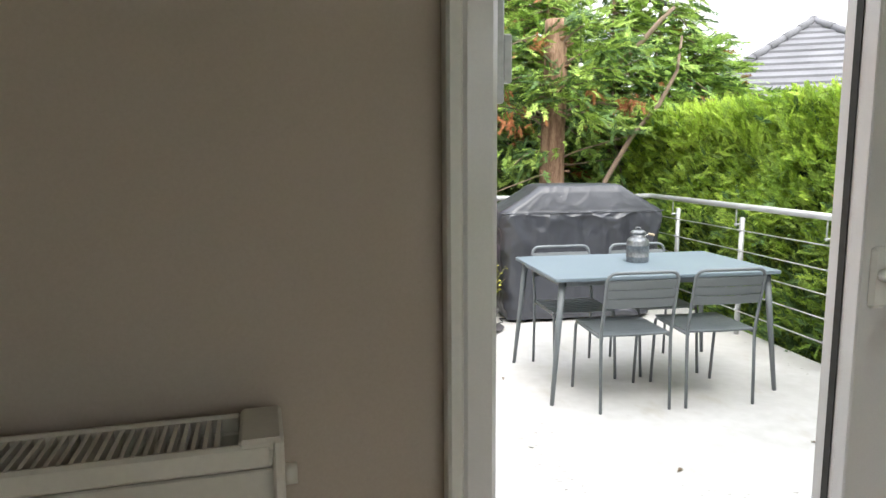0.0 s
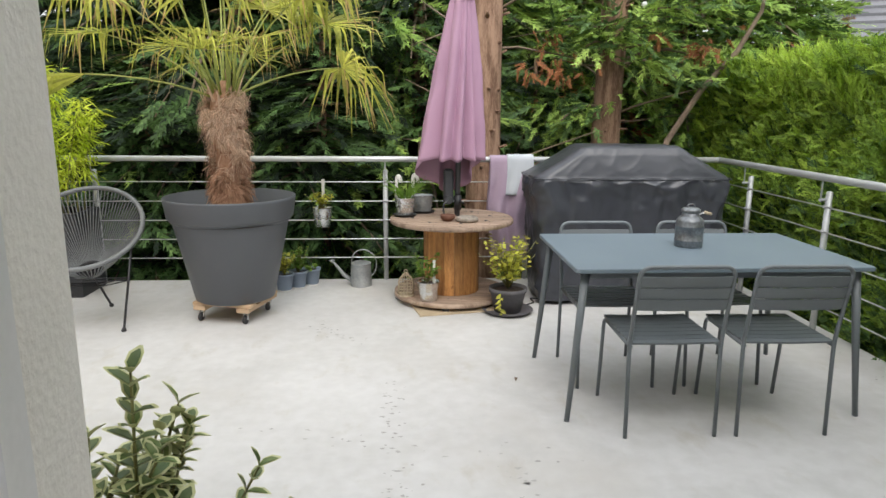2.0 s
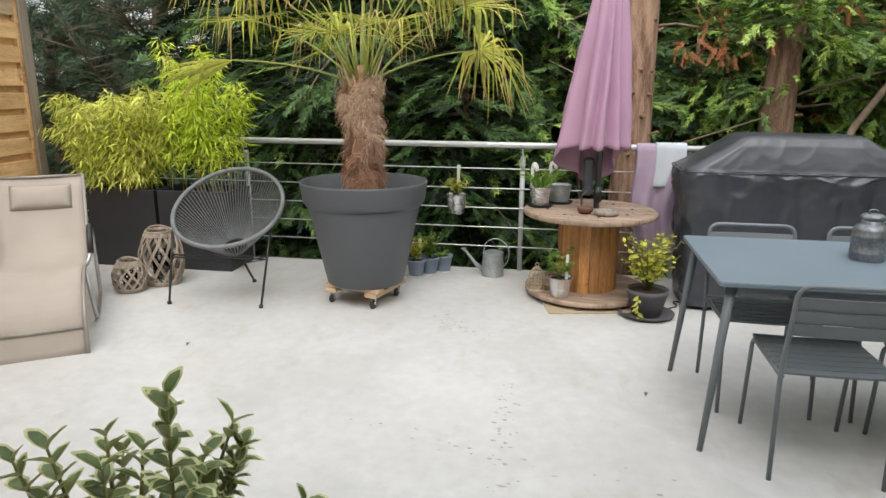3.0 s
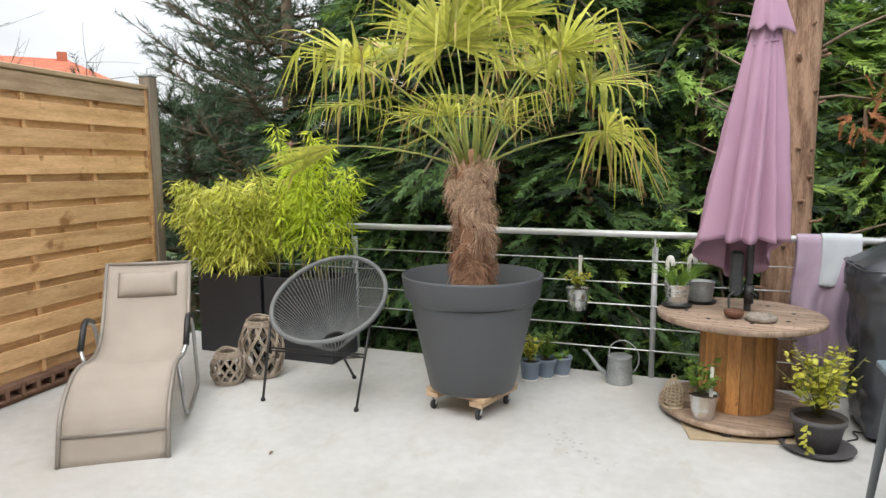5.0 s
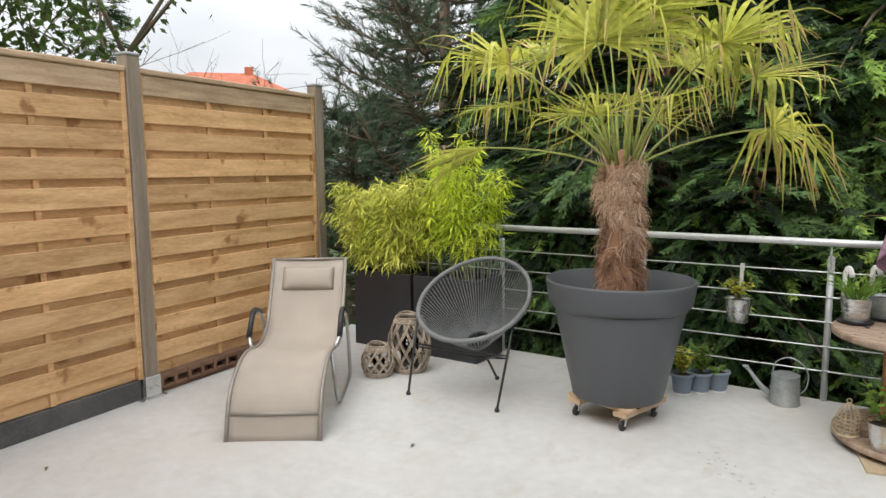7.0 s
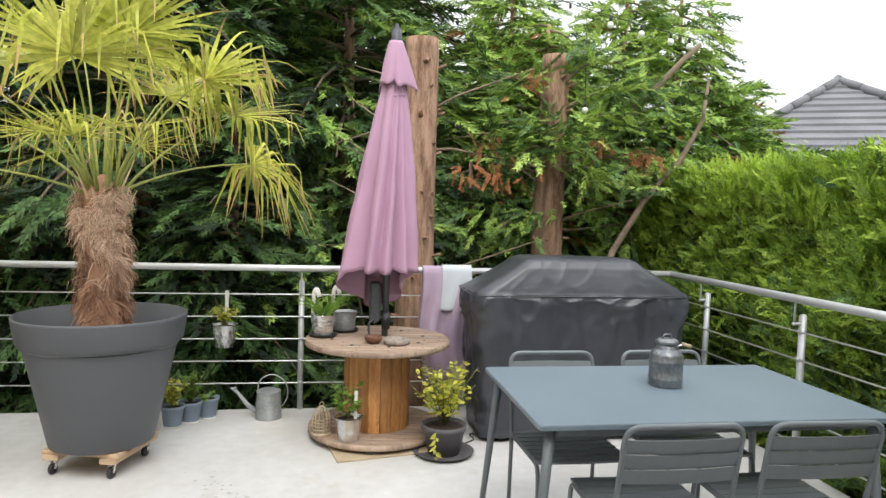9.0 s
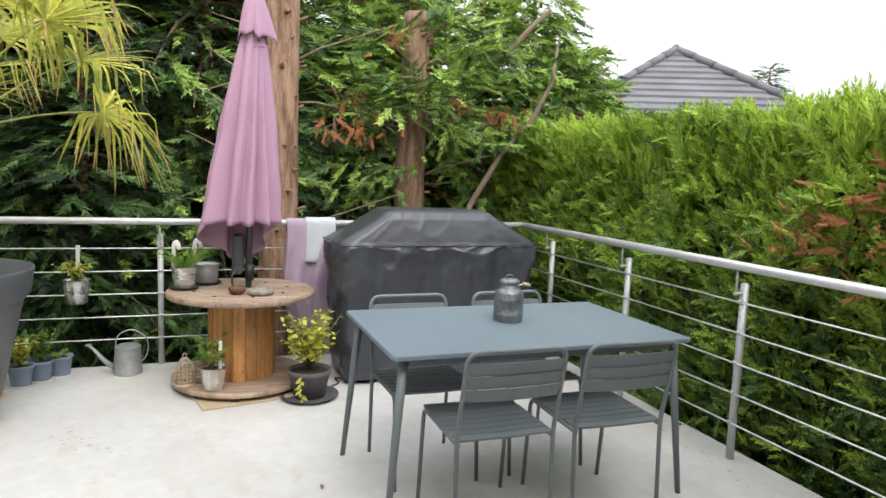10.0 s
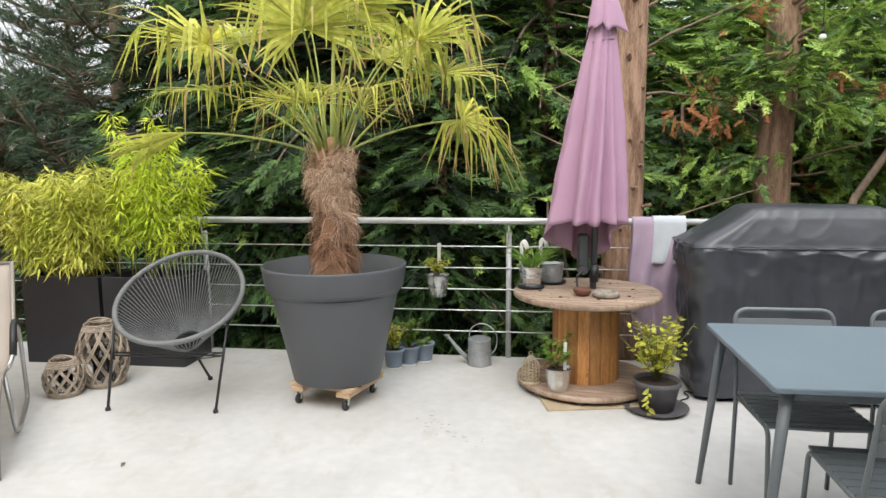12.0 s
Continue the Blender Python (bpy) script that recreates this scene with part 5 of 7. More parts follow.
# ---- hedge ----
def hedge():
    h = thing("hedge", (4.6, 3.0, -1.5), 0, "tall clipped green thuja hedge with a few dead rusty twigs", "hedge")
    r = np.random.default_rng(4)
    off = np.array((4.6, 3.0, -1.5))

    def face_x(y, z):
        return 4.10 + 0.07 * np.sin(y * 2.3) + 0.05 * np.sin(y * 5.1 + z * 3) + 0.05 * np.sin(z * 6 + y) + 0.10 * np.clip(z - 0.9, 0, 2) ** 1.3

    # near-black sheet behind the sprays, painted as the shade in the hedge's gaps
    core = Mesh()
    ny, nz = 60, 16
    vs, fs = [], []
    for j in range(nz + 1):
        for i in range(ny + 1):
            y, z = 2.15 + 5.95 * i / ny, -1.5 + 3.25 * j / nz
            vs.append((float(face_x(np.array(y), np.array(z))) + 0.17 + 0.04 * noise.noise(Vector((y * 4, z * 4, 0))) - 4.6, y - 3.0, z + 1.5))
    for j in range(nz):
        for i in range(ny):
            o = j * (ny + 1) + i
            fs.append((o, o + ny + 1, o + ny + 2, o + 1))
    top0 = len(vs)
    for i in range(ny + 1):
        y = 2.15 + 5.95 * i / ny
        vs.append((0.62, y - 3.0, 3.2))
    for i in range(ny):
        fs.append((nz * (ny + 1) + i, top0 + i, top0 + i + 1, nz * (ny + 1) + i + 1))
    part("shade_sheet", core.add(vs, fs), "deep", h)
    n = 30000
    y = r.uniform(2.12, 8.0, n)
    z = -1.2 + 3.05 * r.random(n) ** 0.8
    x = face_x(y, z) + r.uniform(-0.05, 0.15, n) + 0.10 * np.sin(y * 11 + 3 * np.sin(z * 5)) * np.sin(z * 10 + y * 4 + np.sin(y * 7))
    way = np.stack([-0.60 + 0.32 * r.normal(size=n), 0.50 * r.normal(size=n), 0.55 + 0.40 * r.normal(size=n) + 0.4 * np.clip(z - 1.2, 0, 1)], 1)
    nor = 0.6 * unit(r, n) + np.array((-0.8, 0, 0.5))
    X = frames_for(np.stack([x, y, z], 1) - off, way, nor, r.uniform(0.075, 0.16, n))
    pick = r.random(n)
    # light from above painted by height: brighter sprays up, darker ones (dim) low
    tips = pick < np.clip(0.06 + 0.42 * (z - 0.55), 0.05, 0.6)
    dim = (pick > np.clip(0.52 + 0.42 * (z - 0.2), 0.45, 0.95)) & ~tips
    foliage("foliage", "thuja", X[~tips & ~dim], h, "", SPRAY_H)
    foliage("lit_foliage", "thuja_bright", X[tips], h, "", SPRAY_H)
    foliage("shade_foliage", "cypress", X[dim], h, "", SPRAY_H)
    n = 8500
    y, x = r.uniform(2.12, 8.0, n), r.uniform(4.12, 5.1, n)
    z = 1.66 + 0.07 * np.sin(y * 2.1) + 0.04 * np.sin(y * 6.3) + r.uniform(-0.22, 0.08, n) + 0.12 * np.clip(4.2 - y, 0, 3) * 0.35
    way = np.stack([-0.1 + 0.22 * r.normal(size=n), 0.3 * r.normal(size=n), 1.0 + 0.15 * r.normal(size=n)], 1)
    X = frames_for(np.stack([x, y, z], 1) - off, way, unit(r, n), r.uniform(0.10, 0.22, n))
    foliage("top_growth", "thuja_bright", X, h, "fresh bright green shoots along the top", SPRAY_T)
    n = 70
    y = r.uniform(2.2, 4.0, n)
    X = frames_for(np.stack([r.uniform(4.4, 5.0, n), y, 1.75 + r.uniform(0, 0.1, n)], 1) - off, np.stack([0.1 * r.normal(size=n), 0.12 * r.normal(size=n), np.ones(n)], 1), unit(r, n), r.uniform(0.3, 0.5, n))
    foliage("long_growth", "cypress", X, h, "thin long shoots above the hedge", SPRAY_L)
    n = 170
    c = np.array([(3.69, 1.47), (3.57, 1.31), (3.94, 1.16), (3.6, 1.12), (4.06, 1.23), (3.45, 0.62), (3.3, 0.95)])
    k = r.integers(0, len(c), n)
    y, z = c[k, 0] + 0.09 * r.normal(size=n), c[k, 1] + 0.10 * r.normal(size=n)
    way = np.stack([-0.7 + 0.3 * r.normal(size=n), 0.6 * r.normal(size=n), 0.1 + 0.4 * r.normal(size=n)], 1)
    X = frames_for(np.stack([face_x(y, z) - 0.07 + r.uniform(-0.08, 0.05, n), y, z], 1) - off, way, unit(r, n), r.uniform(0.07, 0.15, n))
    foliage("dead_foliage", "rust", X, h, "dead rust-brown twigs")
    for i in range(16):
        y0 = 2.3 + i * 0.36
        part("stem", Mesh().tube([(0.1, y0 - 3.0, 0.0), (0.06 + RNG.uniform(-0.05, 0.05), y0 - 3.0 + RNG.uniform(-0.1, 0.1), 1.6), (0.05, y0 - 3.0, 3.0)], [0.03, 0.022, 0.008], 6), "branch", h)
    return h


hedge()


# ---- conifers behind the railing ----
def conifer(name, at, height, radius, low, branches, mats, label, seed, spray=(0.2, 0.36), per=46, droop=0.5, trunk_r=0.12, bare=0.12, power=0.8, lean=(0, 0), category="tree", coarse=False):
    """Trunk, limbs and a crown of feathery sprays set along drooping limbs."""
    t = thing(name, at, 0, label, category)
    r = np.random.default_rng(seed)
    part("trunk", Mesh().tube([(0, 0, 0), (lean[0] * 0.3, lean[1] * 0.3, height * 0.4), (lean[0], lean[1], height)], [trunk_r, trunk_r * 0.8, 0.02], 10), "bark", t)
    limbs = Mesh()
    P, W, Nn, S = [], [], [], []
    for i in range(branches):
        s = (i + r.random()) / branches
        z = low + (height - low) * s
        ln = radius * (1 - s ** power) * r.uniform(0.7, 1.1) + 0.25
        a = i * 2.39996 + r.uniform(-0.4, 0.4)
        d = np.array((math.cos(a), math.sin(a), 0.0))
        rise = r.uniform(-0.1, 0.35) * (0.4 + s)
        pts = []
        for k in range(6):
            u = k / 5
            pts.append(np.array((lean[0] * s, lean[1] * s, z)) + d * ln * u + np.array((0, 0, ln * (rise * u - droop * u * u))))
        limbs.tube(pts, [0.028 * (1 - 0.8 * k / 5) * (0.5 + ln / 3) for k in range(6)], 5)
        m = max(6, int(per * ln / radius))
        u = bare + (1 - bare) * r.random(m) ** 0.8
        base = np.array([np.array((lean[0] * s, lean[1] * s, z)) + d * ln * q + np.array((0, 0, ln * (rise * q - droop * q * q))) for q in u])
        side = np.array((-d[1], d[0], 0))
        fan = r.normal(size=(m, 1)) * 0.9
        way = d + side * fan + np.array((0, 0, 1)) * (rise - 1.6 * droop * u[:, None] * r.uniform(0.3, 1.3, (m, 1)))
        P.append(base + side * fan * 0.16 * ln * (1 - 0.5 * u[:, None]) + r.normal(size=(m, 3)) * 0.07)
        W.append(way)
        Nn.append(np.array((0, 0, 1.0)) + 0.55 * r.normal(size=(m, 3)))
        S.append(r.uniform(*spray, m))
    part("branchwork", limbs, "branch", t)
    P, W, Nn, S = map(np.concatenate, (P, W, Nn, S))
    X = frames_for(P, W, Nn, S)
    pick = r.random(len(X))
    lo = 0.0
    for mat, share in mats:
        sel = (pick >= lo) & (pick < lo + share)
        lo += share
        if sel.any():
            foliage("crown", mat, X[sel], t, "", SPRAY_S if coarse else None)
    return t


# D sprays paint the crowns' inner shade, strewn among the green ones
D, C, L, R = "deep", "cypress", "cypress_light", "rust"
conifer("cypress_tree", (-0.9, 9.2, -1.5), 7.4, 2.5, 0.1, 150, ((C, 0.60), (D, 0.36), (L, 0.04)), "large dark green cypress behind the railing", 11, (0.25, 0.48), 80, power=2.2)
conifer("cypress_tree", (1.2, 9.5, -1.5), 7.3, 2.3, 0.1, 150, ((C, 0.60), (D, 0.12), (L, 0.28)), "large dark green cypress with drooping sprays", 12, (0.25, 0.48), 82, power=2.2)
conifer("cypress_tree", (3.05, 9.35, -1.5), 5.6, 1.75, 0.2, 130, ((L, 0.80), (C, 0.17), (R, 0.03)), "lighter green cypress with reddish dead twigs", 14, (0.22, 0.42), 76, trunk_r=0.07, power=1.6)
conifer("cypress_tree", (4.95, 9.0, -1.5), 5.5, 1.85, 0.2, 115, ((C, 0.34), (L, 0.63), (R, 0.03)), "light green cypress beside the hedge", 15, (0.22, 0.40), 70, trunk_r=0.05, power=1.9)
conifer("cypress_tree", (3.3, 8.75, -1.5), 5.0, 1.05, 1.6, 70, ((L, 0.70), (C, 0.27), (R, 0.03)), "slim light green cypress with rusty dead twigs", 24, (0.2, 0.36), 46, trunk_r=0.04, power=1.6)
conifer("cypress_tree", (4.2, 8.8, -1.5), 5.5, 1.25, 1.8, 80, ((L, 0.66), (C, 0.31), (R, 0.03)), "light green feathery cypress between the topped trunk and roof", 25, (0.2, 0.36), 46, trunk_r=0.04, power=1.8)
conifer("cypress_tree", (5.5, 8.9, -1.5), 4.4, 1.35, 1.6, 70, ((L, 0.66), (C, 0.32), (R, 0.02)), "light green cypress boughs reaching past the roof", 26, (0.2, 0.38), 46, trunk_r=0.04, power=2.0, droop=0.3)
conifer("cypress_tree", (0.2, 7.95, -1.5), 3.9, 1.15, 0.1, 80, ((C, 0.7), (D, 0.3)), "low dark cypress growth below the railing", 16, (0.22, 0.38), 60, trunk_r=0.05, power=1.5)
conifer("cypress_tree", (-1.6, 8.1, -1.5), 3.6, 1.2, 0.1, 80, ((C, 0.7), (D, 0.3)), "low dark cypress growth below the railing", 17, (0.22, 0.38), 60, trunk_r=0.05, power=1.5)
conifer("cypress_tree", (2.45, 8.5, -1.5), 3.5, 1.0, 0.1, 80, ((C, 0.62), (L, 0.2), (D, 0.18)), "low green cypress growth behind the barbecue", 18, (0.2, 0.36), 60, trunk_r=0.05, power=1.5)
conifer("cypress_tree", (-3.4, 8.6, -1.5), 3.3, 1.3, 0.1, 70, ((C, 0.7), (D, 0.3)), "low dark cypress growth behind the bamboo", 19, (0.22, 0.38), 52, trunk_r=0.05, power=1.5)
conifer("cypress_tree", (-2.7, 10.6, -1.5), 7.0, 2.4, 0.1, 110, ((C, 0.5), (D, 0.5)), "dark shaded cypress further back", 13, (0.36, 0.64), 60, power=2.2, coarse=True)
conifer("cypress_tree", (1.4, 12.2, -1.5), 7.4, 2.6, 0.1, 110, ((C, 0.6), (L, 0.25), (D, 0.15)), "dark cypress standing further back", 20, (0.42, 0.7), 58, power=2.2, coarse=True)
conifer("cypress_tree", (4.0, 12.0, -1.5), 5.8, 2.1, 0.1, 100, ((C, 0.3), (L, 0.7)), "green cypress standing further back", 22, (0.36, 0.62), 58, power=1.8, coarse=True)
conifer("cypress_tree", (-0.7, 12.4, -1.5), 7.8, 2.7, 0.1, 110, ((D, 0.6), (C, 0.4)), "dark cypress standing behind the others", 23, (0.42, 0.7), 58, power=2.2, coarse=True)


# ---- topped trunks ----
def topped_trunk(at, z1, r0, r1, label, seed, lean):
    t = thing("tree_trunk", at, 0, label, "tree trunk", "topped trunks")
    rt = random.Random(seed)
    L = z1 - at[2]
    n, rows = 26, 60
    vs, fs = [], []
    for j in range(rows + 1):
        s = j / rows
        for k in range(n):
            a = 6.283 * k / n
            q = (r0 + (r1 - r0) * s) * (1 + 0.07 * noise.noise(Vector((math.cos(a) * 2.5, math.sin(a) * 2.5, s * L * 1.4))) + 0.05 * noise.noise(Vector((math.cos(a) * 7, math.sin(a) * 7, s * L * 1.2 + 9))))
            vs.append((lean[0] * s + q * math.cos(a), lean[1] * s + q * math.sin(a), L * s))
    for j in range(rows):
        for k in range(n):
            fs.append((j * n + k, j * n + (k + 1) % n, (j + 1) * n + (k + 1) % n, (j + 1) * n + k))
    fs.append(tuple(rows * n + k for k in range(n)))
    part("bark", Mesh().add(vs, fs, True), "bark", t)
    for i in range(64):
        s = rt.uniform(0.35, 0.97)
        a = rt.uniform(0, 6.283)
        q = r0 + (r1 - r0) * s
        d = Vector((math.cos(a), math.sin(a), rt.uniform(0.0, 0.5)))
        p = Vector((lean[0] * s, lean[1] * s, L * s)) + Vector((math.cos(a), math.sin(a), 0)) * q * 0.9
        part("branch_stub", Mesh().tube([p, p + d * rt.uniform(0.03, 0.09)], [0.019 * rt.uniform(0.5, 1.2), 0.011], 7), "bark", t)
    for i in range(14):
        s = rt.uniform(0.45, 0.97)
        a = rt.uniform(-0.5, 3.64)
        d = Vector((math.cos(a), math.sin(a), rt.uniform(-0.1, 0.5)))
        p = Vector((lean[0] * s, lean[1] * s, L * s))
        part("bare_branch", Mesh().tube([p, p + d * 0.3 + Vector((0, 0, 0.04)), p + d * rt.uniform(0.5, 1.15) + Vector((0, 0, rt.uniform(-0.1, 0.25)))], [0.014, 0.010, 0.003], 5), "branch", t)
    return t


topped_trunk((1.72, 7.15, -1.5), 2.84, 0.185, 0.130, "thick reddish-brown conifer trunk sawn off flat at the top", 31, (0.03, 0.0))
topped_trunk((2.93, 7.55, -1.5), 2.88, 0.172, 0.118, "reddish-brown conifer trunk sawn off among green branches", 32, (0.08, 0.0))
whole("leaning_branch", Mesh().tube([(3.10, 7.15, -1.5), (3.28, 7.15, 0.55), (3.46, 7.2, 1.16), (3.74, 7.2, 1.62), (4.05, 7.2, 1.97), (4.24, 7.2, 2.32), (4.28, 7.2, 2.68)], [0.034, 0.032, 0.03, 0.028, 0.024, 0.018, 0.012], 7), "branch", "long bare leaning branch behind the railing", "branch")
whole("bare_bough", Mesh().tube([(3.55, 7.5, 2.3), (3.80, 7.2, 2.58), (4.0, 7.15, 2.82), (4.13, 7.1, 2.95)], [0.03, 0.028, 0.024, 0.018], 7), "branch", "thick pale bare bough with a sawn end", "branch")


rd = np.random.default_rng(77)
for cx, cy, cz, num in ((2.50, 7.20, 1.80, 22), (3.74, 7.20, 2.00, 34), (2.72, 7.35, 2.62, 18), (2.18, 7.25, 1.82, 12), (3.35, 7.3, 2.12, 12), (2.35, 7.3, 2.1, 12)):
    pos = np.array((cx, cy, cz)) + rd.normal(size=(num, 3)) * np.array((0.07, 0.06, 0.05))
    way = rd.normal(size=(num, 3)) * np.array((0.5, 0.4, 0.3)) + np.array((0, -0.3, -0.7))
    dead = new("dead_twig", scatter_mesh("dead_twig", SPRAY_V, SPRAY_F, ["rust"], frames_for(pos, way, unit(rd, num), rd.uniform(0.10, 0.17, num))))
    tagged(dead, "clump of dead orange-brown twigs among the cypress branches", "twigs", "dead twig clumps", "stuff")


def bough(root, tip, seed, num, mats, label, width=0.16, size=(0.15, 0.28)):
    """One leafy side branch: a bare limb with feathery sprays that hang off its outer two thirds."""
    t = thing("cypress_bough", root, 0, label, "branch", "boughs of the topped trunk")
    r = np.random.default_rng(seed)
    d = np.array(tip) - np.array(root)
    arch = lambda q: d * q + np.array((0, 0, 0.18 * np.linalg.norm(d) * math.sin(math.pi * q)))
    part("limb", Mesh().tube([arch(k / 6) for k in range(7)], [0.017 * (1 - 0.8 * k / 6) + 0.002 for k in range(7)], 6), "branch", t)
    u = 0.28 + 0.72 * r.random(num)
    base = np.array([arch(q) for q in u]) + r.normal(size=(num, 3)) * np.array((width, width, width * 0.45)) * (0.5 + 0.6 * u[:, None])
    way = d / np.linalg.norm(d) + 0.7 * r.normal(size=(num, 3)) * np.array((1, 1, 0.5)) + np.array((0, 0, -0.25))
    X = frames_for(base, way, np.array((0, 0, 1.0)) + 0.5 * r.normal(size=(num, 3)), r.uniform(*size, num))
    k = int(num * 0.55)
    foliage("foliage", mats[0], X[:k], t)
    foliage("shaded_foliage", mats[1], X[k:], t)
    return t


TRUNK = (2.99, 7.5)
for k, (bx, by, z0, z1, num) in enumerate(((2.62, 7.10, 1.90, 1.98, 70), (3.02, 7.02, 2.02, 2.10, 60), (3.42, 7.00, 1.80, 1.72, 70), (2.42, 7.15, 2.05, 2.20, 80), (3.60, 7.05, 2.15, 2.25, 80),
                                            (3.90, 7.20, 2.35, 2.45, 90), (2.35, 7.30, 2.35, 2.60, 80), (2.40, 7.15, 1.40, 1.30, 60), (3.95, 7.30, 1.85, 1.78, 80), (3.45, 7.25, 2.55, 2.80, 60))):
    bough((TRUNK[0], TRUNK[1], z0), (bx, by, z1), 300 + k, num, ("cypress_light", "cypress"), "green feathery bough growing from a topped trunk")


# ---- pine, deciduous tree and far trees beyond the fence ----
def needle_template():
    v, f = [], []
    rn = random.Random(2)
    for i in range(24):
        s = i / 23
        a = rn.uniform(0, 6.283)
        d = np.array((0.75, 0.8 * math.cos(a), 0.8 * math.sin(a)))
        d = d / np.linalg.norm(d) * 0.38 * rn.uniform(0.7, 1.1)
        o = len(v)
        b = np.array((s * 0.85, 0, 0))
        w = np.array((0, -math.sin(a), math.cos(a))) * 0.02
        v.extend([b - w, b + w, b + d])
        f.append((o, o + 1, o + 2))
    return np.array(v), np.array(f)


NEEDLES = needle_template()


def pine(at, height, radius, label, seed, branches, per, low=2.0):
    t = thing("pine_tree", at, 0, label, "tree")
    r = np.random.default_rng(seed)
    part("trunk", Mesh().tube([(0, 0, 0), (0.1, 0, height * 0.5), (0, 0.1, height)], [0.16, 0.12, 0.03], 10), "branch", t)
    limbs = Mesh()
    P, W, S = [], [], []
    for i in range(branches):
        s = (i + r.random()) / branches
        z = low + (height - low) * s
        ln = radius * (1 - 0.65 * s) * r.uniform(0.55, 1.1)
        a = i * 2.39996 + r.uniform(-0.5, 0.5)
        d = np.array((math.cos(a), math.sin(a), 0.0))
        f = lambda q: np.array((0, 0, z)) + d * ln * q + np.array((0, 0, 0.45 * ln * q * q - 0.1 * ln * q))
        limbs.tube([f(k / 4) for k in range(5)], [0.03 - 0.005 * k for k in range(5)], 5)
        for j in range(per):
            u = 0.12 + 0.88 * r.random()
            side = d * r.uniform(0.1, 1.0) + np.array((-d[1], d[0], 0)) * r.normal() + np.array((0, 0, r.uniform(0.1, 0.8)))
            side /= np.linalg.norm(side)
            q0 = f(u)
            q1 = q0 + side * r.uniform(0.15, 0.5)
            limbs.tube([q0, q1], [0.009, 0.004], 4)
            P.append(q1 - side * 0.12)
            W.append(side)
            S.append(r.uniform(0.26, 0.42))
    part("branchwork", limbs, "branch", t)
    foliage("needles", "pine_needle", frames_for(np.array(P), np.array(W), unit(r, len(P)), np.array(S)), t, "", NEEDLES)
    return t


pine((-4.6, 10.3, -1.5), 7.4, 3.3, "grey-green pine with long needle tufts beyond the fence", 41, 56, 44, 0.8)
pine((-5.75, 9.5, -1.5), 3.8, 2.0, "dense grey-green young pine behind the fence end", 44, 38, 38, 0.4)
pine((-6.9, 12.5, -1.5), 6.0, 3.0, "grey-green pine further beyond the fence", 42, 40, 36, 0.8)
pine((-3.2, 12.8, -1.5), 7.6, 3.2, "dark grey-green pine among the cypresses", 43, 44, 40, 0.8)

LEAF_T = (np.array([(0, 0, 0), (0.45, -0.22, 0.05), (1.0, 0, -0.05), (0.45, 0.22, 0.05)]), np.array([(0, 1, 2, 3)]))


def leafy_tree(at, height, spread, label, seed, bare=False, twigs=400):
    t = thing("deciduous_tree", at, 0, label, "tree")
    r = random.Random(seed)
    limbs = Mesh()
    tips = []

    def grow(p, d, ln, rad, depth):
        q = p + d * ln
        mid = p + d * ln * 0.5 + Vector((r.uniform(-1, 1), r.uniform(-1, 1), r.uniform(-1, 1))) * ln * 0.08
        limbs.tube([p, mid, q], [rad, rad * 0.8, rad * 0.6], 6 if depth < 2 else 4)
        if depth >= 2:
            tips.append((mid, d))
            tips.append((q, d))
        if depth < 5 and ln > 0.12:
            for _ in range(3 if depth < 3 else 2):
                nd = (d + Vector((r.uniform(-1, 1), r.uniform(-1, 1), r.uniform(-0.5, 0.7))) * (0.75 if not bare else 0.9)).normalized()
                grow(q if r.random() < 0.7 else mid, nd, ln * r.uniform(0.62, 0.85), rad * 0.55, depth + 1)

    grow(Vector((0, 0, 0)), Vector((0, 0, 1)), height * 0.42, 0.05 if bare else 0.09, 0)
    part("branchwork", limbs, "branch", t)
    if not bare:
        rr = np.random.default_rng(seed)
        k = rr.integers(0, len(tips), twigs * 22)
        base = np.array([tuple(tips[i][0]) for i in k]) + rr.normal(size=(len(k), 3)) * 0.16
        way = rr.normal(size=(len(k), 3)) + np.array((0, 0, -0.5))
        foliage("leafage", "leaf", frames_for(base, way, unit(rr, len(k)), rr.uniform(0.08, 0.15, len(k))), t, "", LEAF_T)
    return t


leafy_tree((-6.6, 5.15, -1.5), 6.2, 2, "broad-leaved tree rising behind the timber fence", 51)
leafy_tree((-6.2, 3.0, -1.5), 6.6, 2, "broad-leaved tree rising behind the timber fence", 54)
leafy_tree((-7.4, 7.6, -1.5), 5.2, 2, "nearly bare small tree behind the timber fence", 52, bare=True)
conifer("fir_tree", (-18.0, 12.7, -1.5), 8.8, 1.4, 0.5, 110, (("cypress", 0.6), ("deep", 0.4)), "dark slender conifer far beyond the fence", 61, (0.4, 0.7), 22, droop=0.25)
conifer("fir_tree", (16.8, 16.9, -1.5), 6.35, 0.55, 4.6, 40, (("cypress", 0.7), ("deep", 0.3)), "small distant conifer top beside the roof", 62, (0.2, 0.34), 14, droop=0.2)
for k, (bx, by, bh) in enumerate(((-8.8, 14.6, 4.6), (-10.5, 10.5, 4.4), (-11.5, 18.0, 5.0), (9.5, 17.5, 4.4), (14.0, 19.0, 4.2), (6.5, 16.0, 5.4))):
    conifer("garden_tree", (bx, by, -1.5), bh, 1.9, 0.2, 50, (("cypress", 0.6), ("leaf", 0.4)), "green garden tree in the distance", 70 + k, (0.45, 0.75), 20, droop=0.3, coarse=True)
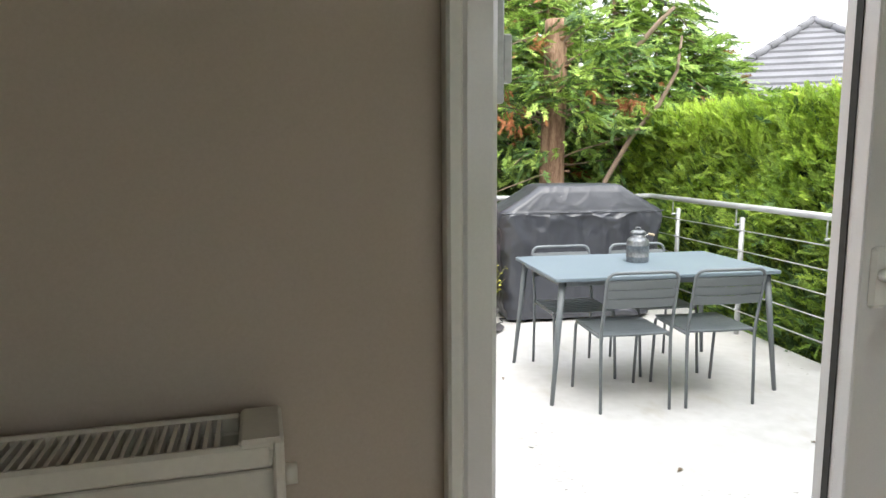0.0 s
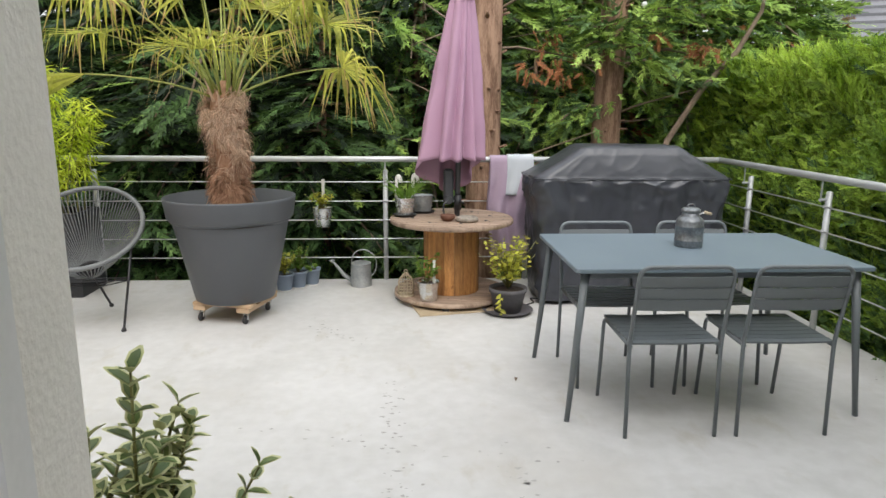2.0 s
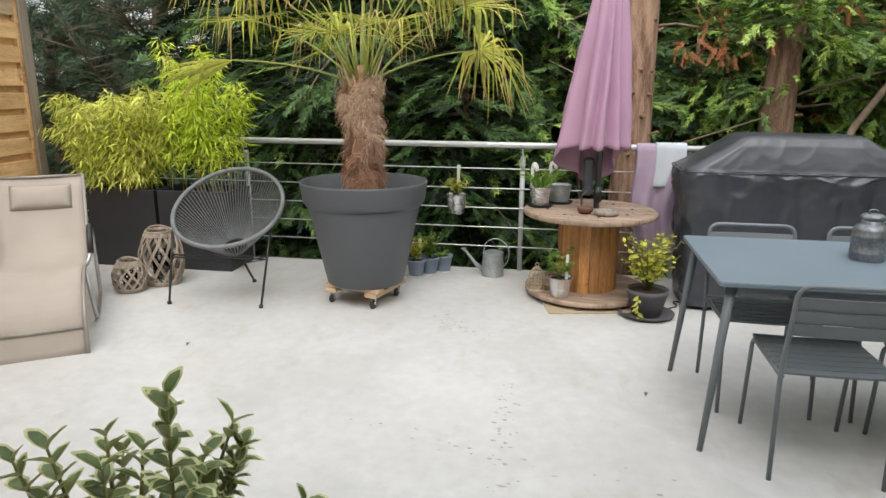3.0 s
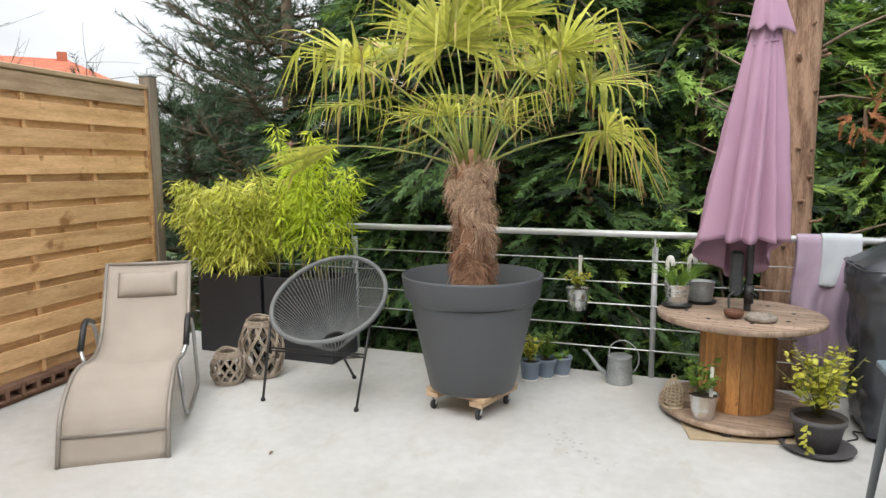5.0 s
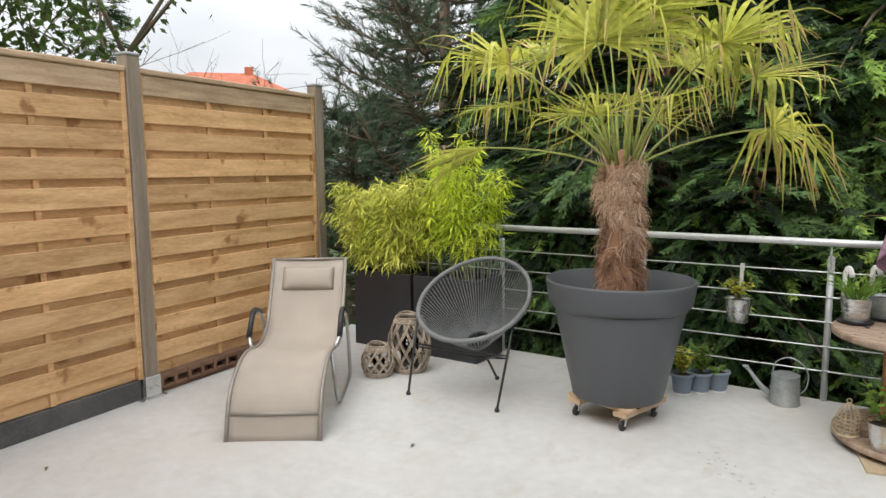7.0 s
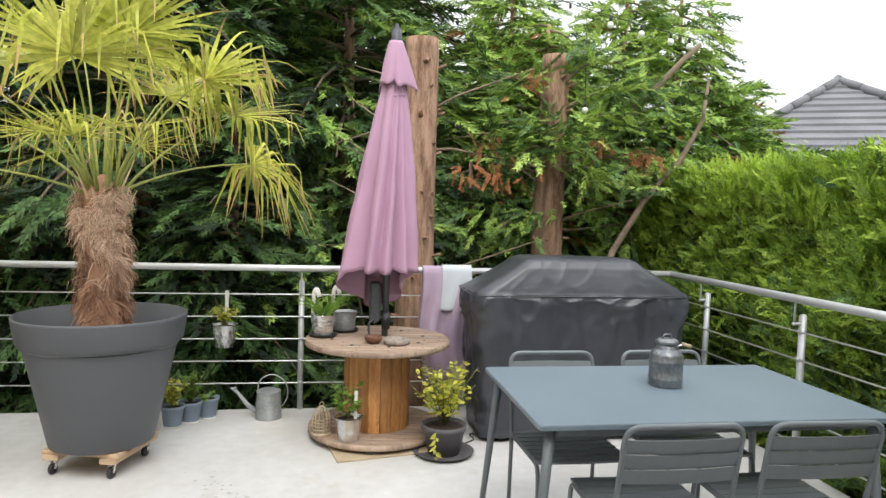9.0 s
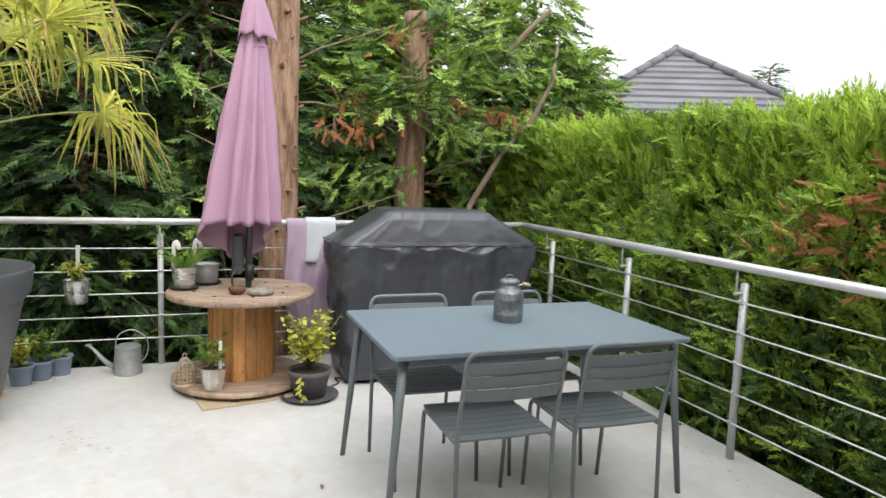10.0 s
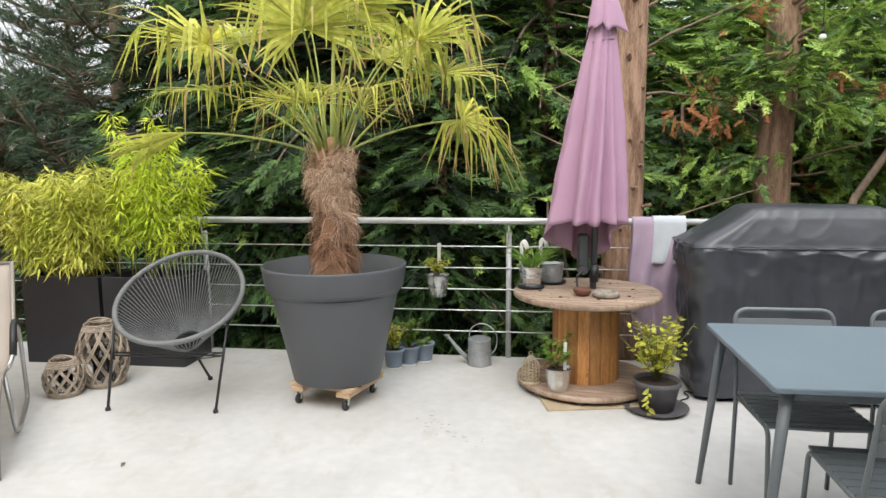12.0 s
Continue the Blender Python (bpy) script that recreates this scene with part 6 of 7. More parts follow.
# ---- palm ----
def fan_palm():
    p = thing("palm_tree", (DX, DY, 0.69), 0, "fan palm with shaggy brown fibre trunk and yellow-green leaves", "palm")
    rp = random.Random(17)
    prof = [(0.135, 0.0), (0.130, 0.07), (0.098, 0.15), (0.086, 0.27), (0.090, 0.34), (0.102, 0.42), (0.108, 0.50), (0.122, 0.58), (0.134, 0.68), (0.122, 0.78), (0.08, 0.86), (0.02, 0.92)]
    at_z = lambda z: next(a[0] + (b[0] - a[0]) * (z - a[1]) / (b[1] - a[1]) for a, b in zip(prof, prof[1:]) if a[1] <= z <= b[1])
    part("trunk", Mesh().lathe([(r * 0.80, z) for r, z in prof], 28, wob=0.06), "fibre_old", p)
    hair = Mesh()
    for _ in range(170):                    # matted tufts, each combed its own way
        z, a = rp.uniform(0.06, 0.86), rp.uniform(0, 6.283)
        comb, lift, long = rp.uniform(-1.3, 1.3), rp.uniform(0.2, 1.0), rp.uniform(0.07, 0.16)
        for _ in range(34):
            zz = min(0.91, max(0.01, z + rp.gauss(0, 0.018)))
            aa = a + rp.gauss(0, 0.16)
            tw = comb + rp.gauss(0, 0.5)
            d = Vector((math.cos(aa), math.sin(aa), 0))
            e = Vector((-math.sin(aa), math.cos(aa), 0)) * math.sin(tw)
            ln = long * rp.uniform(0.5, 1.2)
            r0 = at_z(zz) * 0.82
            s0 = d * r0 + Vector((0, 0, zz))
            out = 0.014 + 0.034 * lift * rp.random()
            q1 = s0 + d * out + e * ln * 0.45 + Vector((0, 0, ln * (0.22 * lift - 0.1)))
            q2 = s0 + d * out * rp.uniform(0.8, 1.5) + e * ln * 0.8 + Vector((0, 0, -ln * 0.30 * abs(math.cos(tw)) - 0.01))
            q3 = s0 + d * out * rp.uniform(0.5, 1.5) + e * ln * 0.95 + Vector((0, 0, -ln * (0.3 + 0.5 * abs(math.cos(tw)))))
            hair.strip([s0, q1, q2, q3], [0.0035, 0.004, 0.0032, 0.0008], d, slot=1 if zz + rp.gauss(0, 0.09) < 0.40 else 0)
    tagged(part("fibre", hair, ["fibre", "fibre_old"], p, "shaggy matted brown fibres"), kind="stuff")
    for _ in range(26):
        z, a = rp.uniform(0.55, 0.86), rp.uniform(0, 6.283)
        d = Vector((math.cos(a), math.sin(a), 0))
        part("leaf_base", Mesh().strip([d * 0.10 + Vector((0, 0, z)), d * 0.14 + Vector((0, 0, z + 0.08)), d * rp.uniform(0.15, 0.21) + Vector((0, 0, z + rp.uniform(0.12, 0.2)))], [0.03, 0.018, 0.008], d, 0.3), "fibre", p)

    across, near = Vector((0.951, 0.312, 0)), Vector((0.312, -0.951, 0))

    def fan(r, u, f, radius, droop, dry, roll=0.0, spread=124, segs=38, thin=1.0, base=0.82, sag=0.0, early=False):
        """One leaf: an arching stalk to a hub (r across, u up, f to the house) and folded segments, joined near the hub, whose loose ends hang."""
        flat = across * r + near * f
        start = flat.normalized() * 0.06 + Vector((0, 0, base + rp.uniform(-0.05, 0.03)))
        hub = flat + Vector((0, 0, base + u))
        ctrl = start + flat * 0.38 + Vector((0, 0, u * 0.62 + 0.06))
        line = [start * (1 - q) ** 2 + ctrl * 2 * q * (1 - q) + hub * q * q for q in (0, 0.2, 0.4, 0.6, 0.8, 1.0)]
        tip = ((hub - ctrl).normalized() - Vector((0, 0, sag))).normalized()
        leaf = part("leaf_stalk", Mesh().tube(line, [0.011, 0.0085, 0.007, 0.006, 0.0055, 0.005], 6), "petiole", p)
        side = Matrix.Rotation(roll, 3, tip) @ tip.cross(Vector((0, 0, 1))).normalized()
        up = side.cross(tip).normalized()
        blade = Mesh()
        down = Vector((0, 0, -1))
        for i in range(segs):
            w = i / (segs - 1) * 2 - 1
            a = w * radians(spread) + rp.uniform(-0.02, 0.02)
            dirn = (tip * math.cos(a) + side * math.sin(a) + up * (0.20 - 0.12 * abs(w) + rp.uniform(-0.05, 0.05))).normalized()
            ln = radius * (1 - 0.20 * abs(w) ** 2) * rp.uniform(0.82, 1.16)
            snap = early or rp.random() < 0.78 * droop
            at, fall = (rp.uniform(0.22, 0.55), rp.uniform(0.5, 0.92)) if early else (rp.uniform(0.38, 0.74), rp.uniform(0.75, 1.0)) if snap else (rp.uniform(0.55, 0.9), rp.uniform(0.1, 0.6) * droop)
            drift = Vector((dirn.x, dirn.y, 0)) * rp.uniform(0.0, 0.35) + Vector((rp.uniform(-0.16, 0.16), rp.uniform(-0.16, 0.16), 0))
            pts, q = [hub.copy()], hub.copy()
            for k in range(1, 11):
                v = k / 10
                g = min(1.0, max(0.0, (v - at) / (0.10 if snap else 0.3))) * fall + 0.10 * droop * v
                q = q + (dirn * (1 - min(0.92, g)) + (down + drift) * min(0.92, g)).normalized() * ln / 10
                pts.append(q.copy())
            wd = [x * thin * radius / 0.5 for x in (0.002, 0.0095, 0.0175, 0.0225, 0.0215, 0.0185, 0.0155, 0.0125, 0.0095, 0.006, 0.001)]
            old = rp.random() < dry
            cut = rp.choice((3, 7, 8)) if old else (rp.choice((8, 9)) if rp.random() < 0.45 else 10)
            blade.strip(pts[:cut + 1], wd[:cut + 1], up, 0.30)
            if cut < 10:
                blade.strip(pts[cut:], wd[cut:], up, 0.30, slot=1)
        part("leaf_blade", blade, ["palm", "palm_dry"], leaf)

    fan(-0.14, 0.66, 0.34, 0.56, 0.60, 0.06, 0.1, 130, sag=0.25)          # broad leaves towards the house
    fan(-0.66, 0.60, 0.12, 0.62, 0.85, 0.10, 0.15, sag=0.3)
    fan(0.20, 0.92, -0.08, 0.58, 0.35, 0.04, -0.2)
    fan(0.50, 0.64, 0.18, 0.60, 0.90, 0.22, -0.25, sag=0.35)
    fan(-0.46, 1.00, -0.16, 0.58, 0.45, 0.05, 0.2, sag=0.1)
    fan(0.02, 1.12, 0.05, 0.55, 0.25, 0.02, 0.1, 110)
    fan(0.12, 0.80, 0.30, 0.52, 0.70, 0.05, -0.3, 120, sag=0.4)
    for r, u, f, roll in ((0.05, 0.95, -0.48, 0.2), (-0.52, 0.72, -0.50, -0.3), (0.56, 0.78, -0.46, 0.2), (0.74, 0.52, -0.30, 0.3), (-0.72, 0.40, -0.36, -0.2), (0.02, 0.44, -0.68, 0.1), (-0.1, 0.78, -0.3, 0.0), (0.34, 0.60, -0.30, 0.2)):
        fan(r, u, f, rp.uniform(0.52, 0.62), rp.uniform(0.8, 1.0), 0.15, roll, sag=0.3)
    fan(0.78, 0.20, 0.06, 0.56, 1.0, 0.55, -0.5, 122, 38, 0.72, sag=0.6, early=True)     # older leaves that hang low
    fan(-0.80, 0.12, 0.10, 0.50, 0.45, 0.12, 1.25, 15, 11, 0.9, sag=0.35)
    fan(-0.13, 0.27, 0.34, 0.36, 0.60, 0.25, 0.0, 105, 26)
    fan(-0.28, 0.30, 0.12, 0.42, 1.0, 0.65, 0.3, 100, 18, 0.7, sag=0.5)
    fan(0.22, 0.36, 0.20, 0.46, 1.0, 0.45, 0.2, 110, 22, 0.7, sag=0.5)
    for r, u, f in ((-0.20, 0.20, 0.20), (0.05, 0.34, 0.30), (0.18, 0.26, 0.10)):     # withered leaves round the crown
        fan(r, u, f, 0.40, 1.0, 0.85, rp.uniform(-0.4, 0.4), 95, 15, 0.55, sag=0.5, early=rp.random() < 0.5)
    return p


fan_palm()


# ---- bamboo ----
def bamboo(at, height, width, canes, leaves, label, seed, bushy, mat="bamboo"):
    b = thing("bamboo", at, 0, label, "bamboo", "bamboo in planters")
    r = np.random.default_rng(seed)
    P, W = [], []
    for i in range(canes):
        x, y = r.uniform(-0.24, 0.24), r.uniform(-0.12, 0.12)
        h = height * r.uniform(0.55, 1.0)
        lx, ly = r.uniform(-1, 1) * width, r.uniform(-1, 1) * width * 0.6
        f = lambda s: np.array((x + lx * s ** 1.6, y + ly * s ** 1.6, h * s * (1 - (0.16 if bushy else 0.04) * s)))
        part("cane", Mesh().tube([f(k / 6) for k in range(7)], [0.006 * (1 - 0.8 * k / 6) for k in range(7)], 5), "cane", b)
        m = leaves // canes
        s = (0.18 if bushy else 0.30) + (0.82 if bushy else 0.70) * r.random(m) ** 0.8
        base = np.array([f(q) for q in s])
        out = unit(r, m) * np.array((1, 1, 0.5))
        base = base + out * (0.13 if bushy else 0.10) * r.random((m, 1)) * (1.35 - s[:, None] * 0.75)
        P.append(base)
        W.append(out + np.array((0, 0, -0.45)) + 0.25 * r.normal(size=(m, 3)))
    P, W = np.concatenate(P), np.concatenate(W)
    tpl = (np.array([(0, 0, 0), (0.35, -0.065, 0.03), (1, 0, -0.22), (0.35, 0.065, 0.03)]), np.array([(0, 1, 2, 3)]))
    foliage("leafage", mat, frames_for(P, W, np.array((0, 0, 1.0)) + 0.6 * r.normal(size=P.shape), r.uniform(0.065, 0.125, len(P))), b, "narrow yellow-green leaves", tpl)
    return b


bamboo((-2.44, 6.26, 0.59), 1.02, 0.40, 44, 10500, "bushy yellow-green bamboo in a black planter", 81, True)
bamboo((-1.73, 6.28, 0.59), 1.34, 0.17, 16, 3600, "taller bright green bamboo in a black planter", 82, False, "bamboo_fresh")
bamboo((-2.12, 6.36, 0.59), 1.06, 0.16, 6, 520, "thin tall bamboo shoots in a black planter", 83, False)


# ---- variegated shrub near the door ----
def leafy_shoot(mesh, p0, d, ln, rr, size, slotcream=True, step=0.028):
    pts = [p0 + d * ln * s + Vector((0, 0, 0.05 * ln * s)) for s in (0, 0.35, 0.7, 1)]
    mesh.tube(pts, [0.005, 0.0042, 0.0035, 0.0025], 5, slot=2)
    num = int(ln / step)
    for i in range(num):
        s = 0.1 + 0.9 * i / max(1, num - 1)
        q = p0 + d * ln * s + Vector((0, 0, 0.05 * ln * s))
        for k in range(2):
            a = i * 1.57 + k * 3.14 + rr.uniform(-0.3, 0.3)
            ax = d.cross(Vector((math.sin(a) + 0.01, math.cos(a), 0.3))).normalized()
            out = (ax + d * (0.22 + 0.6 * s * s) + Vector((rr.uniform(-0.3, 0.3), rr.uniform(-0.3, 0.3), rr.uniform(-0.25, 0.1)))).normalized()
            L = size * rr.uniform(0.75, 1.1) * (1.0 - 0.25 * s)
            up = out.cross(ax.cross(d)).normalized()
            n = (d - out * d.dot(out)).normalized()
            line = [q, q + out * L * 0.3 + n * 0.05 * L, q + out * L * 0.68 + n * 0.04 * L, q + out * L]
            mesh.strip(line, [0.008, L * 0.54, L * 0.52, 0.006], n, 0.35, slot=1)
            line2 = [v + n * 0.0015 for v in (q + out * L * 0.03, q + out * L * 0.3 + n * 0.05 * L, q + out * L * 0.62 + n * 0.04 * L, q + out * L * 0.86)]
            mesh.strip(line2, [0.004, L * 0.38, L * 0.34, 0.003], n, 0.35, slot=0)


def variegated_shrub(at, label):
    s = thing("shrub", at, 0, label, "shrub")
    rr = random.Random(91)
    part("pot", Mesh().lathe([(0.0, 0.0), (0.15, 0.0), (0.155, 0.006), (0.20, 0.34), (0.212, 0.345), (0.212, 0.39), (0.20, 0.39), (0.19, 0.35), (0.0, 0.35)], 32), "pot", s, "anthracite plastic pot")
    for i in range(58):
        m = Mesh()
        a = rr.uniform(0, 6.283)
        rad = rr.uniform(0.0, 0.15)
        lean = rr.uniform(0.05, 0.55)
        p0 = Vector((math.cos(a) * rad, math.sin(a) * rad, 0.35 + rr.uniform(0.05, 0.35)))
        d = Vector((math.cos(a) * lean, math.sin(a) * lean, 1)).normalized()
        leafy_shoot(m, p0, d, rr.uniform(0.14, 0.24), rr, 0.068, step=0.025)
        part("shoot", m, ["euonymus", "cream", "cane"], s)
    m = Mesh()
    leafy_shoot(m, Vector((0.11, -0.02, 0.42)), Vector((0.04, 0.0, 1)).normalized(), 0.56, rr, 0.070, step=0.025)
    part("shoot", m, ["euonymus", "cream", "cane"], s)
    for dx, dy, l in ((0.28, 0.05, 0.42), (0.2, -0.12, 0.36), (-0.12, 0.15, 0.38), (0.36, -0.05, 0.40), (0.14, 0.1, 0.44)):
        m = Mesh()
        leafy_shoot(m, Vector((dx * 0.4, dy * 0.4, 0.40)), Vector((dx * 1.2, dy * 1.2, 0.6)).normalized(), l, rr, 0.062)
        part("shoot", m, ["euonymus", "cream", "cane"], s)
    return s


variegated_shrub((0.44, 2.14, 0.0), "variegated evergreen shrub with cream-edged leaves in a pot")


# ---- sago palm by the side railing ----
def sago(at):
    s = thing("sago_palm", at, 0, "green sago palm with feathered fronds in a pot", "palm")
    rr = random.Random(95)
    part("pot", Mesh().lathe([(0.0, 0.0), (0.13, 0.0), (0.16, 0.15), (0.172, 0.155), (0.172, 0.18), (0.16, 0.18), (0.15, 0.15), (0.0, 0.15)], 28), "grey_pot", s)
    part("trunk", Mesh().lathe([(0.09, 0.15), (0.10, 0.20), (0.07, 0.26), (0.0, 0.28)], 18, wob=0.1), "fibre", s)
    for i in range(22):
        a, el = i * 2.4, radians(rr.uniform(12, 70))
        ln = rr.uniform(0.42, 0.58)
        d = Vector((math.cos(a) * math.cos(el), math.sin(a) * math.cos(el), math.sin(el)))
        f = lambda u: Vector((0, 0, 0.25)) + d * ln * u + Vector((0, 0, -0.32 * ln * u * u))
        m = Mesh()
        m.tube([f(k / 5) for k in range(6)], [0.006, 0.005, 0.005, 0.004, 0.003, 0.002], 5)
        for k in range(34):
            u = 0.18 + 0.8 * k / 33
            t = (f(u + 0.02) - f(u)).normalized()
            sd = t.cross(Vector((0, 0, 1))).normalized()
            for sg in (-1, 1):
                w = (sd * sg + t * 0.7 + Vector((0, 0, 0.15))).normalized()
                l2 = 0.115 * math.sin(math.pi * min(1, 0.25 + u * 0.72)) + 0.02
                m.strip([f(u), f(u) + w * l2 * 0.5, f(u) + w * l2 + Vector((0, 0, -0.012))], [0.005, 0.0065, 0.001], Vector((0, 0, 1)))
        part("frond", m, "sago", s)
    return s


sago((3.475, 2.665, -0.0))


# ---- small pots ----
def herb(mesh_seed, num, h, w, leaf, mat):
    rr = random.Random(mesh_seed)
    m = Mesh()
    for i in range(num):
        a, lean = rr.uniform(0, 6.283), rr.uniform(0.0, w)
        hh = h * rr.uniform(0.45, 1.0)
        d = Vector((math.cos(a) * lean, math.sin(a) * lean, hh))
        m.tube([Vector((0, 0, 0)), d * 0.5 + Vector((0, 0, hh * 0.1)), d], [0.0028, 0.0022, 0.0014], 4, slot=1)
        for k in range(9):
            q = d * rr.uniform(0.35, 1.0)
            v = Vector((rr.uniform(-1, 1), rr.uniform(-1, 1), rr.uniform(-0.3, 0.5))).normalized()
            L = leaf * rr.uniform(0.6, 1.1)
            nn = Vector((rr.uniform(-0.5, 0.5), rr.uniform(-0.5, 0.5), 1))
            m.strip([q, q + v * L * 0.4, q + v * L * 0.8, q + v * L], [L * 0.2, L * 0.8, L * 0.7, L * 0.1], nn, 0.25)
    return m, [mat, "cane"]


pt = thing("potted_geranium", (1.76, 5.645, 0), 0, "yellow-green leafy plant in a dark grey pot on a saucer", "potted plant")
part("saucer", Mesh().lathe([(0.0, 0.0), (0.15, 0.0), (0.178, 0.022), (0.184, 0.026), (0.172, 0.022), (0.145, 0.008), (0.0, 0.008)], 36), "grey_pot", pt)
part("pot", Mesh().lathe([(0.0, 0.009), (0.095, 0.009), (0.128, 0.155), (0.136, 0.158), (0.137, 0.185), (0.128, 0.187), (0.12, 0.16), (0.0, 0.16)], 36), "grey_pot", pt)
part("soil", Mesh().lathe([(0.122, 0.165), (0.0, 0.175)], 20), "soil", pt)
hm, ht = herb(101, 44, 0.40, 0.24, 0.040, "herb")
part("foliage", hm, ht, pt, at=pose(0, 0, 0.17))
tr = Mesh()
tq = random.Random(8)
for k in range(11):
    z, dx = 0.17 - k * 0.014, tq.uniform(-0.022, 0.022)
    tr.strip([(-0.07, -0.130, z), (-0.07 + dx, -0.142, z - 0.006), (-0.07 + 2 * dx, -0.146, z - tq.uniform(0.01, 0.025))], [0.005, tq.uniform(0.014, 0.026), 0.003], (tq.uniform(-0.4, 0.4), -1, 0.4), 0.2)
part("trailing_stem", tr, "herb", pt, "stem trailing down the pot")

wp = thing("potted_herb", (1.19, 5.73, 0.068), 0, "green herb in a white-grey tin pot on the spool base", "potted plant")
part("pot", Mesh().lathe([(0.0, 0.0), (0.058, 0.0), (0.061, 0.004), (0.068, 0.05), (0.07, 0.054), (0.07, 0.07), (0.072, 0.074), (0.083, 0.142), (0.087, 0.145), (0.08, 0.142), (0.075, 0.12), (0.0, 0.12)], 32), "zinc", wp)
part("soil", Mesh().lathe([(0.077, 0.125), (0.0, 0.132)], 18), "soil", wp)
hm, ht = herb(102, 12, 0.24, 0.13, 0.036, "green")
part("foliage", hm, ht, wp, at=pose(-0.01, 0, 0.125))
part("stake", Mesh().box(0.03, 0.05, -0.004, 0.004, 0.12, 0.30, 0.001), "white_metal", wp, "white plant label stake")

cage = thing("bird_cage", (1.025, 5.86, 0.068), 0, "small pale wicker bird cage ornament on the spool base", "ornament")
for k in range(14):
    a = k * 6.283 / 14
    part("bar", Mesh().tube([(0.055 * math.cos(a), 0.055 * math.sin(a), 0.012), (0.056 * math.cos(a), 0.056 * math.sin(a), 0.10), (0.045 * math.cos(a), 0.045 * math.sin(a), 0.135), (0.018 * math.cos(a), 0.018 * math.sin(a), 0.168), (0, 0, 0.175)], 0.0028, 5), "wicker_pale", cage)
for z, r in ((0.012, 0.057), (0.035, 0.057), (0.058, 0.057), (0.08, 0.057), (0.102, 0.057)):
    part("hoop", Mesh().tube([(r * math.cos(t), r * math.sin(t), z) for t in [k * 6.283 / 22 for k in range(22)]], 0.0032, 5, closed=True), "wicker_pale", cage)
part("base", Mesh().lathe([(0.0, 0.0), (0.06, 0.0), (0.062, 0.006), (0.06, 0.012), (0.0, 0.012)], 22), "wicker_pale", cage)
part("loop", Mesh().tube([(0.012 * math.cos(t), 0, 0.187 + 0.012 * math.sin(t)) for t in [k * 6.283 / 14 for k in range(14)]], 0.0025, 5, closed=True), "wicker_pale", cage)

for k, (bx, by, top) in enumerate(((0.055, 6.27, 0.17), (0.15, 6.36, 0.18), (0.245, 6.45, 0.05))):
    q = thing("small_pot", (bx, by, 0), 0, "small blue-grey pot with herbs beside the tub" if k < 2 else "small blue-grey pot with little growth", "potted plant", "three blue-grey pots")
    part("pot", Mesh().lathe([(0.0, 0.0), (0.053, 0.0), (0.055, 0.004), (0.056, 0.012), (0.071, 0.122), (0.078, 0.125), (0.078, 0.142), (0.071, 0.142), (0.066, 0.115), (0.0, 0.115)], 28), ["blue_pot"], q)
    part("foot_rim", Mesh().lathe([(0.0, -0.0), (0.058, 0.0), (0.059, 0.012), (0.054, 0.012)], 24), "white_metal", q, "white worn foot rim")
    part("soil", Mesh().lathe([(0.068, 0.12), (0.0, 0.128)], 18), "soil", q)
    hm, ht = herb(110 + k, 30 if k < 2 else 7, top * 1.25, 0.11, 0.028, "herb" if k == 0 else "green")
    part("foliage", hm, ht, q, at=pose(0, 0, 0.12))

# watering can
wc = thing("watering_can", (0.655, 6.42, 0), 0, "dull zinc watering can with long spout on the floor", "watering can")
part("body", Mesh().lathe([(0.0, 0.0), (0.088, 0.0), (0.09, 0.004), (0.087, 0.012), (0.084, 0.12), (0.082, 0.185), (0.084, 0.19), (0.078, 0.188), (0.06, 0.2), (0.0, 0.2)], 30), "old_zinc", wc)
part("spout", Mesh().tube([(-0.07, 0, 0.035), (-0.14, 0, 0.09), (-0.215, 0, 0.185), (-0.235, 0, 0.20)], [0.022, 0.016, 0.010, 0.012], 10).lathe([(0.0, 0.0), (0.012, 0.0), (0.024, 0.012), (0.024, 0.015), (0.0, 0.015)], 14, (-0.237, 0, 0.198)), "old_zinc", wc)
part("handle", Mesh().tube(bend([(-0.075, 0, 0.17), (-0.07, 0, 0.27), (0.03, 0, 0.315), (0.13, 0, 0.24), (0.125, 0, 0.12), (0.078, 0, 0.07)], 0.06, 6), 0.007, 8, flat=0.6), "old_zinc", wc)
part("band", Mesh().tube([(0.0865 * math.cos(t), 0.0865 * math.sin(t), 0.10) for t in [k * 6.283 / 30 for k in range(30)]], 0.003, 5, closed=True), "old_zinc", wc)

# pot hung on the railing cables
hp = thing("hanging_pot", (0.345, 6.485, 0.485), 0, "tin flower pot hung on the railing cables", "hanging pot")
part("body", Mesh().lathe([(0.0, 0.0), (0.064, 0.0), (0.070, 0.06), (0.074, 0.064), (0.072, 0.068), (0.082, 0.155), (0.087, 0.158), (0.082, 0.155), (0.075, 0.135), (0.0, 0.135)], 28), "zinc", hp)
part("soil", Mesh().lathe([(0.078, 0.138), (0.0, 0.146)], 18), "soil", hp)
part("hanger", Mesh().box(-0.012, 0.012, 0.081, 0.085, 0.10, 0.375, 0.001).box(-0.012, 0.012, 0.085, 0.113, 0.371, 0.375, 0.001).box(-0.012, 0.012, 0.109, 0.113, 0.33, 0.371, 0.001), "white_metal", hp, "flat white metal hanger")
hm, ht = herb(121, 15, 0.15, 0.14, 0.032, "herb")
part("foliage", hm, ht, hp, at=pose(0, 0.03, 0.142))

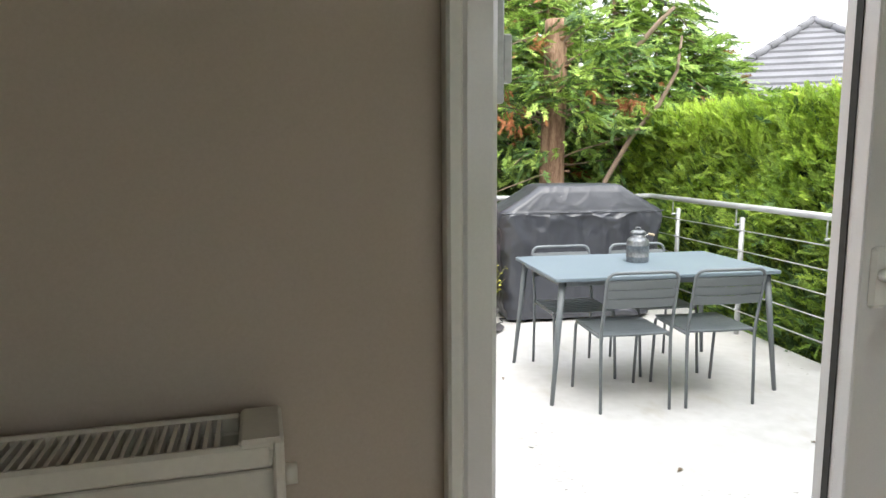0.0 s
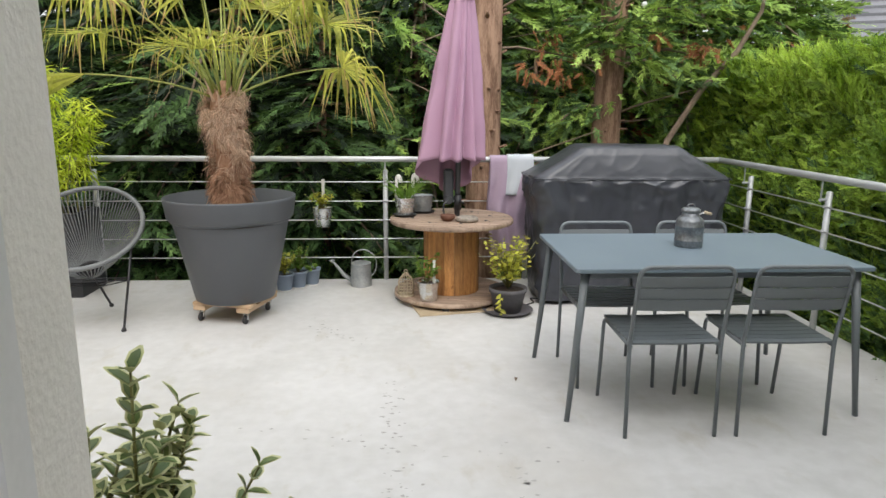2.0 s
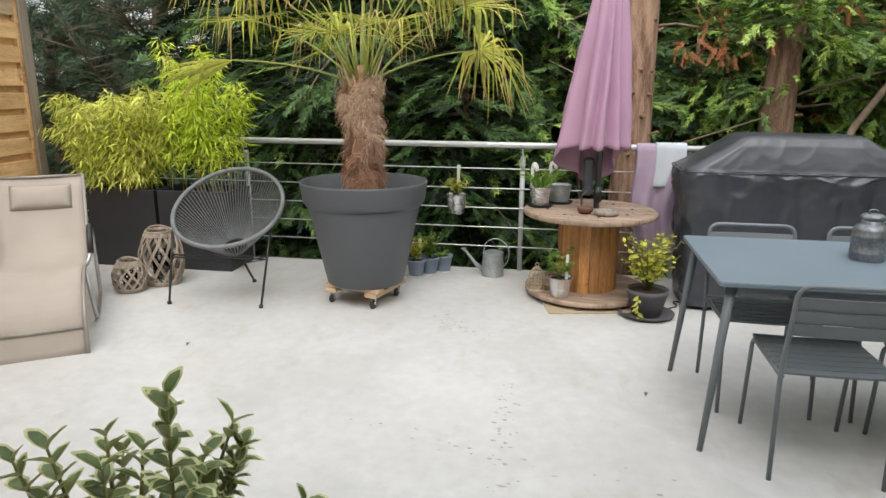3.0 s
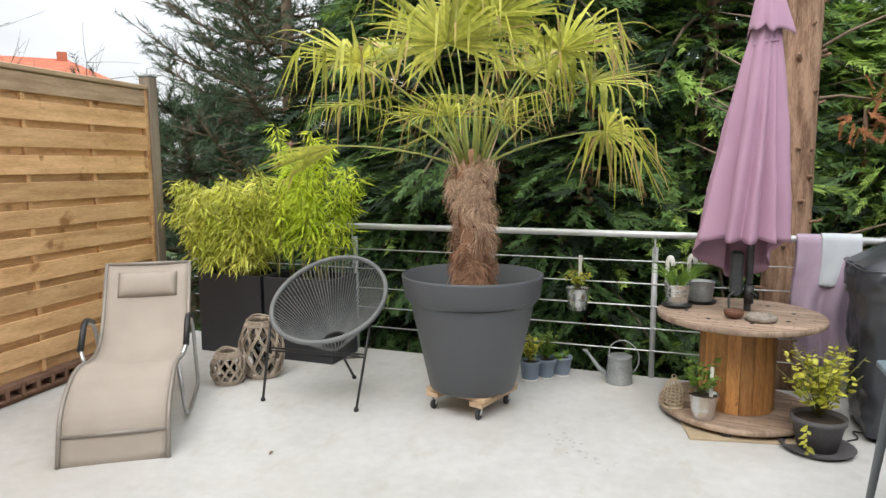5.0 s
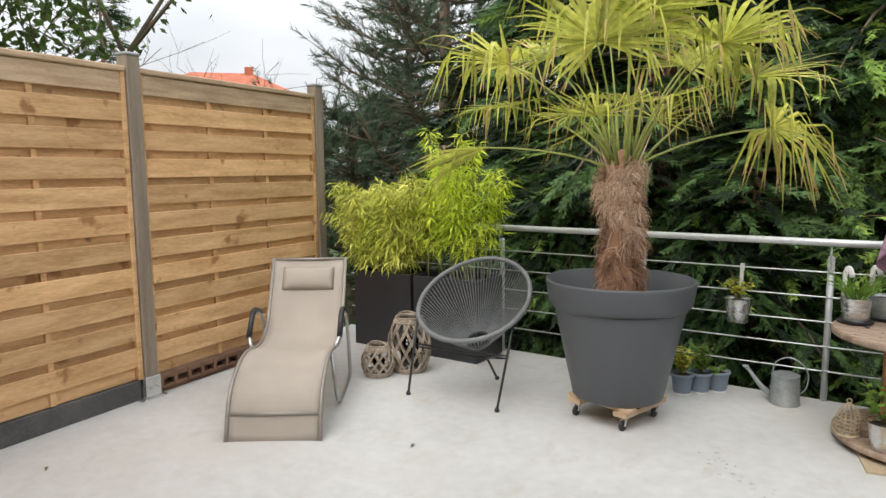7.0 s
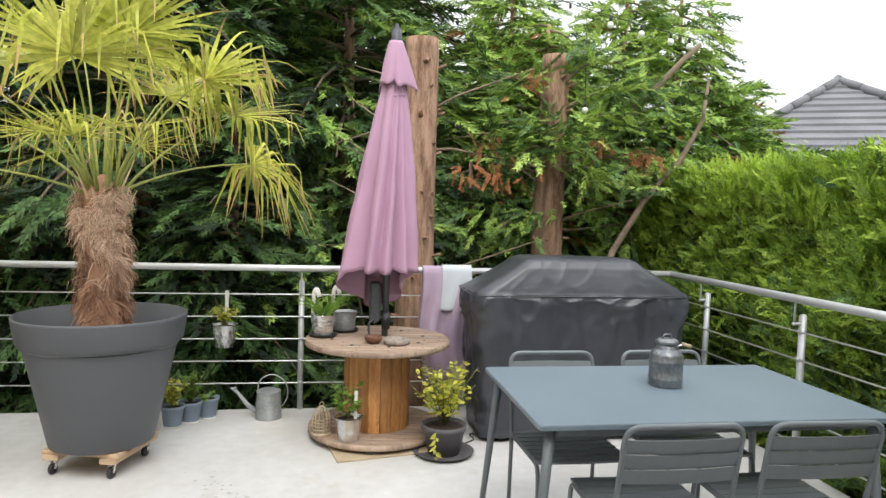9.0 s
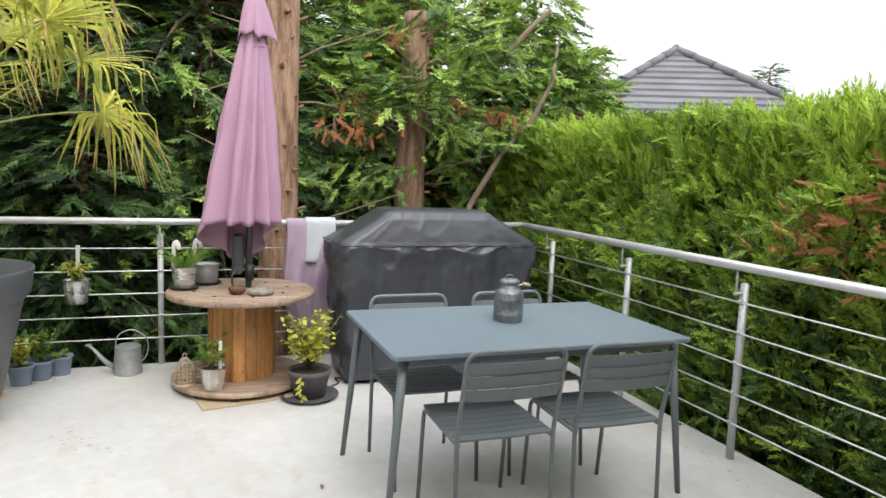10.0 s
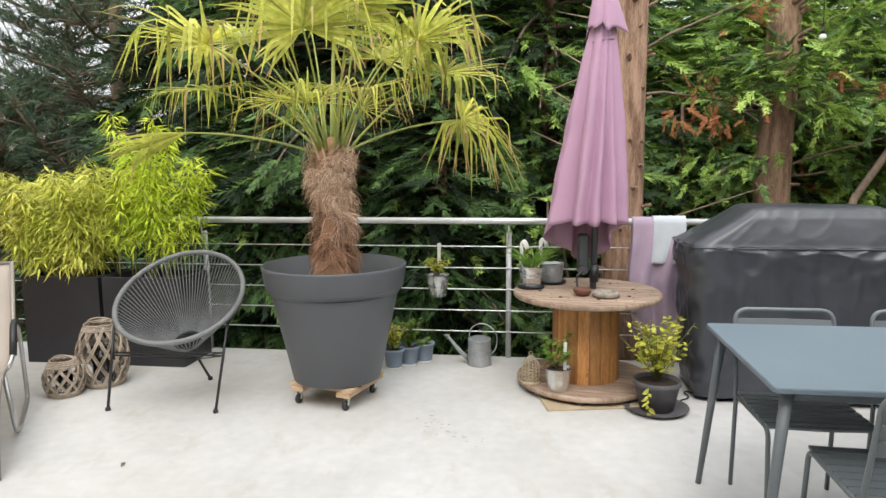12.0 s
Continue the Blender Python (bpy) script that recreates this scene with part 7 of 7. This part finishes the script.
# dark cable on the floor by the barbecue
whole("power_cable", Mesh().tube(bend([(1.93, 5.80, 0.006), (2.0, 5.86, 0.006), (1.97, 5.93, 0.02), (2.03, 5.96, 0.006), (2.1, 5.9, 0.006), (2.12, 6.0, 0.006)], 0.03), 0.0045, 6), "black_steel", "thin black cable lying by the barbecue", "cable")

# string lights across the trees
sl = thing("string_light", (2.2, 7.3, 0), 0, "string of white bulbs hung between the trees", "string lights")
wire = lambda s: Vector((0.55 + 1.40 * s, 0.06 - 0.26 * s, 3.36 - 0.38 * s - 0.08 * s * (1 - s)))
part("wire", Mesh().tube([wire(k / 14) for k in range(15)], 0.004, 5), "black_steel", sl)
part("drop_wire", Mesh().tube([wire(0.3), Vector((0.98, -0.04, 2.44))], 0.003, 5), "black_steel", sl)
for q in [wire(s) for s in (0.20, 0.443, 0.63, 0.807, 0.92)] + [Vector((0.98, -0.04, 2.44))]:
    sock = part("socket", Mesh().tube([q, q - Vector((0, 0, 0.05))], 0.013, 8), "black_steel", sl)
    part("bulb", Mesh().lathe([(0.0, -0.105), (0.018, -0.1), (0.028, -0.08), (0.024, -0.058), (0.012, -0.048)], 14, q), "bulb", sock)

# ---- neighbouring houses ----
def grey_roof_house():
    ax, ay, az = 10.2, 12.9, 4.05
    h = thing("neighbour_house", (ax, ay, -1.5), -27, "neighbouring house with a grey concrete tile hip roof", "house")
    H = az + 1.5
    w, dz = 4.9, 3.35
    part("wall", Mesh().box(-w + 0.4, w - 0.4, -w + 0.4, w - 0.4, 0, H - dz - 0.02), "facade", h)
    eave = H - dz
    rows = 24
    rf = part("roof", Mesh().add([(-w, -w, eave - 0.05), (w, -w, eave - 0.05), (w, w, eave - 0.05), (-w, w, eave - 0.05), (0, 0, H - 0.06)], [(0, 1, 4), (1, 2, 4), (2, 3, 4), (3, 0, 4), (3, 2, 1, 0)]), "roof_tile", h)
    for q in range(4):
        rot = pose(0, 0, 0, 0, 0, 90 * q)
        for i in range(rows):
            s0, s1 = i / rows, (i + 1) / rows
            y0, y1 = -w * (1 - s0), -w * (1 - s1)
            z0, z1 = eave + dz * s0, eave + dz * s1
            up = 0.05
            m = Mesh().add([(y0, y0, z0 - 0.01), (-y0, y0, z0 - 0.01), (-y0, y0, z0 + up), (y0, y0, z0 + up), (-y1, y1, z1 + 0.005), (y1, y1, z1 + 0.005)],
                           [(0, 1, 2, 3), (3, 2, 4, 5)])
            part("tile_course", m, "roof_tile", rf, at=rot)
    for sx, sy in ((-1, -1), (1, -1), (1, 1), (-1, 1)):
        for i in range(16):
            a, b = i / 16, (i + 1.12) / 16
            p = Vector((sx * w * (1 - a), sy * w * (1 - a), eave + dz * a + 0.05))
            q = Vector((sx * w * (1 - b), sy * w * (1 - b), eave + dz * b + 0.05))
            part("ridge_tile", Mesh().tube([p, q], [0.085, 0.075], 8), "roof_tile", rf)
    part("ridge_tile", Mesh().lathe([(0.14, H - 0.05), (0.09, H + 0.03), (0.0, H + 0.05)], 10), "roof_tile", rf)
    return h


grey_roof_house()


def red_roof_house(at, turn, w, d, hw, hr, label):
    h = thing("far_house", at, turn, label, "house")
    part("wall", Mesh().box(-w, w, -d, d, 0, hw), "facade", h)
    part("roof", Mesh().add([(-w - 0.5, -d - 0.5, hw), (w + 0.5, -d - 0.5, hw), (w + 0.5, d + 0.5, hw), (-w - 0.5, d + 0.5, hw), (-w * 0.4, 0, hw + hr), (w * 0.4, 0, hw + hr)],
                            [(0, 1, 5, 4), (1, 2, 5), (2, 3, 4, 5), (3, 0, 4), (3, 2, 1, 0)]), "red_tile", h)
    part("chimney", Mesh().box(w * 0.3, w * 0.3 + 0.7, -0.4, 0.4, hw + hr * 0.5, hw + hr + 0.5, 0.03), "red_tile", h)
    for x in (-w * 0.5, w * 0.4):
        win = part("window", Mesh().box(x - 0.5, x + 0.5, -d - 0.02, -d + 0.05, hw - 1.7, hw - 0.5), "white_metal", h)
        part("pane", Mesh().box(x - 0.42, x + 0.42, -d - 0.03, -d - 0.021, hw - 1.62, hw - 0.58), "glass", win)
    return h


red_roof_house((-46.3, 39.0, -1.5), 48, 6.2, 4.6, 8.8, 2.5, "distant pale house with a red tile roof")
